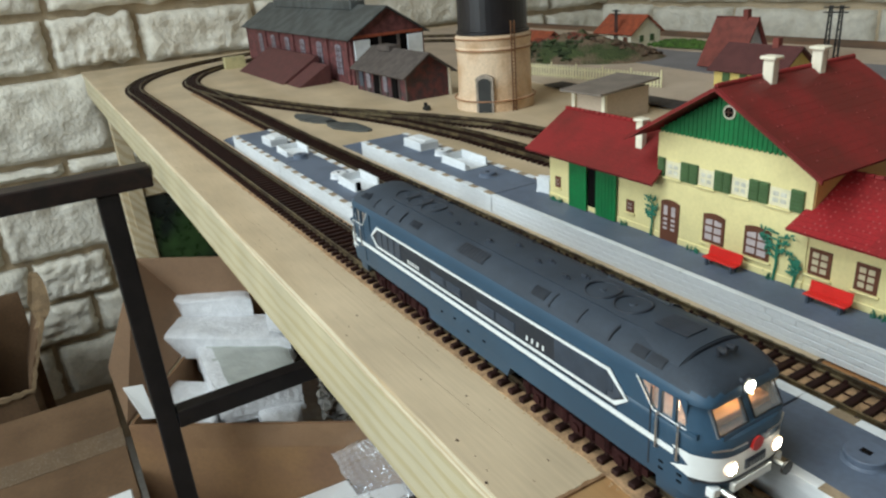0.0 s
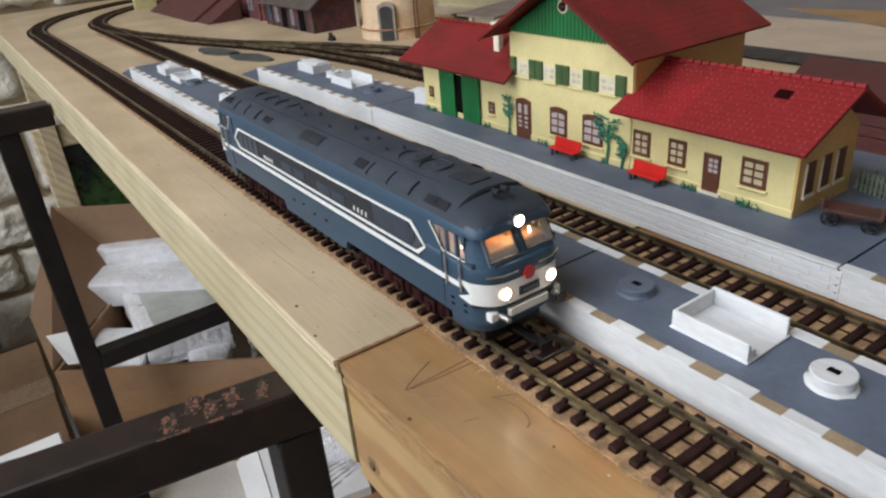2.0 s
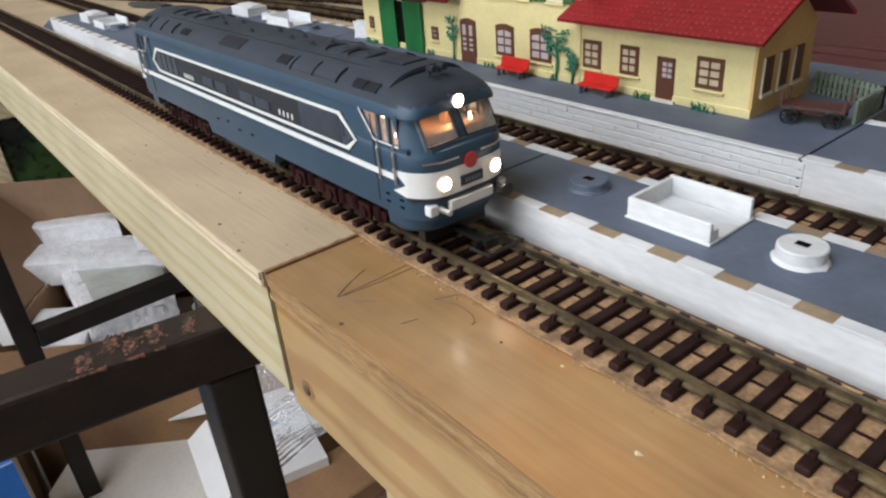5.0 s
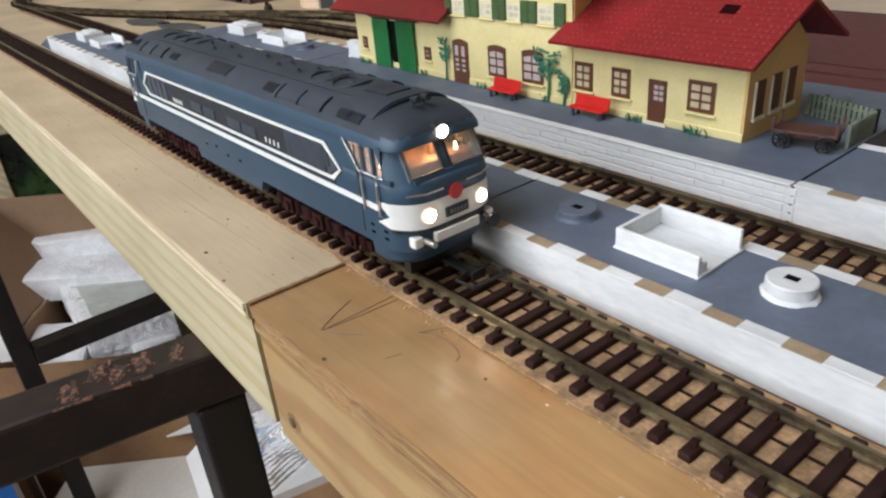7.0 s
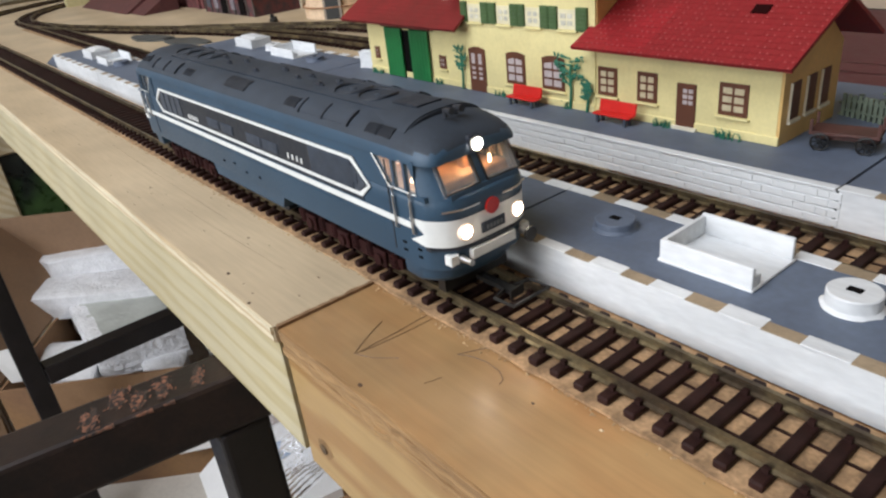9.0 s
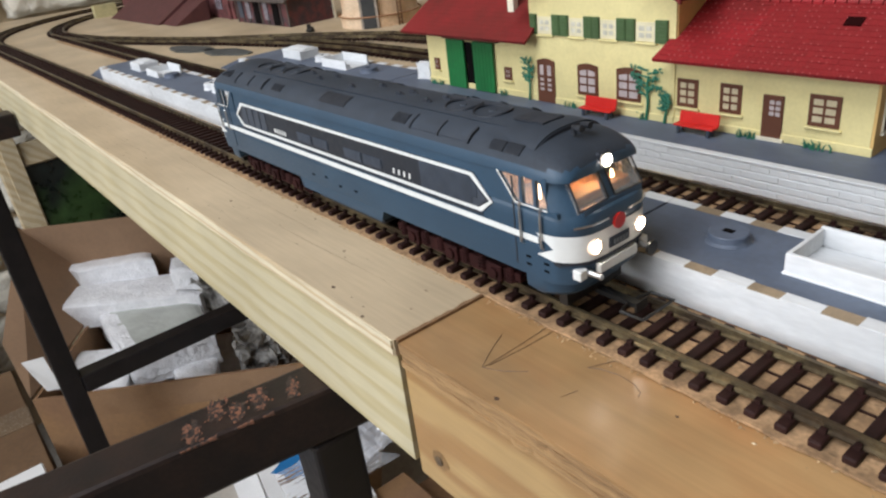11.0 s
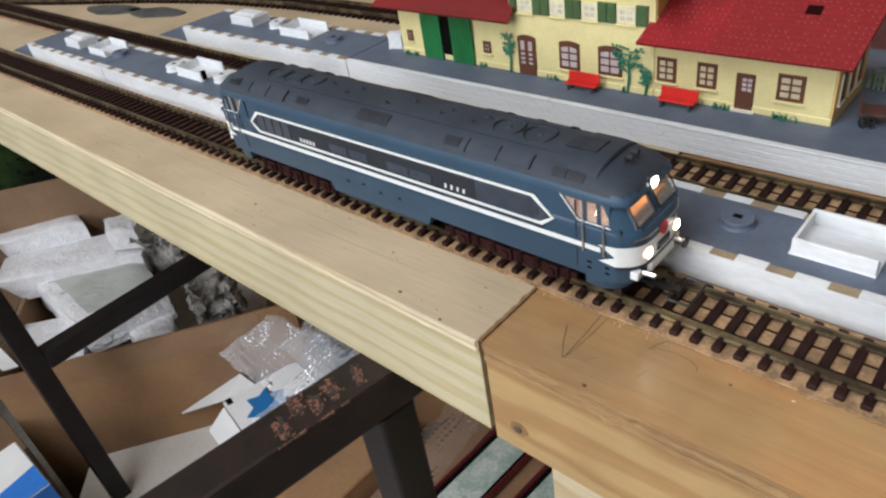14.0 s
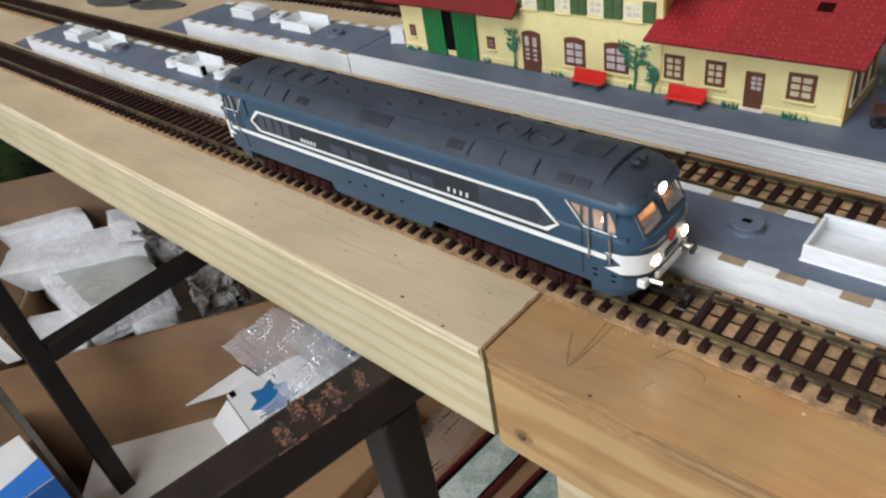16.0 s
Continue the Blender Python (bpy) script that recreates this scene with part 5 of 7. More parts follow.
    q = [(X(0.0360), CY, 0.0085), (X(0.0450), CY - 0.0010, 0.0080), (X(0.0470), CY - 0.0065, 0.0085), (X(0.0540), CY - 0.0065, 0.0088), (X(0.0540), CY + 0.0065, 0.0088), (X(0.0470), CY + 0.0065, 0.0085), (X(0.0450), CY + 0.0010, 0.0080)]
    put_tube(bm, q, 0.0005, 6)
    put_box(bm, *sorted((X(0.0340), X(0.0475))), CY - 0.0013, CY + 0.0013, 0.0072, 0.0086)
    put_box(bm, *sorted((X(0.0482), X(0.0488))), CY - 0.0024, CY + 0.0024, 0.0068, 0.0096)
    solid("coupler", bm, M_BLACK, loco, "black loop coupler")
    bx("snow_guard", 0.0300, 0.0330, CY - 0.0115, CY + 0.0115, 0.0070, 0.0150, M_BLACK, loco)


cab(True, True)
cab(False, False)

# ---- bogies ----
def bogie(xc):
    b = box("bogie", xc - 0.0290, xc + 0.0290, CY - 0.0075, CY + 0.0075, 0.0075, 0.0155, M_BOGIE, loco, "rust brown three axle bogie")
    for s in (-1, 1):
        y0, y1 = sorted((CY + s * 0.0112, CY + s * 0.0140))
        bm = bmesh.new()
        put_prism(bm, [(xc - 0.0300, 0.0125), (xc + 0.0300, 0.0125), (xc + 0.0300, 0.0098), (xc + 0.0240, 0.0098), (xc + 0.0200, 0.0080), (xc - 0.0200, 0.0080), (xc - 0.0240, 0.0098), (xc - 0.0300, 0.0098)], "y", y0, y1)
        solid("side_frame", bm, M_BOGIE, b)
        for dx in (-0.0200, 0.0, 0.0200):
            bm = bmesh.new()
            yo = CY + s * 0.0140
            put_box(bm, xc + dx - 0.0030, xc + dx + 0.0030, *sorted((yo, yo + s * 0.0012)), 0.0078, 0.0130, 0.0003)
            put_cyl(bm, (xc + dx, yo if s > 0 else yo - 0.0020, 0.0104), 0.0018, 0.0020, 12, turn=ALONG_Y)
            solid("axle_box", bm, M_BOGIE, b)
            for ddx in (-0.0062, 0.0062):
                bm = bmesh.new()
                put_cyl(bm, (xc + dx + ddx, yo - s * 0.0004, 0.0090), 0.0013, 0.0050, 10)
                for k in range(4):
                    put_cyl(bm, (xc + dx + ddx, yo - s * 0.0004, 0.0094 + k * 0.0012), 0.0017, 0.0005, 10)
                solid("spring", bm, M_BOGIE, b)
    for dx in (-0.0200, 0.0, 0.0200):
        for s in (-1, 1):
            bm = bmesh.new()
            put_cyl(bm, (xc + dx, CY + s * 0.0090 - 0.0012, 0.0106), 0.0060, 0.0024, 26, turn=ALONG_Y)
            put_cyl(bm, (xc + dx, CY + s * 0.0076 - 0.0004, 0.0106), 0.0068, 0.0008, 26, turn=ALONG_Y)
            solid("wheel", bm, M_BOGIE, b)


bogie(-0.0125)
bogie(mirror_x(-0.0125))
box("fuel_tank", -0.1000, -0.0540, CY - 0.0130, CY + 0.0130, 0.0075, 0.0150, M_LDARK, loco, bevel=0.0008)


# ---- steel trestles ----
M_PRIMER = material("bare_rust_primer", (0.20, 0.082, 0.045), 0.7, vary=0.5, scale=520, fine=2500, bump=0.2, second=(0.025, 0.018, 0.016), spread=(0.42, 0.58))
M_STEELTOP = material("worn_black_steel", (0.014, 0.010, 0.009), 0.45, vary=0.4, scale=60, fine=500, bump=0.2, depth=0.0004, second=(0.026, 0.015, 0.012), spec=0.3)


def bar(name, a, b, w, h, mat, parent, label=""):
    """A straight rectangular tube from a to b with rounded edges; w across, h upright."""
    a, b = Vector(a), Vector(b)
    d = b - a
    q = d.to_track_quat("Y", "Z").to_matrix().to_4x4()
    bm = bmesh.new()
    put_box(bm, -w / 2, w / 2, 0, d.length, -h / 2, h / 2, 0.002, segments=2)
    bmesh.ops.transform(bm, matrix=Matrix.Translation(a) @ q, verts=bm.verts)
    return solid(name, bm, mat, parent, label)


def trestle(name, foot, yaw, reach, back, top, width, height, lower, label):
    """A welded frame: top beam out of the table, a post down to the floor, a lower rail."""
    t = thing(name, label, "trestle")
    f = Vector((foot[0], foot[1], 0))
    d = Vector((math.sin(radians(yaw)), -math.cos(radians(yaw)), 0))
    zc = top - height / 2
    bar("top_beam", f - d * back + Vector((0, 0, zc)), f + d * reach + Vector((0, 0, zc)), width, height, M_STEELTOP, t, "black steel beam with chipped paint")
    side = 0.024 if lower else 0.0205
    bar("post", f + Vector((0, 0, top - height)), f + Vector((0, 0, FLOOR_Z)), side, side, M_BLACKSTEEL, t)
    if lower:
        bar("lower_rail", f + Vector((0, 0, lower)) - d * 0.012, f - d * 0.9 + Vector((0, 0, lower + 0.006)), 0.024, 0.024, M_BLACKSTEEL, t)
        bar("post", f - d * 0.9 + Vector((0, 0, -0.046)), f - d * 0.9 + Vector((0, 0, FLOOR_Z)), 0.024, 0.024, M_BLACKSTEEL, t)
    return t


trestle("steel_trestle", (-0.706, -0.0445), 0, 0.75, 0.049, -0.034, 0.030, 0.024, -0.362, "black painted steel trestle carrying the table")
near_trestle = trestle("steel_trestle", (-0.0655, 0.0), -8.5, 0.70, 0.90, -0.0465, 0.0212, 0.0235, None, "black steel trestle with paint chipped to primer")
# chips in the paint of the near beam
rnd = random.Random(4)
d = Vector((math.sin(radians(-8.5)), -math.cos(radians(-8.5)), 0))
e = Vector((math.cos(radians(-8.5)), math.sin(radians(-8.5)), 0))
M_SCUFF = material("scuffed_steel", (0.050, 0.030, 0.022), 0.6, vary=0.5, scale=300, fine=1500, bump=0.2, second=(0.016, 0.011, 0.010), spread=(0.4, 0.6))


def wear(bm, s, u, long_r, short_r, lift, n=22):
    """A ragged patch on the beam: s out along it, u across it."""
    c = Vector((-0.0655, 0.0, -0.04644 + lift)) + d * s + e * u
    k0 = rnd.uniform(0, 99)
    ring = []
    for k in range(n):
        a = k * math.tau / n
        r = 0.62 + 0.75 * abs(noise.noise(Vector((math.cos(a) * 1.7 + k0, math.sin(a) * 1.7, k0)))) + rnd.uniform(-0.16, 0.16)
        p = c + d * (short_r * r * math.cos(a) + 0.30 * long_r * r * math.sin(a)) + e * (long_r * r * math.sin(a))
        ring.append(p)
    put_loft(bm, [ring, [p + Vector((0, 0, 0.00004)) for p in ring]])


scuff = bmesh.new()
bm = bmesh.new()
for i, (s, u) in enumerate(((0.0465, 0.002), (0.0360, -0.004), (0.0300, 0.002), (0.0210, 0.000), (0.0085, 0.001))):
    wear(scuff, s, u, 0.0074, 0.0034, i * 0.00001)
    for k in range(3):
        wear(bm, s + rnd.gauss(0, 0.0012), u + rnd.uniform(-0.004, 0.005), rnd.uniform(0.0022, 0.0044), rnd.uniform(0.0010, 0.0020), 0.0001 + 0.00001 * k)
    for k in range(26):
        q = min(rnd.paretovariate(1.8), 4) * 0.00035
        wear(bm, s + rnd.gauss(0, 0.0018), max(-0.0085, min(0.0088, u + rnd.gauss(0, 0.0035))), q * 1.6, q * 0.8, 0.00013 + 0.000002 * k, 9)
solid("paint_scuff", scuff, M_SCUFF, near_trestle, "scuffed brown black paint")
solid("paint_wear", bm, M_PRIMER, near_trestle, "paint worn through to brown primer")
for s, u, ln in ((0.0460, 0.0102, 0.013), (0.030, 0.0102, 0.007), (0.021, 0.0102, 0.004)):
    c = Vector((-0.0655, 0.0, -0.0470)) + d * s + e * u
    bm = bmesh.new()
    put_tube(bm, [c - d * ln / 2, c - d * ln * 0.2, c + d * ln * 0.15, c + d * ln / 2], 0.0009, 6, 0.0004)
    solid("paint_chip", bm, M_PRIMER, near_trestle)
tagged(box("table_leg", 0.006, 0.046, 0.026, 0.066, FLOOR_Z, -0.0091, M_BATTEN, bevel=0.001), "planed pale wooden leg under the table", "table leg")
tagged(box("table_leg", -1.43, -1.40, 0.034, 0.064, FLOOR_Z, -0.0056, M_BATTEN, bevel=0.001), "planed pale wooden leg beside the stone wall", "table leg")

# ---- cartons and packing under the table ----
M_CARDIN = material("cardboard_inside", (0.27, 0.165, 0.095), 0.85, vary=0.12, scale=14, fine=200, bump=0.1)
# the next three hold the shade on the left-hand cartons in their darker colour
M_SHADECARD = material("shaded_cardboard", (0.165, 0.096, 0.048), 0.85, vary=0.25, scale=9, fine=160, bump=0.15, second=(0.118, 0.066, 0.031))
M_SHADEIN = material("shaded_cardboard_inside", (0.105, 0.070, 0.042), 0.9, vary=0.25, scale=12, fine=160, bump=0.15)
M_SHADETAPE = material("shaded_packing_tape", (0.17, 0.115, 0.07), 0.25, vary=0.15, scale=30, bump=0.05)
M_TAPE = material("packing_tape", (0.30, 0.18, 0.10), 0.22, vary=0.1, scale=30, bump=0.05)
M_GREYCARD = material("grey_board", (0.68, 0.64, 0.57), 0.8, vary=0.1, scale=12, fine=200, bump=0.1)
M_WHITECARD = material("white_coated_board", (0.78, 0.78, 0.77), 0.35, vary=0.06, scale=20, bump=0.05)
M_LOGOBLUE = material("printed_blue", (0.010, 0.16, 0.40), 0.35, vary=0.06, bump=0)
M_BOXBLUE = material("printed_bright_blue", (0.015, 0.17, 0.60), 0.35, vary=0.1, bump=0)
M_INK = material("printed_dark_blue", (0.03, 0.05, 0.12), 0.4, vary=0.1, bump=0)
M_GREYINK = material("faint_grey_ink", (0.22, 0.26, 0.32), 0.5, vary=0.2, bump=0)
M_FOAMSHADE = material("shaded_foam_face", (0.52, 0.54, 0.50), 0.8, vary=0.12, scale=30, fine=500, bump=0.3, depth=0.001)
M_PAPER = material("crumpled_packing_paper", (0.50, 0.48, 0.44), 0.8, vary=0.5, scale=35, fine=200, bump=0.6, depth=0.003, second=(0.16, 0.15, 0.14))


def carton(name, corner, along_edge, depth, z0, z1, label, wall=0.004, flaps=(), mat=None, inner=None, open_top=True):
    """A cardboard box from one top corner: the front edge's vector, the depth behind it, floor and rim heights.
    flaps: (side, length, degrees above level) with sides front, right, back, left."""
    c = thing(name, label, "cardboard box")
    p = Vector((*corner, 0))
    u = Vector((*along_edge, 0))
    w = u.length
    u.normalize()
    v = Vector((-u.y, u.x, 0))
    m = mat or M_CARD
    inn = inner or M_CARDIN
    base = Matrix((( u.x, v.x, 0, p.x), (u.y, v.y, 0, p.y), (0, 0, 1, 0), (0, 0, 0, 1)))
    for nm, x0, x1, y0, y1 in (("front_panel", 0, w, 0, wall), ("back_panel", 0, w, depth - wall, depth), ("side_panel", 0, wall, wall, depth - wall), ("side_panel", w - wall, w, wall, depth - wall)):
        box(nm, x0, x1, y0, y1, z0, z1, m, c, turn=base)
    box("bottom_panel", wall, w - wall, wall, depth - wall, z0, z0 + wall, inn, c, turn=base)
    if not open_top:
        box("top_panel", 0, w, 0, depth, z1, z1 + wall, m, c, turn=base)
    for side, ln, up in flaps:
        if side in ("front", "back"):
            y = 0 if side == "front" else depth
            s = -1 if side == "front" else 1
            t = base @ Matrix.Translation((0, y, z1)) @ Matrix.Rotation(radians(s * up), 4, "X")
            box("flap", 0.002, w - 0.002, *sorted((0, s * ln)), -wall / 2, wall / 2, inn, c, turn=t)
        else:
            x = 0 if side == "left" else w
            s = -1 if side == "left" else 1
            t = base @ Matrix.Translation((x, 0, z1)) @ Matrix.Rotation(radians(-s * up), 4, "Y")
            box("flap", *sorted((0, s * ln)), 0.002, depth - 0.002, -wall / 2, wall / 2, inn, c, turn=t)
    return c, base


def lump(name, size, place, turn, mat, label, category, rough=0.004, cuts=5, seed=1):
    """A broken block with chewed faces and edges."""
    rnd = random.Random(seed)
    bm = bmesh.new()
    bmesh.ops.create_cube(bm, size=1)
    bmesh.ops.subdivide_edges(bm, edges=bm.edges[:], cuts=cuts, use_grid_fill=True)
    bmesh.ops.transform(bm, matrix=Matrix.Diagonal((*size, 1)), verts=bm.verts)
    for v in bm.verts:
        nz = noise.noise_vector(v.co * 30 + Vector((seed * 7, 0, 0)))
        v.co += nz * rough + Vector((rnd.uniform(-1, 1), rnd.uniform(-1, 1), rnd.uniform(-1, 1))) * rough * 0.35
    bmesh.ops.transform(bm, matrix=pose(*place, *turn), verts=bm.verts)
    return tagged(solid(name, bm, mat), label, category)


E0, E2 = Vector((-0.835, -0.088)), Vector((-0.600, 0.247))
foam_box, FB = carton("foam_carton", E0, E2 - E0, 0.31, FLOOR_Z, -0.430, "open brown carton filled with white polystyrene pieces")
box("packing_tape", 0.05, 0.36, -0.0006, 0.0002, -0.470, -0.4302, M_TAPE, foam_box, "clear brown packing tape", turn=FB)


def in_box(x, y, z):
    q = FB @ Vector((x, y, z))
    return (q.x, q.y, q.z)


slab("flap", [in_box(-0.004, 0.004, -0.431), (-0.940, -0.092, -0.385), (-1.145, -0.004, -0.292), in_box(-0.004, 0.312, -0.431)], 0.004, M_CARDIN, foam_box)
slab("flap", [in_box(0.002, 0.312, -0.431), (-1.142, 0.0, -0.294), (-0.900, 0.340, -0.300), in_box(0.400, 0.312, -0.431)], 0.004, M_CARDIN, foam_box)
YB = math.degrees(math.atan2((E2 - E0).y, (E2 - E0).x))


def chunk(outline, z0, z1, label, seed, mat=None, rough=0.004, lean=(0, 0), bite=0.0):
    """A broken slab of foam: a plan outline between two heights, leaning, with chewed faces."""
    rnd = random.Random(seed)
    bm = bmesh.new()
    bmesh.ops.create_cube(bm, size=1)
    bmesh.ops.subdivide_edges(bm, edges=bm.edges[:], cuts=17, use_grid_fill=True)
    o = [Vector(p) for p in outline]
    cx = sum(p.x for p in o) / 4
    cy = sum(p.y for p in o) / 4
    for v in bm.verts:
        i, k, top = v.co.x + 0.5, v.co.y + 0.5, v.co.z + 0.5
        edge = abs(2 * i - 1) ** 8 + abs(2 * k - 1) ** 8
        q = (o[0] * (1 - i) + o[1] * i) * (1 - k) + (o[3] * (1 - i) + o[2] * i) * k
        c = Vector((q.x, q.y, z0 + (z1 - z0) * top - 0.004 * edge * (top > 0.99)))
        c += noise.noise_vector(c * 34 + Vector((seed * 3.7, 0, 0))) * rough * 0.45
        c += noise.noise_vector(c * 150 + Vector((seed * 1.7, 5, 0))) * (rough * 0.10 + bite * (top < 0.98))
        c.z += (c.x - cx) * lean[0] + (c.y - cy) * lean[1]
        v.co = c
    ob = solid("polystyrene_piece", bm, mat or M_FOAM)
    return tagged(ob, label, "polystyrene")


chunk([(-1.135, 0.030), (-1.065, 0.045), (-0.995, 0.150), (-1.075, 0.165)], -0.47, -0.366, "white polystyrene chunk at the back of the carton", 3, lean=(0.12, -0.05))
chunk([(-1.095, 0.010), (-1.020, -0.015), (-0.862, 0.170), (-0.940, 0.225)], -0.434, -0.392, "long white polystyrene bar across the carton", 2, rough=0.003)
chunk([(-0.945, 0.168), (-0.905, 0.150), (-0.865, 0.178), (-0.905, 0.218)], -0.39, -0.350, "upright white polystyrene piece on the bar", 5, rough=0.008, bite=0.0004)
chunk([(-0.965, -0.010), (-0.855, -0.040), (-0.800, 0.020), (-0.895, 0.065)], -0.52, -0.446, "small white polystyrene block near the rim", 6, rough=0.006)
chunk([(-1.075, 0.06), (-0.86, -0.06), (-0.66, 0.22), (-0.87, 0.36)], FLOOR_Z + 0.01, -0.53, "large white polystyrene filling at the bottom", 12)
chunk([(-0.800, 0.085), (-0.760, 0.080), (-0.730, 0.125), (-0.775, 0.145)], -0.50, -0.450, "white polystyrene offcut under the wedge", 9, rough=0.007)
wedge = chunk([(-1.010, 0.043), (-0.803, 0.034), (-0.765, 0.150), (-0.900, 0.170)], -0.466, -0.404, "white polystyrene wedge with shade painted grey on top, lying on the filling", 14, [M_FOAM, M_FOAMSHADE], rough=0.004, lean=(0.05, 0.0), bite=0.0016)
# shade on the wedge's top is put in as grey foam past y 0.057
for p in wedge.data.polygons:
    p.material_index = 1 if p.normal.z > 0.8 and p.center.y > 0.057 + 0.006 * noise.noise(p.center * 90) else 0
lump("packing_paper", (0.075, 0.06, 0.08), (-0.878, 0.215, -0.415), (10, 20, 30), M_PAPER, "crumpled grey packing paper in the carton", "paper", rough=0.016, cuts=9, seed=8)
lump("packing_paper", (0.065, 0.05, 0.06), (-0.740, 0.205, -0.440), (20, 0, 60), M_PAPER, "crumpled grey packing paper at the carton rim", "paper", rough=0.016, cuts=9, seed=9)
tagged(slab("white_card", [(-0.895, -0.081, -0.400), (-0.806, -0.068, -0.408), (-0.800, -0.052, -0.410), (-0.886, -0.054, -0.400)], 0.002, M_WHITECARD), "torn white card lying on the carton rim", "card")

# torn carton by the wall: low ripped front, one side bulging outward with a curled flap
M_TORNEDGE = material("pale_torn_cardboard", (0.36, 0.25, 0.14), 0.85, vary=0.3, scale=60, fine=300, bump=0.2)
torn = thing("torn_carton", "torn open brown carton beside the stone wall", "cardboard box")
box("front_panel", -1.234, -1.230, -0.565, -0.222, FLOOR_Z, -0.532, M_SHADECARD, torn)
box("side_panel", -1.375, -1.2345, -0.2260, -0.2220, FLOOR_Z, -0.532, M_SHADECARD, torn)
slab("side_panel", [(-1.2345, -0.224, -0.531), (-1.375, -0.224, -0.531), (-1.375, -0.176, -0.385), (-1.2345, -0.172, -0.396)], 0.004, M_SHADECARD, torn)
box("side_panel", -1.375, -1.230, -0.5695, -0.5655, FLOOR_Z, -0.385, M_SHADECARD, torn)
box("back_panel", -1.379, -1.3753, -0.5655, -0.205, FLOOR_Z, -0.385, M_SHADECARD, torn)
box("bottom_panel", -1.375, -1.2345, -0.5652, -0.2265, FLOOR_Z, FLOOR_Z + 0.004, M_SHADEIN, torn)


def ragged(a, b, wide, seed, n=14):
    """A strip along a line in a plane across the room, with torn, uneven edges: (y, z) points."""
    rnd = random.Random(seed)
    a, b = Vector(a), Vector(b)
    d = (b - a).normalized()
    side = Vector((-d.y, d.x))
    line = [a.lerp(b, k / n) for k in range(n + 1)]
    return [tuple(p + side * wide * rnd.uniform(0.2, 0.7)) for p in line] + [tuple(p - side * wide * rnd.uniform(0.1, 0.6)) for p in reversed(line)]


prism("torn_edge", ragged((-0.221, -0.528), (-0.170, -0.392), 0.008, 3), "x", -1.2340, -1.2295, M_TORNEDGE, torn, "pale torn cardboard edge")
prism("torn_edge", ragged((-0.420, -0.540), (-0.219, -0.526), 0.010, 5, 26), "x", -1.2295, -1.2255, M_TORNEDGE, torn, "pale torn cardboard edge")
flap = bmesh.new()
outline = [(-0.190, -0.413), (-0.181, -0.398), (-0.184, -0.378), (-0.187, -0.360), (-0.180, -0.338), (-0.174, -0.314), (-0.166, -0.309), (-0.158, -0.312), (-0.153, -0.328), (-0.151, -0.345), (-0.152, -0.366), (-0.155, -0.382), (-0.162, -0.393), (-0.169, -0.401), (-0.178, -0.408)]
rings = []
for dx in (0.0, 0.004):
    rings.append([Vector((-1.238 + dx - 1.6 * (z + 0.39) ** 2 + 0.004 * noise.noise(Vector((y * 60, z * 60, 0))), y, z)) for y, z in outline])
put_loft(flap, rings)
solid("flap", flap, M_TORNEDGE, torn, "curled ripped tan flap")
lump("polystyrene_block", (0.09, 0.10, 0.50), (-1.30, -0.365, -0.605), (0, 0, 10), M_FOAM, "white polystyrene strip standing in the torn carton", "polystyrene", seed=21)

# low carton with tape along the seam
low = thing("taped_carton", "closed brown carton with tape across the flaps", "cardboard box")
box("body", -1.090, -0.760, -0.560, -0.098, FLOOR_Z, -0.504, M_SHADECARD, low, bevel=0.002)
box("top_flap", -1.089, -0.928, -0.559, -0.099, -0.5038, -0.500, M_SHADECARD, low)
box("top_flap", -0.925, -0.761, -0.559, -0.099, -0.5038, -0.500, M_SHADECARD, low)
box("packing_tape", -0.955, -0.900, -0.560, -0.0985, -0.4998, -0.4992, M_SHADETAPE, low, "brown packing tape")
box("packing_tape", -0.955, -0.900, -0.0978, -0.0972, -0.575, -0.4998, M_SHADETAPE, low, "brown packing tape")

# white and blue printed box
pb = thing("printed_box", "white and bright blue printed product box", "box")
PB = Matrix.Translation((-0.620, -0.106, -0.455)) @ Matrix.Rotation(radians(0), 4, "Z")
box("body", -0.106, 0, -0.34, 0, FLOOR_Z + 0.455, 0, M_WHITECARD, pb, bevel=0.0015, turn=PB)
bm = bmesh.new()
put_prism(bm, [(0.0, -0.34), (0.0, -0.001), (-0.044, -0.001), (-0.038, -0.030), (-0.030, -0.075), (-0.020, -0.16)], "z", 0.0002, 0.0008)
bmesh.ops.transform(bm, matrix=PB, verts=bm.verts)
solid("blue_print", bm, M_BOXBLUE, pb, "bright blue printed field")
bm = bmesh.new()
put_prism(bm, [(-0.34, -0.075), (0.0, -0.060), (0.0, -0.002), (-0.34, -0.002)], "x", 0.0001, 0.0008)
bmesh.ops.transform(bm, matrix=PB, verts=bm.verts)
solid("blue_print", bm, M_BOXBLUE, pb, "bright blue printed field")
text = bpy.data.curves.new("lettering", "FONT")
text.body, text.size, text.extrude = "STORE", 0.0205, 0.0002
tob = new("lettering_source", text)
me = bpy.data.meshes.new_from_object(tob.evaluated_get(bpy.context.evaluated_depsgraph_get()))
bpy.data.objects.remove(tob)
me.transform(PB @ pose(-0.074, -0.110, 0.0006, 0, 0, 84) @ Matrix.Diagonal((1.12, 1, 1, 1)))
me.materials.append(M_INK)
lt = new("lettering", me)
lt.parent = pb
bm = bmesh.new()
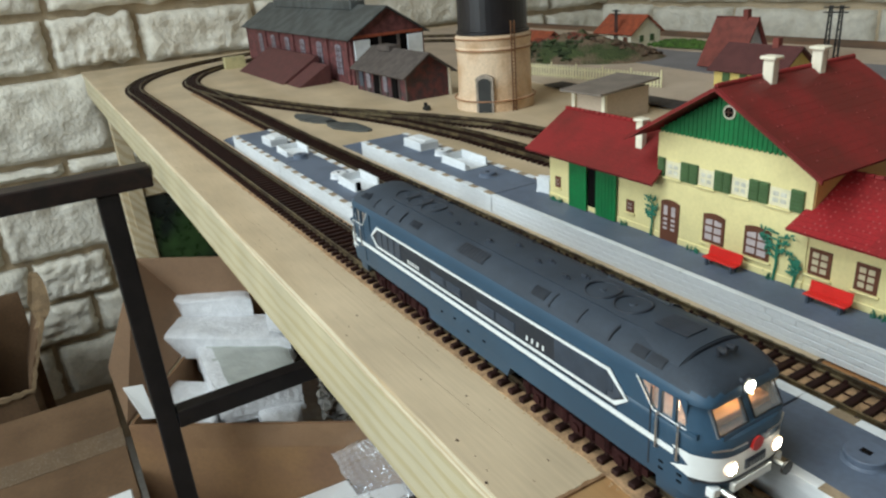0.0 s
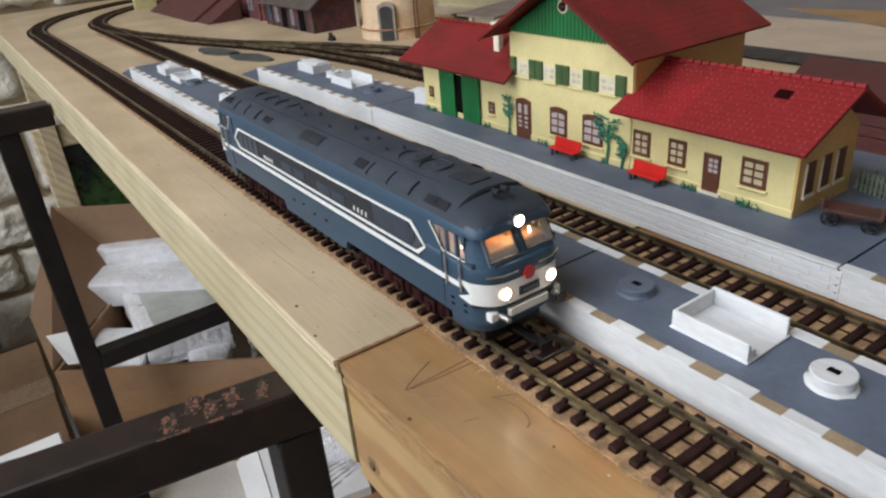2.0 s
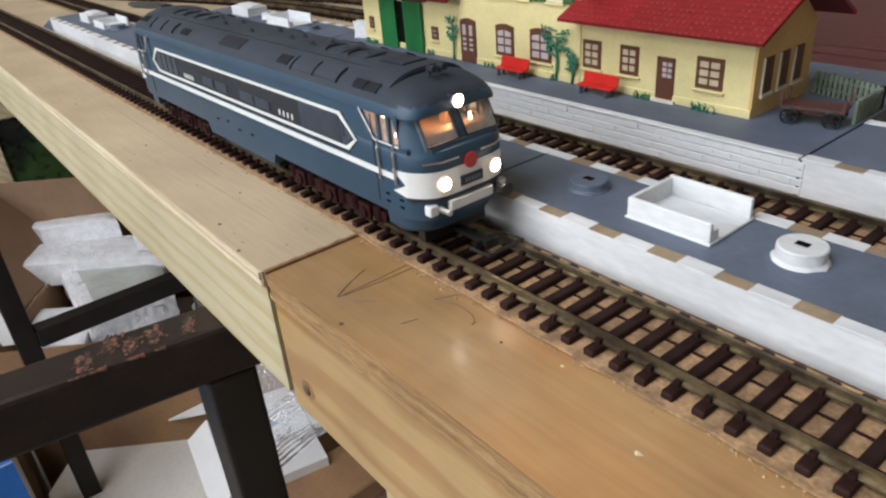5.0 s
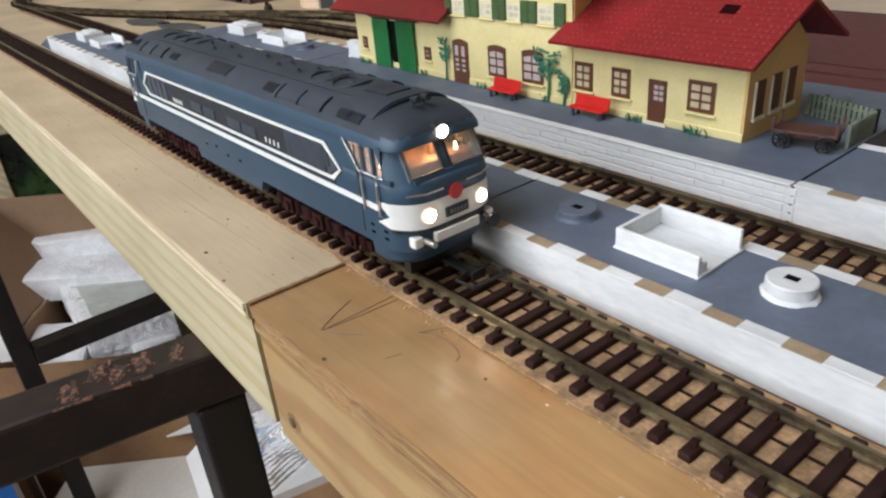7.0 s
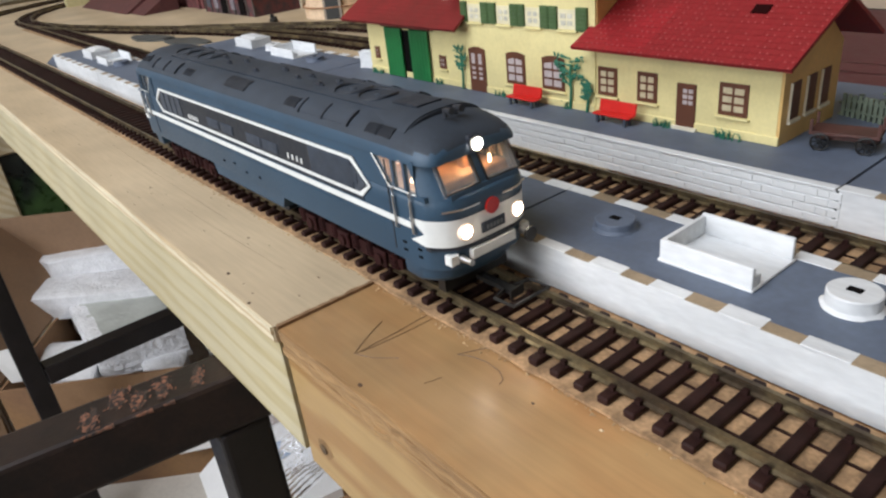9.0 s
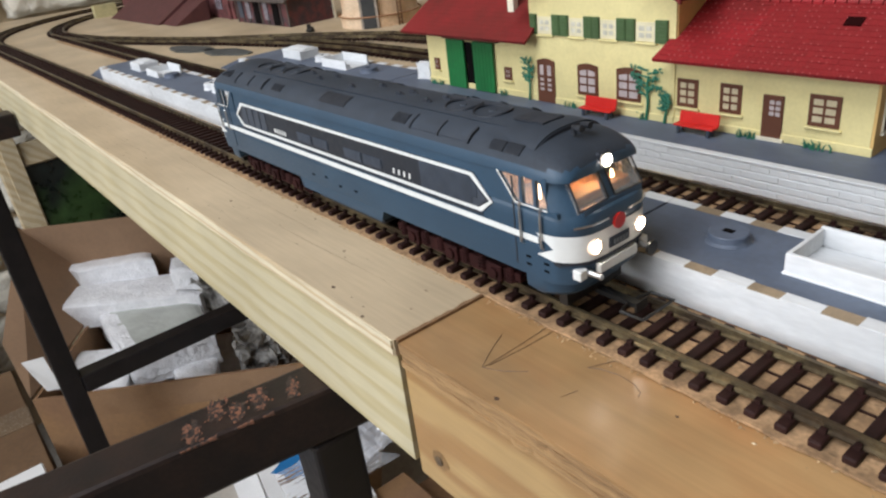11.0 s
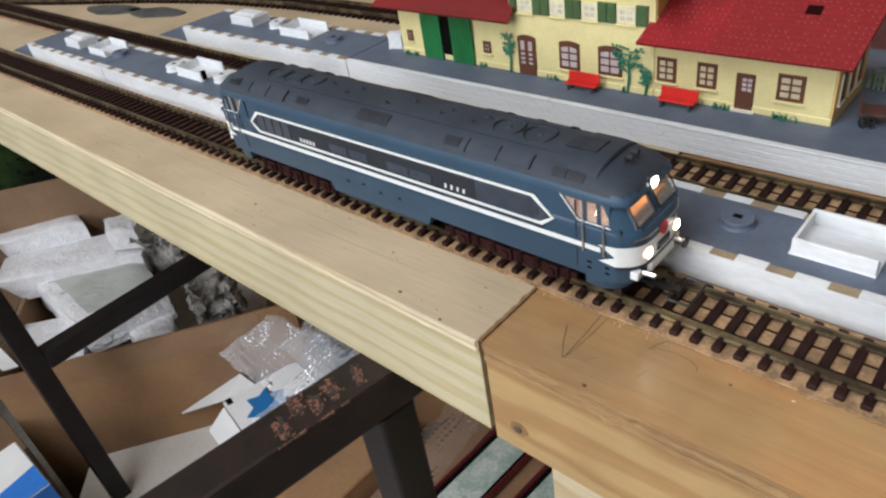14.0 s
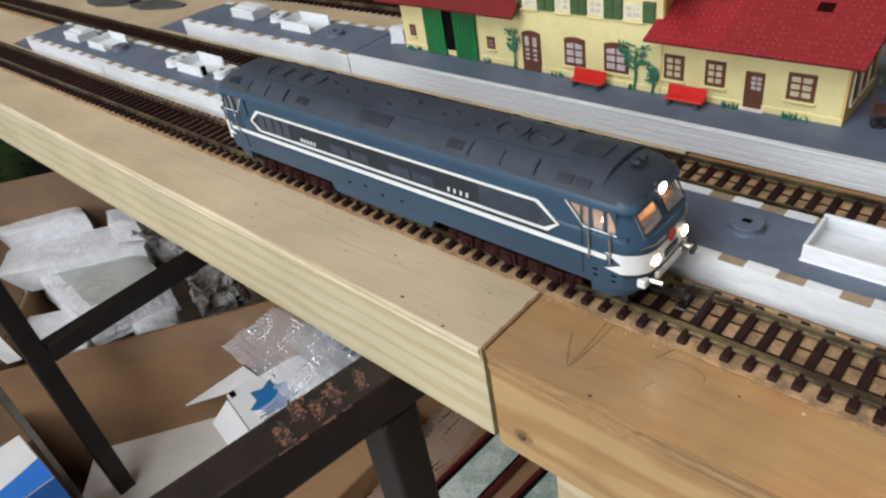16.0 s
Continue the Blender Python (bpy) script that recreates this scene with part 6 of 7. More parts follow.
put_tube(bm, [PB @ Vector(p) for p in ((-0.098, -0.150, 0.0002), (-0.0965, -0.108, 0.0002), (-0.090, -0.070, 0.0002), (-0.083, -0.042, 0.0002))], 0.0009, 5, 0.0003)
solid("swoosh", bm, M_INK, pb)

# white carton with a blue printed shape, half under bubble wrap
WC = Vector((-0.640, 0.116))
lc, LCB = carton("white_carton", WC, (0.165, -0.033), 0.118, FLOOR_Z, -0.542, "white coated carton with a blue printed shape", mat=M_WHITECARD, inner=M_GREYCARD, open_top=False)
bm = bmesh.new()
star = []
rnd = random.Random(12)
for k in range(14):
    a = k * math.tau / 14 + 0.2
    r = (0.037 if k % 2 == 0 else 0.024) * rnd.uniform(0.88, 1.12)
    star.append((0.054 + 1.05 * r * math.cos(a), 0.050 + 0.95 * r * math.sin(a)))
put_prism(bm, star, "z", -0.5377, -0.5372)
bmesh.ops.transform(bm, matrix=LCB, verts=bm.verts)
solid("blue_shape", bm, M_LOGOBLUE, lc, "blue printed shape")
box("hand_slot", -0.0006, 0.012, 0.004, 0.012, -0.5377, -0.5370, M_DARK, lc, turn=LCB)
slab("side_flap", [LCB @ Vector(p) for p in ((0.010, -0.001, -0.540), (0.166, -0.001, -0.540), (0.160, -0.028, -0.556), (0.014, -0.032, -0.560))], 0.003, M_WHITECARD, lc)
slab("corner_flap", [(-0.641, 0.122, -0.539), (-0.711, 0.079, -0.572), (-0.658, 0.163, -0.532), (-0.626, 0.165, -0.538)], 0.0025, M_WHITECARD, lc)

# pale lining sheet in front of the foam carton, on a low carton
tagged(slab("grey_board_sheet", [(-0.803, -0.040, -0.618), (-0.712, 0.108, -0.618), (-0.585, 0.080, -0.620), (-0.560, 0.010, -0.624), (-0.640, -0.100, -0.624), (-0.742, -0.092, -0.620)], 0.003, M_GREYCARD), "pale grey board flap lying in front of the foam carton", "card")
tagged(box("low_carton", -0.765, -0.55, -0.085, 0.040, FLOOR_Z, -0.6285, M_CARD, bevel=0.002), "low brown carton under the grey board", "cardboard box")
brown2 = thing("brown_carton", "plain brown carton under the table", "cardboard box")
box("body", -0.480, -0.175, -0.02, 0.40, FLOOR_Z, -0.600, M_CARD, brown2, bevel=0.002)
box("top_flap", -0.479, -0.330, -0.019, 0.399, -0.5998, -0.596, M_CARD, brown2)
box("top_flap", -0.328, -0.176, -0.019, 0.399, -0.5998, -0.596, M_CARD, brown2)

tagged(box("brown_carton", -0.4735, -0.390, 0.020, 0.255, -0.5955, -0.552, M_CARD, bevel=0.002), "flat brown carton lying beside the white carton", "cardboard box")
# bubble wrap: a crumpled clear sheet with rows of domes
def clear_film(name, haze_share):
    m = bpy.data.materials.new(name)
    m.use_nodes = True
    bn, bl = m.node_tree.nodes, m.node_tree.links
    bn.remove(bn["Principled BSDF"])
    clear, haze, gloss, m1, m2, fres = (bn.new("ShaderNode" + k) for k in ("BsdfTransparent", "BsdfDiffuse", "BsdfGlossy", "MixShader", "MixShader", "Fresnel"))
    haze.inputs["Color"].default_value = (0.90, 0.93, 0.97, 1)
    gloss.inputs["Roughness"].default_value = 0.2
    fres.inputs["IOR"].default_value = 1.28
    m1.inputs[0].default_value = haze_share
    bl.new(clear.outputs[0], m1.inputs[1])
    bl.new(haze.outputs[0], m1.inputs[2])
    bl.new(fres.outputs[0], m2.inputs[0])
    bl.new(m1.outputs[0], m2.inputs[1])
    bl.new(gloss.outputs[0], m2.inputs[2])
    bl.new(m2.outputs[0], bn["Material Output"].inputs["Surface"])
    return m


M_BUBBLE = clear_film("bubble_wrap_film", 0.24)
M_CLEARWRAP = clear_film("thin_bubble_wrap_film", 0.05)


def film(name, corners, wave, pitch, label, seed, mat=None, bubble=0.0028):
    """A crumpled sheet of domes between four corners: front left, front right, back right, back left."""
    o = [Vector(p) for p in corners]
    up = (o[1] - o[0]).cross(o[3] - o[0]).normalized()
    nx, ny = int((o[1] - o[0]).length / pitch * 4), int((o[3] - o[0]).length / pitch * 4)
    bm = bmesh.new()
    rows = []
    for i in range(nx + 1):
        row = []
        for k in range(ny + 1):
            a, b = i / nx, k / ny
            q = (o[0].lerp(o[1], a)).lerp(o[3].lerp(o[2], a), b)
            h = wave * abs(noise.noise(q * 15 + Vector((seed, 0, 0)))) + wave * 0.5 * noise.noise(q * 42 + Vector((0, seed, 0)))
            dome = bubble * max(0.0, 1 - ((i % 4 - 2) ** 2 + (k % 4 - 2) ** 2) / 4.0)
            rim = 0.012 * Vector((noise.noise(q * 30), noise.noise(q * 30 + Vector((9, 0, 0))), 0)) * (2 * max(abs(a - 0.5), abs(b - 0.5))) ** 3
            row.append(bm.verts.new(q + up * (h + dome) + rim))
        rows.append(row)
    for a, b in zip(rows, rows[1:]):
        for k in range(ny):
            bm.faces.new((a[k], b[k], b[k + 1], a[k + 1]))
    return tagged(solid(name, bm, mat or M_BUBBLE, smooth=True), label, "bubble wrap")


wrap = film("bubble_wrap", ((-0.652, 0.150, -0.472), (-0.500, 0.160, -0.533), (-0.470, 0.265, -0.490), (-0.606, 0.220, -0.427)), 0.012, 0.0085, "crumpled clear bubble wrap leaning on the foam carton", 2.0)
film("bubble_wrap", ((-0.600, 0.205, -0.480), (-0.480, 0.200, -0.510), (-0.455, 0.290, -0.470), (-0.570, 0.265, -0.445)), 0.014, 0.0085, "second fold of clear bubble wrap over the first", 9.0)
film("bubble_wrap", ((-0.565, 0.122, -0.528), (-0.458, 0.100, -0.530), (-0.452, 0.235, -0.500), (-0.555, 0.205, -0.505)), 0.006, 0.0085, "loose end of bubble wrap hanging over the white carton", 13.0, bubble=0.0010)
film("bubble_wrap", ((-0.385, 0.130, -0.588), (-0.325, 0.135, -0.588), (-0.322, 0.340, -0.570), (-0.388, 0.340, -0.566)), 0.008, 0.0085, "crumpled strip of clear bubble wrap on the brown carton", 5.0, M_CLEARWRAP, 0.0014)
for k in range(6):
    c = Vector((-0.555 + k * 0.0135, 0.232 + k * 0.001, -0.475 - k * 0.0018))
    box("print_bar", c.x, c.x + 0.008, c.y, c.y + 0.012, c.z + 0.010, c.z + 0.0103, M_GREYINK, wrap, "faint grey printed bar")

# display trays with dark red rims
M_RIM = material("dark_red_rim", (0.10, 0.012, 0.015), 0.3, vary=0.2, bump=0)
M_TRAYIN = material("pale_glazed_print", (0.52, 0.57, 0.52), 0.12, vary=0.35, scale=35, fine=200, bump=0.02, second=(0.30, 0.40, 0.34))
for i, (x, y, z, w, deep, yaw) in enumerate(((-0.266, 0.120, -0.590, 0.26, 0.066, 87), (-0.185, 0.100, -0.590, 0.26, 0.062, 86))):
    tray = thing("display_frame", "glazed pale display frame with dark red rim", "frame", group="display frames")
    T = Matrix.Translation((x, y, z)) @ Matrix.Rotation(radians(yaw), 4, "Z")
    box("insert", 0.006, w - 0.006, 0.006, deep - 0.006, -0.003, 0.0, M_TRAYIN, tray, "pale glazed sheet", turn=T)
    for a in ((0, w, 0, 0.006), (0, w, deep - 0.006, deep), (0, 0.006, 0.0061, deep - 0.0061), (w - 0.006, w, 0.0061, deep - 0.0061)):
        box("rim", *a, -0.0056, 0.006, M_RIM, tray, turn=T, bevel=0.0015)
    for a in ((0.006, w - 0.006, 0.0062, 0.0105), (0.006, w - 0.006, deep - 0.0105, deep - 0.0062)):
        box("inner_rim", *a, -0.0028, 0.003, M_DARK, tray, turn=T)

# framed picture leaning at the wall
pic = thing("framed_picture", "pale wooden picture frame with a dark green landscape", "picture")
PT = Matrix.Translation((-1.375, 0.020, -0.72)) @ Matrix.Rotation(radians(-6), 4, "Y")
box("picture_sheet", 0.002, 0.006, 0.045, 0.46, 0.05, 0.46, material("dark_green_print", (0.035, 0.07, 0.022), 0.3, vary=0.7, scale=9, fine=60, bump=0, second=(0.012, 0.016, 0.014)), pic, "dark green landscape print", turn=PT)
for a in ((0.0, 0.016, 0.0, 0.045, 0, 0.505), (0.0, 0.016, 0.455, 0.50, 0, 0.505), (0.0, 0.0158, 0.045, 0.455, 0, 0.045), (0.0, 0.0158, 0.045, 0.455, 0.46, 0.505)):
    box("frame_stile", *a, M_BATTEN, pic, bevel=0.003, turn=PT)
bx = PT @ Vector((0, 0, 0))
tagged(box("support_block", -1.45, -1.34, 0.02, 0.52, FLOOR_Z, -0.7205, M_CARD), "flat brown carton under the picture frame", "cardboard box")


# ---- model landscape behind the station ----
M_REDBRICK = material("old_red_brick_card", (0.155, 0.048, 0.048), 0.75, vary=0.45, scale=120, fine=900, bump=0.3, depth=0.0005)
M_SLATE = material("grey_slate_card", (0.085, 0.092, 0.090), 0.6, vary=0.45, scale=45, fine=700, bump=0.3, depth=0.0005)
M_BROWNROOF = material("brown_card_roof", (0.10, 0.03, 0.028), 0.7, vary=0.2, scale=90, fine=600, bump=0.2, depth=0.0004)
M_SHEDROOF = material("weathered_shed_roof", (0.10, 0.08, 0.07), 0.75, vary=0.35, scale=90, fine=600, bump=0.3, depth=0.0005)
M_SHEDWALL = material("dark_red_timber", (0.12, 0.035, 0.035), 0.7, vary=0.5, scale=110, fine=700, bump=0.2, depth=0.0004, second=(0.05, 0.03, 0.035))
M_PALEWIN = material("pale_blue_window", (0.27, 0.25, 0.29), 0.4, vary=0.45, scale=200, bump=0)
M_TOWER = material("cream_rendered_tower", (0.70, 0.53, 0.36), 0.6, vary=0.2, scale=34, fine=400, bump=0.2, depth=0.0008, second=(0.50, 0.29, 0.14), spread=(0.45, 0.75))
M_TOWERBAND = material("orange_brown_band", (0.36, 0.17, 0.075), 0.6, vary=0.3, scale=90, bump=0.2)
M_TANK = material("black_tank", (0.012, 0.010, 0.012), 0.4, vary=0.3, scale=40, bump=0.1)
M_ORANGEROOF = material("orange_red_roof", (0.32, 0.07, 0.03), 0.6, vary=0.3, scale=120, bump=0.2, depth=0.0004)
M_FENCE = material("yellowed_cream_plastic", (0.74, 0.69, 0.42), 0.5, vary=0.1, scale=90, bump=0.1, depth=0.0003)
M_OLDROOF = material("dark_brick_roof", (0.20, 0.045, 0.032), 0.65, vary=0.3, scale=120, bump=0.2, depth=0.0004)
M_ROAD = material("grey_painted_road", (0.20, 0.19, 0.20), 0.75, vary=0.15, scale=20, fine=300, bump=0.15)
M_BROWNGROUND = material("brown_painted_ground", (0.20, 0.105, 0.055), 0.8, vary=0.3, scale=18, fine=200, bump=0.3, second=(0.11, 0.065, 0.04))
M_GRASS = material("green_scatter", (0.10, 0.20, 0.03), 0.9, vary=0.5, scale=90, fine=900, bump=0.8, depth=0.002)
M_BEIGE = material("beige_ground", (0.52, 0.42, 0.32), 0.8, vary=0.12, scale=20, fine=300, bump=0.2)
M_MAROON = material("maroon_sheet", (0.098, 0.018, 0.022), 0.6, vary=0.15, scale=14, fine=250, bump=0.1)
M_CARDWALL = material("faded_yellow_card", (0.52, 0.46, 0.24), 0.7, vary=0.2, scale=60, bump=0.1)
M_YELLOW = material("yellow_card", (0.66, 0.52, 0.16), 0.6, vary=0.1, scale=60, bump=0.1)
M_BALLAST = material("dark_ballast", (0.06, 0.05, 0.045), 0.9, vary=0.5, scale=120, fine=900, bump=0.6, depth=0.001)


def ground_patch(name, pts, z, mat, label):
    bm = bmesh.new()
    put_prism(bm, pts, "z", z - 0.0007, z)
    return tagged(solid(name, bm, mat), label, "ground", kind="structure")


ground_patch("ground_beige", [(-1.40, 0.47), (1.2, 0.47), (1.2, 0.90), (-1.40, 0.90)], 0.0008, M_BEIGE, "pale beige painted ground")
ground_patch("ground_brown", [(-1.44, 0.902), (1.2, 0.902), (1.2, 0.972), (-1.44, 0.972)], 0.0009, M_BROWNGROUND, "brown painted ground along the wall")
ground_patch("road", [(-1.0, 0.70), (-0.30, 0.615), (0.6, 0.63), (0.6, 0.80), (-0.26, 0.79), (-0.62, 0.765), (-1.0, 0.80)], 0.0016, M_ROAD, "grey painted model road")
ground_patch("ground_tan", [(-0.24, 0.66), (-0.10, 0.60), (0.12, 0.60), (0.0, 0.72)], 0.0022, material("tan_ground", (0.36, 0.22, 0.10), 0.8, vary=0.2, scale=25, bump=0.2), "tan sandy yard beside the road")
ground_patch("ground_maroon", [(-0.03, 0.268), (0.75, 0.268), (0.75, 0.455), (-0.10, 0.455)], 0.0058, M_MAROON, "flat maroon sheet behind the station")
ground_patch("ground_slate", [(0.0548, 0.2325), (0.30, 0.2325), (0.30, 0.266), (0.0, 0.266), (0.0, 0.2325)], 0.0105, M_GREY, "slate blue painted yard behind the station")
ground_patch("lawn", [(-0.74, 0.86), (-0.68, 0.78), (-0.52, 0.80), (-0.50, 0.87)], 0.0030, M_GRASS, "green scatter lawn beside the cream house")
ground_patch("ballast_strip", [(-0.56, 0.455), (0.3, 0.43), (0.3, 0.468), (-0.56, 0.485)], 0.0030, M_BALLAST, "dark ballast strip of a rear track")
# two grey offcuts lying on the board
for i, (x, y, a) in enumerate(((-0.615, 0.176, 12), (-0.545, 0.186, 8))):
    rnd = random.Random(i)
    n = 11
    pts = []
    for k in range(n):
        t = k * math.tau / n
        px, py = 0.042 * math.cos(t) * rnd.uniform(0.85, 1.1), 0.013 * math.sin(t) * rnd.uniform(0.7, 1.15)
        pts.append((x + px * math.cos(radians(a)) - py * math.sin(radians(a)), y + px * math.sin(radians(a)) + py * math.cos(radians(a))))
    tagged(prism("grey_offcut", pts, "z", 0, 0.0016, M_SLATE), "thin slate grey offcut lying on the board", "offcut", group="grey offcuts")


def gable_house(name, x0, x1, y0, y1, eave, ridge, along_axis, wall, roof, label, over=0.006, end_wall=None):
    """A plain gabled model house: walls, two roof slopes, overhang."""
    h = thing(name, label, "model house", group="model houses")
    if along_axis == "x":
        ym = (y0 + y1) / 2
        prism("wall", [(y0, 0), (y1, 0), (y1, eave), (ym, ridge - 0.002), (y0, eave)], "x", x0, x1, wall, h)
        for s, ye in ((1, y0 - over), (-1, y1 + over)):
            k = (ridge - eave) / ((y1 - y0) / 2)
            ze = eave - k * over
            q = [(x0 - over, ye, ze), (x1 + over, ye, ze), (x1 + over, ym, ridge), (x0 - over, ym, ridge)]
            slab("roof", q if s > 0 else q[::-1], 0.0018, roof, h)
    else:
        xm = (x0 + x1) / 2
        prism("wall", [(x0, 0), (x1, 0), (x1, eave), (xm, ridge - 0.002), (x0, eave)], "y", y0, y1, wall, h)
        for s, xe in ((1, x1 + over), (-1, x0 - over)):
            k = (ridge - eave) / ((x1 - x0) / 2)
            ze = eave - k * over
            q = [(xe, y0 - over, ze), (xe, y1 + over, ze), (xm, y1 + over, ridge), (xm, y0 - over, ridge)]
            slab("roof", q if s > 0 else q[::-1], 0.0018, roof, h)
    return h


# engine shed with arched windows and a wide gate
FX0, FX1, FY0, FY1 = -1.290, -0.790, 0.305, 0.420
fac = gable_house("engine_shed", FX0, FX1, FY0, FY1, 0.0665, 0.1020, "x", M_REDBRICK, M_SLATE, "old red brick engine shed with grey slate roof", 0.007)
for i in range(6):
    x = FX1 - 0.045 - i * 0.073
    w = prism("window", arch_outline(x - 0.010, x + 0.010, 0.012, 0.054, 0.006), "y", FY0 - 0.0014, FY0 - 0.0004, M_PALEWIN, fac, "tall pale arched window")
    for k in range(1, 5):
        box("glazing_bar", x - 0.0095, x + 0.0095, FY0 - 0.0019, FY0 - 0.0014, 0.012 + k * 0.0082, 0.0128 + k * 0.0082, M_SHEDWALL, w)
    for q in (-0.0033, 0.0033):
        box("glazing_bar", x + q - 0.0004, x + q + 0.0004, FY0 - 0.0019, FY0 - 0.0014, 0.0125, 0.051, M_SHEDWALL, w)
    box("pilaster", x + 0.030, x + 0.037, FY0 - 0.003, FY0, 0, 0.064, M_REDBRICK, fac)
box("gate_opening", FX1 - 0.0003, FX1 + 0.0008, FY0 + 0.022, FY1 - 0.022, 0, 0.062, M_DARK, fac, "dark gate opening")
for y in (FY0 + 0.004, FY1 - 0.028):
    box("gate_leaf", FX1 + 0.0009, FX1 + 0.004, y, y + 0.024, 0.002, 0.060, M_WHITE, fac, "white gate leaf folded open", bevel=0.0004)
for y in (0.347, 0.376):
    box("gate_post", FX1 + 0.0009, FX1 + 0.003, y, y + 0.004, 0, 0.062, M_SHEDROOF, fac)
box("gable_band", FX1 + 0.0002, FX1 + 0.0022, FY0 + 0.002, FY1 - 0.002, 0.0625, 0.0660, M_ORANGEROOF, fac)
box("ridge_vent", FX0 + 0.05, FX1 - 0.09, 0.350, 0.375, 0.094, 0.1080, M_SLATE, fac, bevel=0.002)
for x0, x1, d, h in ((-1.130, -0.900, 0.062, 0.034), (-0.915, -0.845, 0.050, 0.026)):
    a = thing("lean_to_roof", "dark maroon sloping card roof standing before the shed", "model roof", group="sloping card roofs")
    y = 0.298 - (0.0 if x0 < -1 else 0.006)
    prism("slope", [(y - d, 0.0), (y, 0.0), (y, h), (y - 0.004, h)], "x", x0, x1, M_BROWNROOF, a)

# timber shed
sh = gable_house("timber_shed", -0.757, -0.618, 0.296, 0.356, 0.034, 0.0545, "x", M_SHEDWALL, M_SHEDROOF, "dark red timber shed with weathered grey roof", 0.008)
for x0, x1, z0, z1, m in ((-0.750, -0.738, 0.006, 0.028, M_LGRILL), (-0.727, -0.716, 0.006, 0.026, M_PALEWIN), (-0.706, -0.690, 0.001, 0.030, M_DARK), (-0.678, -0.668, 0.006, 0.028, M_PALEWIN), (-0.655, -0.640, 0.001, 0.026, M_DARK)):
    box("opening", x0, x1, 0.2945, 0.2962, z0, z1, m, sh)
for k in range(9):
    x = -0.757 + k * 0.0174
    box("timber_post", x - 0.001, x + 0.001, 0.2946, 0.296, 0, 0.034, M_SHEDROOF, sh)
box("timber_post", -0.6175, -0.616, 0.354, 0.357, 0, 0.034, M_CREAM, sh)
box("ridge_box", -0.735, -0.700, 0.318, 0.334, 0.050, 0.0575, M_SHEDROOF, sh, bevel=0.001)

# water tower
tw = thing("water_tower", "cream round water tower with black tank and ladder", "model tower")
TX, TY = -0.519, 0.355
bm = bmesh.new()
prof = [(0.0430, 0), (0.0430, 0.011), (0.0412, 0.0125), (0.0405, 0.017), (0.0398, 0.060), (0.0408, 0.062), (0.0408, 0.0645), (0.0400, 0.066), (0.0412, 0.072), (0.0412, 0.0765), (0.0380, 0.0785)]
put_loft(bm, [[Vector((TX + r * math.cos(k * math.tau / 48), TY + r * math.sin(k * math.tau / 48), z)) for k in range(48)] for r, z in prof])
drum = solid("masonry_drum", bm, M_TOWER, tw, "cream rendered masonry drum")
bm = bmesh.new()
prof = [(0.0395, 0.0786), (0.0395, 0.0815), (0.0375, 0.0825), (0.0370, 0.125), (0.0380, 0.127), (0.002, 0.140)]
put_loft(bm, [[Vector((TX + r * math.cos(k * math.tau / 40), TY + r * math.sin(k * math.tau / 40), z)) for k in range(40)] for r, z in prof])
solid("tank", bm, M_TANK, tw, "black iron tank", smooth=False)


def on_drum(deg, r):
    return Vector((TX + r * math.cos(radians(deg)), TY + r * math.sin(radians(deg)), 0))


DOOR = -49
T = Matrix.Translation((TX, TY, 0)) @ Matrix.Rotation(radians(DOOR), 4, "Z")
bm = bmesh.new()
put_prism(bm, arch_outline(-0.0095, 0.0095, 0.0, 0.040, 0.008), "x", 0.0395, 0.0440)
bmesh.ops.transform(bm, matrix=T, verts=bm.verts)
dr = solid("door_surround", bm, material("grey_stone_arch", (0.36, 0.30, 0.24), 0.8, vary=0.3, scale=150, bump=0.3), tw, "grey stone arch")
bm = bmesh.new()
put_prism(bm, arch_outline(-0.0070, 0.0070, 0.0, 0.036, 0.006), "x", 0.0438, 0.0443)
bmesh.ops.transform(bm, matrix=T, verts=bm.verts)
solid("tower_door", bm, material("dark_green_door", (0.030, 0.030, 0.027), 0.6, vary=0.3), dr, "dark green door")
LADDER = -7
M_LADDER = material("rusty_ladder", (0.17, 0.075, 0.028), 0.7, vary=0.3, scale=200, bump=0.1)
for o in (-2.6, 2.6):
    p = on_drum(LADDER + o, 0.0445)
    bm = bmesh.new()
    put_tube(bm, [p, p + Vector((0, 0, 0.092))], 0.0008, 5)
    solid("ladder_rail", bm, M_LADDER, tw)
for k in range(24):
    a, b = on_drum(LADDER - 2.6, 0.0445), on_drum(LADDER + 2.6, 0.0445)
    bm = bmesh.new()
    z = Vector((0, 0, 0.003 + k * 0.0037))
    put_tube(bm, [a + z, b + z], 0.0005, 5)
    solid("ladder_rung", bm, M_LADDER, tw)

# flat roofed halt building behind the goods shed
hb = thing("halt_building", "small beige building with flat grey roof", "model house")
HT = Matrix.Translation((-0.384, 0.396, 0)) @ Matrix.Rotation(radians(4), 4, "Z")
box("wall", -0.018, 0.025, -0.028, 0.030, 0, 0.0275, M_BEIGE, hb, turn=HT)
for x in (-0.018, 0.021):
    box("corner_post", x, x + 0.004, -0.0315, -0.0275, 0, 0.0275, M_CREAM, hb, turn=HT)
bm = bmesh.new()
put_prism(bm, [(-0.042, 0.0277), (0.040, 0.0320), (0.040, 0.0340), (-0.042, 0.0297)], "x", -0.024, 0.030)
bmesh.ops.transform(bm, matrix=HT, verts=bm.verts)
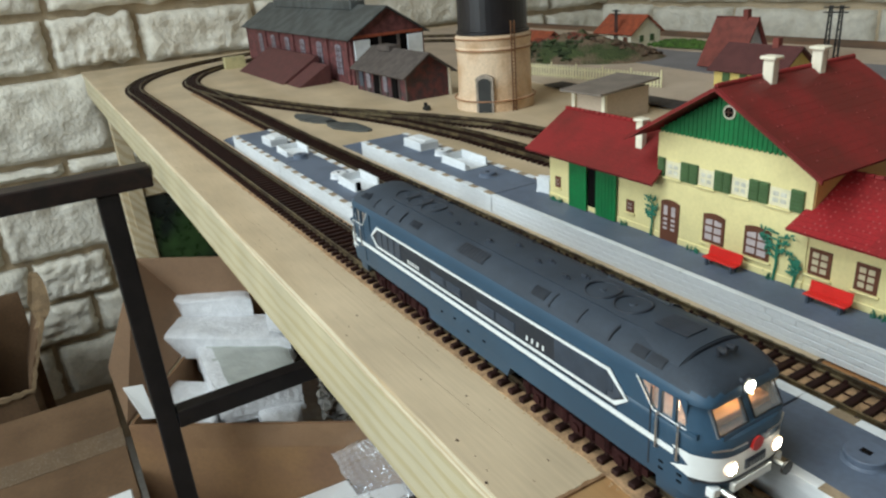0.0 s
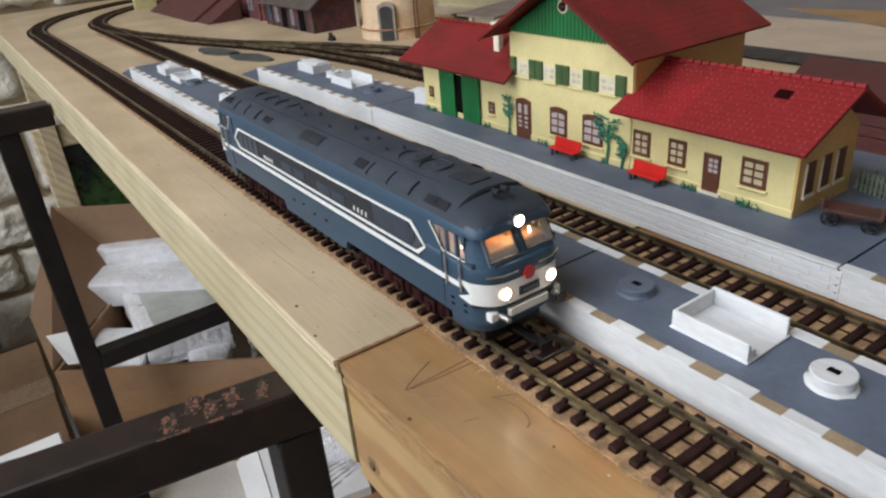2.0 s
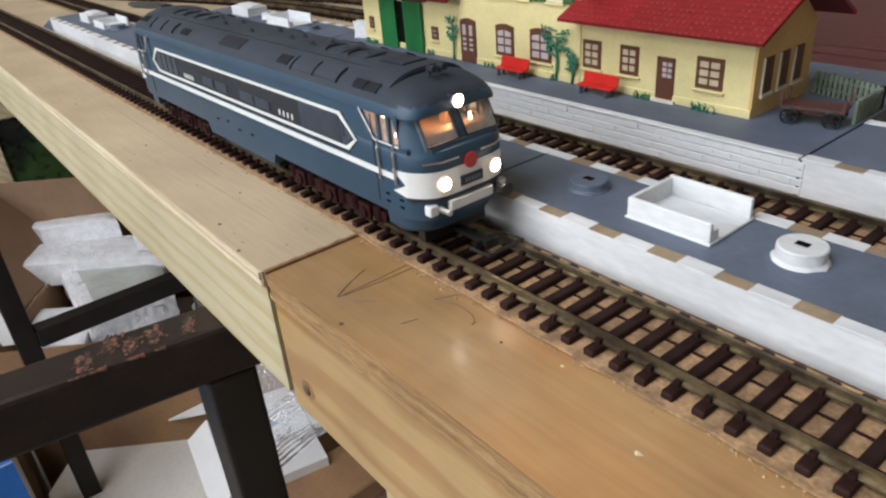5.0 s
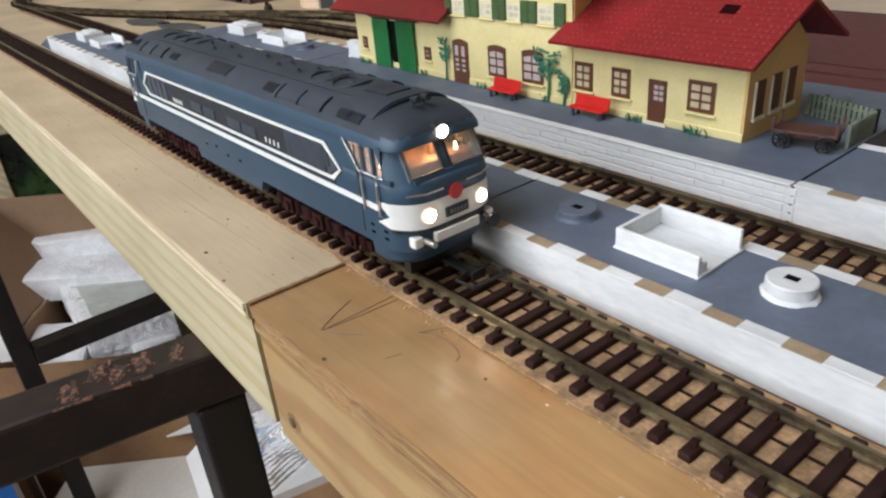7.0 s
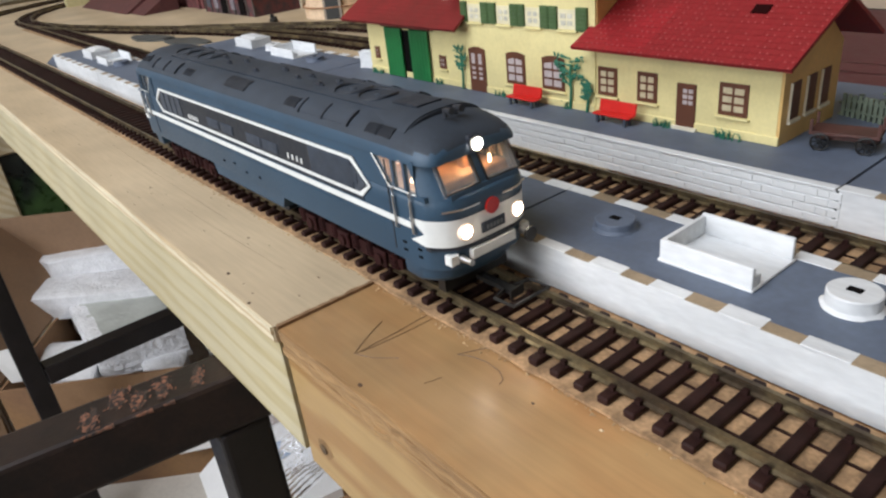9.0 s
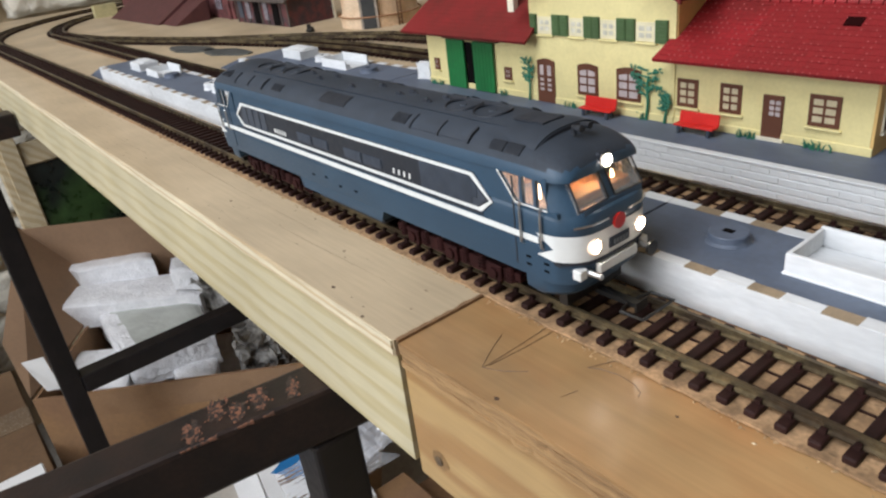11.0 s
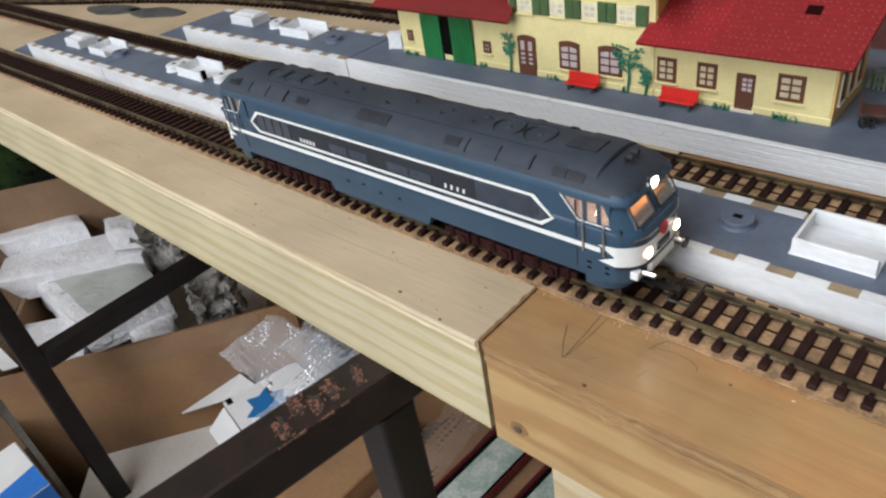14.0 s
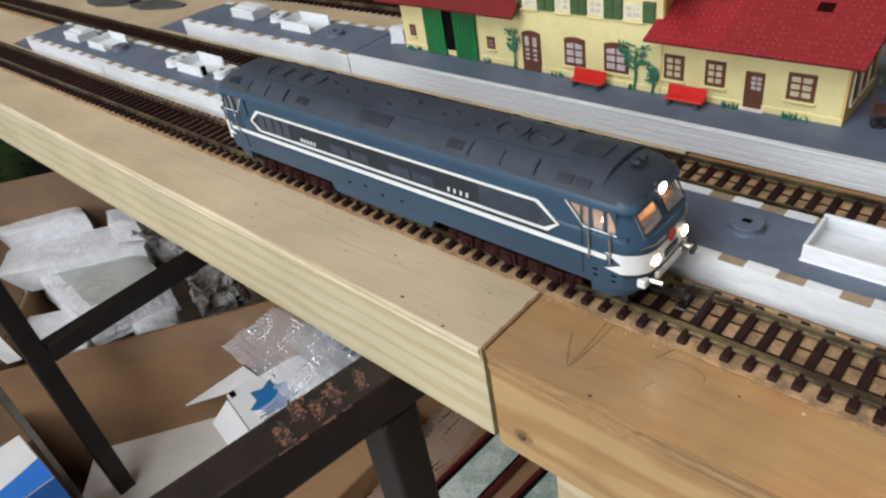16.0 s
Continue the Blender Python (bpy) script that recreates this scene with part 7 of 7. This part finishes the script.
solid("roof", bm, material("grey_felt_roof", (0.20, 0.165, 0.135), 0.8, vary=0.2, scale=60, bump=0.2), hb, "flat grey felt roof")

# cream picket fence
fn = thing("picket_fence", "cream plastic picket fence", "fence")
a, b = Vector((-0.648, 0.500, 0)), Vector((-0.441, 0.531, 0))
for z in (0.004, 0.0130):
    bm = bmesh.new()
    put_tube(bm, [a + Vector((0, 0, z)), b + Vector((0, 0, z))], 0.0007, 5)
    solid("fence_rail", bm, M_FENCE, fn)
for k in range(46):
    p = a.lerp(b, k / 45)
    tall = k % 9 == 0
    box("picket", p.x - 0.0009, p.x + 0.0009, p.y - 0.0006, p.y + 0.0006, 0, 0.0205 if tall else 0.0170, M_FENCE, fn)

# houses
h1 = gable_house("cream_house", -0.790, -0.712, 0.753, 0.818, 0.026, 0.0500, "x", M_CREAM, M_ORANGEROOF, "small cream house with orange red roof", 0.005)
box("door", -0.728, -0.719, 0.7517, 0.7531, 0, 0.018, M_DOOR, h1)
for y in (0.772, 0.795):
    box("window", -0.7121, -0.7108, y, y + 0.008, 0.009, 0.019, M_SHUTTER, h1)
h2 = gable_house("gabled_house", -0.497, -0.446, 0.668, 0.722, 0.014, 0.0620, "x", M_WHITE, M_OLDROOF, "white gabled house with steep dark red roof", 0.006)
box("chimney", -0.462, -0.455, 0.692, 0.699, 0.050, 0.0705, M_OLDROOF, h2)
box("window", -0.4481, -0.4470, 0.685, 0.697, 0.018, 0.032, M_SHUTTER, h2)
h3 = gable_house("yellow_house", -0.402, -0.322, 0.572, 0.628, 0.0240, 0.0455, "x", M_YELLOW, M_BROWNROOF, "yellow house with brown red roof", 0.006)
for x in (-0.390, -0.368, -0.346):
    box("window", x, x + 0.009, 0.5707, 0.5721, 0.007, 0.017, M_SHUTTER, h3)
box("chimney", -0.350, -0.343, 0.596, 0.603, 0.038, 0.0530, M_OLDROOF, h3)
h4 = gable_house("low_red_house", -0.885, -0.800, 0.640, 0.690, 0.018, 0.034, "x", M_SHEDWALL, M_ORANGEROOF, "low dark house with red roof", 0.006)
# scenery mound
bm = bmesh.new()
bmesh.ops.create_grid(bm, x_segments=26, y_segments=20, size=0.5)
for v in bm.verts:
    r = max(0.0, 1 - math.hypot(v.co.x * 2, v.co.y * 2))
    v.co.z = 0.036 * r ** 0.7 + 0.020 * r * noise.noise(v.co * 16) - 0.0005
    v.co = Vector((-0.725 + v.co.x * 0.27 - v.co.y * 0.04, 0.650 + v.co.y * 0.15 + v.co.x * 0.09, v.co.z))
tagged(solid("scenery_mound", bm, material("scenery_earth", (0.17, 0.12, 0.075), 0.95, vary=0.6, scale=26, fine=300, bump=0.9, depth=0.004, second=(0.055, 0.075, 0.022), spread=(0.46, 0.6)), smooth=True), "brown scenery mound with patches of green scatter", "scenery", kind="stuff")
for name, count, tone, area, label in (("brown_scrub", 420, (0.15, 0.090, 0.052), (-0.40, 0.44, -0.10, 0.40), "brown dried scrub on the scenery mound"),
                                       ("green_scrub", 260, (0.055, 0.080, 0.026), (-0.46, 0.10, -0.46, 0.02), "dark green scrub on the scenery mound"),
                                       ("red_scrub", 240, (0.25, 0.055, 0.032), (-0.34, 0.06, -0.12, 0.10), "dull red flowering scrub on the scenery mound")):
    bm = bmesh.new()
    rnd = random.Random(count)
    for i in range(count):
        u, w = rnd.uniform(area[0], area[1]), rnd.uniform(area[2], area[3])
        r = 1 - math.hypot(u * 2, w * 2)
        if r < 0.05:
            continue
        g = bmesh.ops.create_icosphere(bm, subdivisions=1, radius=rnd.choice((0.0014, 0.0020, 0.0028, 0.0046)))
        for v in g["verts"]:
            v.co *= rnd.uniform(0.45, 1.5)
        bmesh.ops.transform(bm, matrix=Matrix.Translation((-0.725 + u * 0.27 - w * 0.04, 0.650 + w * 0.15 + u * 0.09, 0.036 * r ** 0.7 + rnd.uniform(-0.001, 0.001))) @ Matrix.Rotation(rnd.uniform(0, 3), 4, "Z") @ Matrix.Diagonal((1.9, 1.0, 0.55, 1)), verts=g["verts"])
    tagged(solid(name, bm, material(name + "_scatter", tone, 0.95, vary=0.5, scale=120, fine=900, bump=0.8, depth=0.002)), label, "scenery", kind="stuff")
bm = bmesh.new()
rnd = random.Random(3)
for i in range(240):
    x, y = rnd.uniform(-0.72, -0.55), rnd.uniform(0.79, 0.865)
    g = bmesh.ops.create_icosphere(bm, subdivisions=1, radius=rnd.uniform(0.002, 0.006))
    bmesh.ops.transform(bm, matrix=Matrix.Translation((x, y, 0.003)) @ Matrix.Diagonal((1, 1, 0.8, 1)), verts=g["verts"])
tagged(solid("green_scatter", bm, M_GRASS), "rough green scatter tufts beside the cream house", "scenery", kind="stuff")


def lattice_pole(x, y, h):
    p = thing("telegraph_pole", "dark lattice telegraph pole with cross arms", "pole", group="telegraph poles")
    for dx in (-0.003, 0.003):
        bm = bmesh.new()
        put_tube(bm, [(x + dx, y, 0), (x + dx * 0.5, y, h)], 0.0012, 6)
        solid("upright", bm, M_BLACK, p)
    for k in range(8):
        bm = bmesh.new()
        z0, z1 = h * k / 8, h * (k + 1) / 8
        put_tube(bm, [(x - 0.003, y, z0), (x + 0.003, y, z1)], 0.0006, 5)
        solid("brace", bm, M_BLACK, p)
    for z in (h * 0.86, h * 0.95):
        box("cross_arm", x - 0.009, x + 0.009, y - 0.0008, y + 0.0008, z, z + 0.0016, M_BLACK, p)


lattice_pole(-0.416, 0.800, 0.066)
lattice_pole(-0.404, 0.803, 0.066)
lattice_pole(-0.745, 0.752, 0.060)

# signal stub on the board
st = thing("ground_signal", "small black ground signal beside the siding", "signal")
bm = bmesh.new()
put_box(bm, -0.561, -0.551, 0.284, 0.290, 0, 0.003, 0.0005)
put_cyl(bm, (-0.558, 0.287, 0.003), 0.0022, 0.005, 12)
put_box(bm, -0.5565, -0.549, 0.2865, 0.2878, 0.003, 0.006)
solid("body", bm, M_BLACK, st)

# luggage cart beside the station
cart = thing("platform_cart", "rust brown flat luggage cart with spoked wheels", "cart")
CT = Matrix.Translation((0.0715, 0.1815, ZP)) @ Matrix.Rotation(radians(12), 4, "Z")
M_CART = material("rust_brown_plastic", (0.085, 0.030, 0.022), 0.55, vary=0.3, scale=120, bump=0.2, depth=0.0003)
box("bed", -0.0105, 0.0105, -0.0050, 0.0050, 0.0052, 0.0062, M_CART, cart, bevel=0.0002, turn=CT)
for k in range(5):
    box("plank", -0.0104, 0.0104, -0.0049 + k * 0.002, -0.0032 + k * 0.002, 0.0062, 0.0065, M_CART, cart, turn=CT)
for x in (-0.0100, 0.0100):
    for y in (-0.0046, 0.0046):
        box("stake", x - 0.0005, x + 0.0005, y - 0.0004, y + 0.0004, 0.0062, 0.0105, M_CART, cart, turn=CT)
for x in (-0.0068, 0.0068):
    for y in (-0.0052, 0.0052):
        w = thing("wheel", "", "")
        w.parent = cart
        bm = bmesh.new()
        put_tube(bm, [CT @ Vector((x + 0.0028 * math.cos(k * math.tau / 16), y, 0.0030 + 0.0028 * math.sin(k * math.tau / 16))) for k in range(17)], 0.0004, 5)
        for k in range(4):
            c, s = math.cos(k * math.pi / 4) * 0.0027, math.sin(k * math.pi / 4) * 0.0027
            put_tube(bm, [CT @ Vector((x - c, y, 0.0030 - s)), CT @ Vector((x + c, y, 0.0030 + s))], 0.00025, 4)
        bpy.data.objects.remove(w)
        solid("wheel", bm, M_BLACK, cart)
bm = bmesh.new()
for x in (-0.0068, 0.0068):
    put_tube(bm, [CT @ Vector((x, -0.0052, 0.0030)), CT @ Vector((x, 0.0052, 0.0030))], 0.0005, 6)
solid("axle", bm, M_BLACK, cart)
box("under_frame", -0.0095, 0.0095, -0.0030, 0.0030, 0.0035, 0.0052, M_CART, cart, turn=CT)
# green fence behind the cart
gf = thing("garden_fence", "dull green plastic paling fence round a bush", "fence")
M_DULLGREEN = material("dull_green_plastic", (0.17, 0.21, 0.15), 0.6, vary=0.3, scale=120, bump=0.1)
for p, q, n in (((0.0560, 0.2150), (0.0830, 0.2080), 14), ((0.0830, 0.2080), (0.0830, 0.1870), 11)):
    p, q = Vector((*p, ZP)), Vector((*q, ZP))
    for k in range(n):
        c = p.lerp(q, k / (n - 1))
        box("paling", c.x - 0.0006, c.x + 0.0006, c.y - 0.0005, c.y + 0.0005, ZP, ZP + 0.0085, M_DULLGREEN, gf)
    for z in (0.0025, 0.0065):
        bm = bmesh.new()
        put_tube(bm, [p + Vector((0, 0, z)), q + Vector((0, 0, z))], 0.0005, 5)
        solid("fence_rail", bm, M_DULLGREEN, gf)
bm = bmesh.new()
rnd = random.Random(12)
for i in range(160):
    c = Vector((rnd.gauss(0.0620, 0.004), rnd.gauss(0.2205, 0.0028), ZP + abs(rnd.gauss(0.0015, 0.0018))))
    g = bmesh.ops.create_icosphere(bm, subdivisions=1, radius=rnd.uniform(0.0006, 0.0014))
    bmesh.ops.transform(bm, matrix=Matrix.Translation(c) @ Matrix.Diagonal((1.2, 0.7, 0.7, 1)), verts=g["verts"])
tagged(solid("bush", bm, M_DULLGREEN), "low dull green bush at the station gable", "plant")
# white animal figure board at the far gable, kept as a plain lump
lump("white_figure", (0.010, 0.005, 0.010), (-0.206, 0.176, ZP + 0.005), (0, 0, 20), M_WHITE, "small white animal figure at the shed corner, shaped as a plain lump", "fitting", rough=0.0012, cuts=3, seed=4)

# rusty hoops round the tower drum
for r, z in ((0.0445, 0.0115), (0.0413, 0.0630), (0.0418, 0.0745)):
    bm = bmesh.new()
    put_tube(bm, [(TX + r * math.cos(k * math.tau / 48), TY + r * math.sin(k * math.tau / 48), z) for k in range(49)], 0.0008, 6)
    solid("hoop", bm, M_TOWERBAND, tw, "orange brown moulded band")
tagged(box("yellow_card_wall", -1.192, -1.176, 0.226, 0.262, 0, 0.020, M_CARDWALL), "pale yellow card wall beside the sloping card roof", "card wall")


# ---- stones of the walls, laid in rough courses ----
def stone_mesh(w, h, seed, deep=0.026):
    """A rough faced block lying in the plane of u and v, its face towards +n."""
    rnd = random.Random(seed)
    nx, ny = 28, 16
    bm = bmesh.new()
    g = [[None] * (ny + 1) for _ in range(nx + 1)]
    for i in range(nx + 1):
        for k in range(ny + 1):
            u, v = i / nx, k / ny
            edge = min(u, 1 - u, v * h / w + 0.02, (1 - v) * h / w + 0.02)
            q = noise.noise(Vector((u * w * 20 + seed * 3.1, v * h * 20, seed))) * 0.009 + abs(noise.noise(Vector((u * w * 48 + seed, v * h * 48, 7)))) * 0.011
            n = deep * (1 - max(0, 1 - edge / 0.07) ** 2 * 0.70) + q * min(1, edge / 0.05)
            ju = 0.008 * noise.noise(Vector((v * 6, seed, 2))) if i in (0, nx) else 0
            jv = 0.007 * noise.noise(Vector((u * 6, seed, 4))) if k in (0, ny) else 0
            g[i][k] = bm.verts.new((n, (u - 0.5) * w + ju, (v - 0.5) * h + jv))
    rim = [(0, k) for k in range(ny + 1)] + [(i, ny) for i in range(1, nx + 1)] + [(nx, k) for k in range(ny - 1, -1, -1)] + [(i, 0) for i in range(nx - 1, 0, -1)]
    for i in range(nx):
        for k in range(ny):
            bm.faces.new((g[i][k], g[i + 1][k], g[i + 1][k + 1], g[i][k + 1]))
    low = {p: bm.verts.new((-0.004, g[p[0]][p[1]].co.y, g[p[0]][p[1]].co.z)) for p in rim}
    for a, b in zip(rim, rim[1:] + rim[:1]):
        bm.faces.new((g[a[0]][a[1]], g[b[0]][b[1]], low[b], low[a]))
    bmesh.ops.recalc_face_normals(bm, faces=bm.faces)
    me = bpy.data.meshes.new("stone")
    bm.to_mesh(me)
    bm.free()
    me.materials.append(M_STONE)
    for p in me.polygons:
        p.use_smooth = True
    return me


def put_stone(parent, place, u0, u1, z0, z1, seed, joint=0.011):
    ob = new("stone", stone_mesh(u1 - u0 - joint, z1 - z0 - joint, seed))
    ob.matrix_world = place((u0 + u1) / 2, (z0 + z1) / 2)
    ob.parent = parent


def lay_stones(parent, place, u0, u1, courses, seed):
    """Courses of (lower edge, upper edge, upright joints); past the named joints the lengths are uneven."""
    rnd = random.Random(seed)
    for z0, z1, joints in courses:
        cuts = list(joints) or [u0 - rnd.uniform(0, 0.12)]
        while cuts[-1] < u1:
            cuts.append(cuts[-1] + rnd.uniform(0.19, 0.36))
        while cuts[0] > u0:
            cuts.insert(0, cuts[0] - rnd.uniform(0.19, 0.36))
        for a, b in zip(cuts, cuts[1:]):
            put_stone(parent, place, a, b, z0 + rnd.uniform(-0.003, 0.003), z1 + rnd.uniform(-0.003, 0.003), rnd.randint(1, 9999))


WEST = [(-0.70, -0.572, ()), (-0.568, -0.470, (-0.30, -0.08)), (-0.466, -0.372, (-0.18, -0.028)), (-0.368, -0.208, (-0.215, 0.006)), (-0.204, -0.170, (-0.33, -0.06)),
        (-0.166, -0.003, (-0.26, 0.045)), (0.001, 0.105, (-0.245, -0.031, 0.136, 0.385)), (0.109, 0.24, (-0.24, -0.022, 0.245)), (0.244, 0.40, ()), (0.404, 0.52, ())]
lay_stones(wall_west, lambda u, z: Matrix.Translation((X_W, u, z)), -0.75, 1.40, WEST, 5)
NORTH = [(-0.28, -0.14, ()), (-0.136, 0.004, ()), (0.008, 0.135, ()), (0.139, 0.300, ()), (0.304, 0.44, ())]
lay_stones(wall_north, lambda u, z: Matrix.Translation((u, Y_N, z)) @ Matrix.Rotation(radians(-90), 4, "Z"), -1.40, 0.75, NORTH, 9)

# ---- marks on the boards ----
M_PENCIL = material("pencil_line", (0.20, 0.125, 0.072), 0.5, vary=0.2, bump=0)
M_CHIP = material("pale_chip", (0.66, 0.52, 0.33), 0.7, vary=0.2, scale=300, bump=0.1)
M_PLUG = material("weathered_plug", (0.15, 0.10, 0.055), 0.8, vary=0.4, scale=300, bump=0.2)
M_HOLE = material("dark_nail_hole", (0.10, 0.055, 0.032), 0.7, vary=0.3, bump=0)
M_CRUMB = material("torn_cork_crumbs", (0.50, 0.34, 0.18), 0.9, vary=0.35, scale=300, bump=0.3, piece=0.1)


def pencil(points, r=0.00011, z=-0.0007):
    bm = bmesh.new()
    put_tube(bm, [(x, y, z) for x, y in points], r, 4)
    return solid("pencil_line", bm, M_PENCIL, table)


pencil([(0.0275, 0.0355), (0.0280, 0.0220), (0.0280, 0.0095)])
pencil([(0.0302, 0.0335), (0.0297, 0.0220), (0.0285, 0.0110)])
pencil([(0.0205, 0.0230), (0.0235, 0.0165), (0.0276, 0.0092)])
pencil([(0.0280, 0.0093), (0.0330, 0.0115), (0.0380, 0.0160)])
pencil([(0.0525, 0.0355), (0.0500, 0.0310), (0.0482, 0.0272), (0.0515, 0.0290), (0.0560, 0.0300), (0.0610, 0.0295), (0.0640, 0.0278), (0.0645, 0.0262)], 0.00014)
pencil([(0.0510, 0.0140), (0.0525, 0.0185)], 0.00009)
for x, y, r, z in ((-0.0415, 0.0050, 0.0011, 0), (-0.018, 0.0012, 0.0009, 0), (0.0400, 0.0030, 0.0012, -0.0008), (-0.150, 0.016, 0.0009, 0), (-0.062, 0.022, 0.0008, 0), (-0.26, 0.013, 0.0008, 0), (0.075, 0.0265, 0.0006, -0.0008)):
    bm = bmesh.new()
    rnd = random.Random(int(abs(x) * 9999))
    r *= 0.72
    ring = [Vector((x + r * rnd.uniform(0.7, 1.3) * math.cos(k * math.tau / 10), y + r * rnd.uniform(0.6, 1.0) * math.sin(k * math.tau / 10), z + 0.0001)) for k in range(10)]
    put_loft(bm, [[p - Vector((0, 0, 0.0006)) for p in ring], ring])
    solid("nail_hole", bm, M_HOLE, table)
for line in ([(-0.112, 0.0170), (-0.070, 0.0178), (-0.028, 0.0190)], [(-0.240, 0.0255), (-0.150, 0.0245), (-0.085, 0.0240)], [(-0.350, 0.0150), (-0.270, 0.0160)]):
    pencil(line, 0.00006, 0.00001)
rnd = random.Random(77)
bm = bmesh.new()
for i in range(60):
    x, y = rnd.uniform(-0.60, -0.004), rnd.uniform(0.003, 0.031)
    r = rnd.uniform(0.00012, 0.00035)
    put_box(bm, x - r * rnd.uniform(1, 4), x + r, y - r * 0.6, y + r * 0.6, -0.0004, 0.00004)
solid("nick", bm, M_HOLE, table, "tiny dark nicks in the birch top")
for x, y, r in ((0.1195, 0.0205, 0.0011), (0.0915, 0.0300, 0.0006), (0.1420, 0.0120, 0.0007)):
    bm = bmesh.new()
    rnd = random.Random(int(x * 9999))
    ring = [Vector((x + r * rnd.uniform(0.6, 1.4) * math.cos(k * math.tau / 9), y + 0.7 * r * rnd.uniform(0.6, 1.4) * math.sin(k * math.tau / 9), -0.0008)) for k in range(9)]
    put_loft(bm, [ring, [p * 0.2 + Vector((x, y, -0.0004)) * 0.8 for p in ring]])
    solid("pale_chip", bm, M_CHIP, table, "pale chip stuck to the varnish")
# a screw head in each fascia
bm = bmesh.new()
put_cyl(bm, (0.012, 0.0017, -0.0385), 0.0017, 0.0006, 16, turn=Matrix.Rotation(radians(90), 4, "X"))
solid("screw_hole", bm, M_PLUG, table, "grey brown knot plug")
M_KNOT = material("pine_knot", (0.36, 0.21, 0.088), 0.5, vary=0.4, scale=160, fine=900, bump=0.1)
for x, z, rx, rz in ((0.0125, -0.0382, 0.0042, 0.0034), (0.118, -0.030, 0.006, 0.004), (0.215, -0.0385, 0.004, 0.003)):
    bm = bmesh.new()
    rnd = random.Random(int(x * 999))
    ring = [Vector((x + rx * rnd.uniform(0.85, 1.15) * math.cos(k * math.tau / 18), 0.00152, z + rz * rnd.uniform(0.85, 1.15) * math.sin(k * math.tau / 18))) for k in range(18)]
    put_loft(bm, [ring, [p + Vector((0, 0.0004, 0)) for p in ring]])
    solid("knot", bm, M_KNOT, table, "brown knot in the oiled board")
# saw crumbs along the track bed
rnd = random.Random(2)
bm = bmesh.new()
for i in range(900):
    x = rnd.uniform(-0.30, 0.36)
    y = Y1 - 0.0152 - abs(rnd.gauss(0, 0.0011))
    z = -0.0002 if x < 0 else -0.0010
    s = rnd.uniform(0.00012, 0.00048)
    t = Matrix.Translation((x, y, z + s * 0.3)) @ Euler((rnd.uniform(0, 6), rnd.uniform(0, 6), rnd.uniform(0, 6))).to_matrix().to_4x4()
    put_box(bm, -s, s, -s * 0.6, s * 0.6, -s * 0.5, s * 0.5, turn=t)
tagged(solid("cork_crumbs", bm, M_CRUMB), "torn cork and wood crumbs along the track edge", "crumbs", kind="stuff")
# thin cork bed under the front tracks, ragged at its edge
for yc in (Y1, Y2):
    pts = []
    n = 260
    for i in range(n + 1):
        x = -0.95 + 1.6 * i / n
        pts.append((x, yc - 0.0158 + 0.0007 * noise.noise(Vector((x * 160, yc, 0))) + 0.0004 * noise.noise(Vector((x * 500, yc, 3)))))
    pts += [(0.65, yc + 0.016), (-0.95, yc + 0.016)]
    bm = bmesh.new()
    put_prism(bm, pts, "z", -0.0004, 0.0003)
    tagged(solid("track_bed", bm, material("cork_bed", (0.47, 0.29, 0.15), 0.9, vary=0.45, scale=140, fine=900, bump=0.5, depth=0.0006)), "thin tan cork strip under the track", "track bed", kind="structure")
# brick courses on the fronts of the station platform
def brick_mesh(length):
    bm = bmesh.new()
    put_box(bm, 0, length + 0.00006, -0.00040, 0, 0.00005, 0.00246, 0.00014)
    bmesh.ops.recalc_face_normals(bm, faces=bm.faces)
    me = bpy.data.meshes.new("brick")
    bm.to_mesh(me)
    bm.free()
    me.materials.append(M_WHITE)
    return me


WHOLE, HALF = brick_mesh(0.00688), brick_mesh(0.00338)
front = bpy.data.objects["station_platform"]
rnd = random.Random(1)
for r in range(4):
    x = -0.225
    half = r % 2 == 1
    while x < 0.0840:
        me, step = (HALF, 0.0035) if half or x + 0.0070 > 0.0846 else (WHOLE, 0.0070)
        half = False
        ob = new("brick", me)
        ob.location = (x, 0.1470 + rnd.uniform(-0.00008, 0.00016), 0.0003 + r * 0.0029 + rnd.uniform(0, 0.00022))
        ob.parent = front
        x += step
rest = bmesh.new()
for r in range(4):
    x = -0.425 - (0.0035 if r % 2 else 0)
    while x < -0.226:
        a, b = max(x, -0.425), min(x + 0.00688, -0.226)
        if b - a > 0.001:
            put_box(rest, a, b, 0.1470 - 0.00022, 0.1470, 0.0003 + r * 0.0029, 0.00302 + r * 0.0029)
        x += 0.0070
tagged(solid("brick_rest", rest, M_WHITE, bpy.data.objects["station_platform.002"], "white painted brick facing"), kind="stuff")
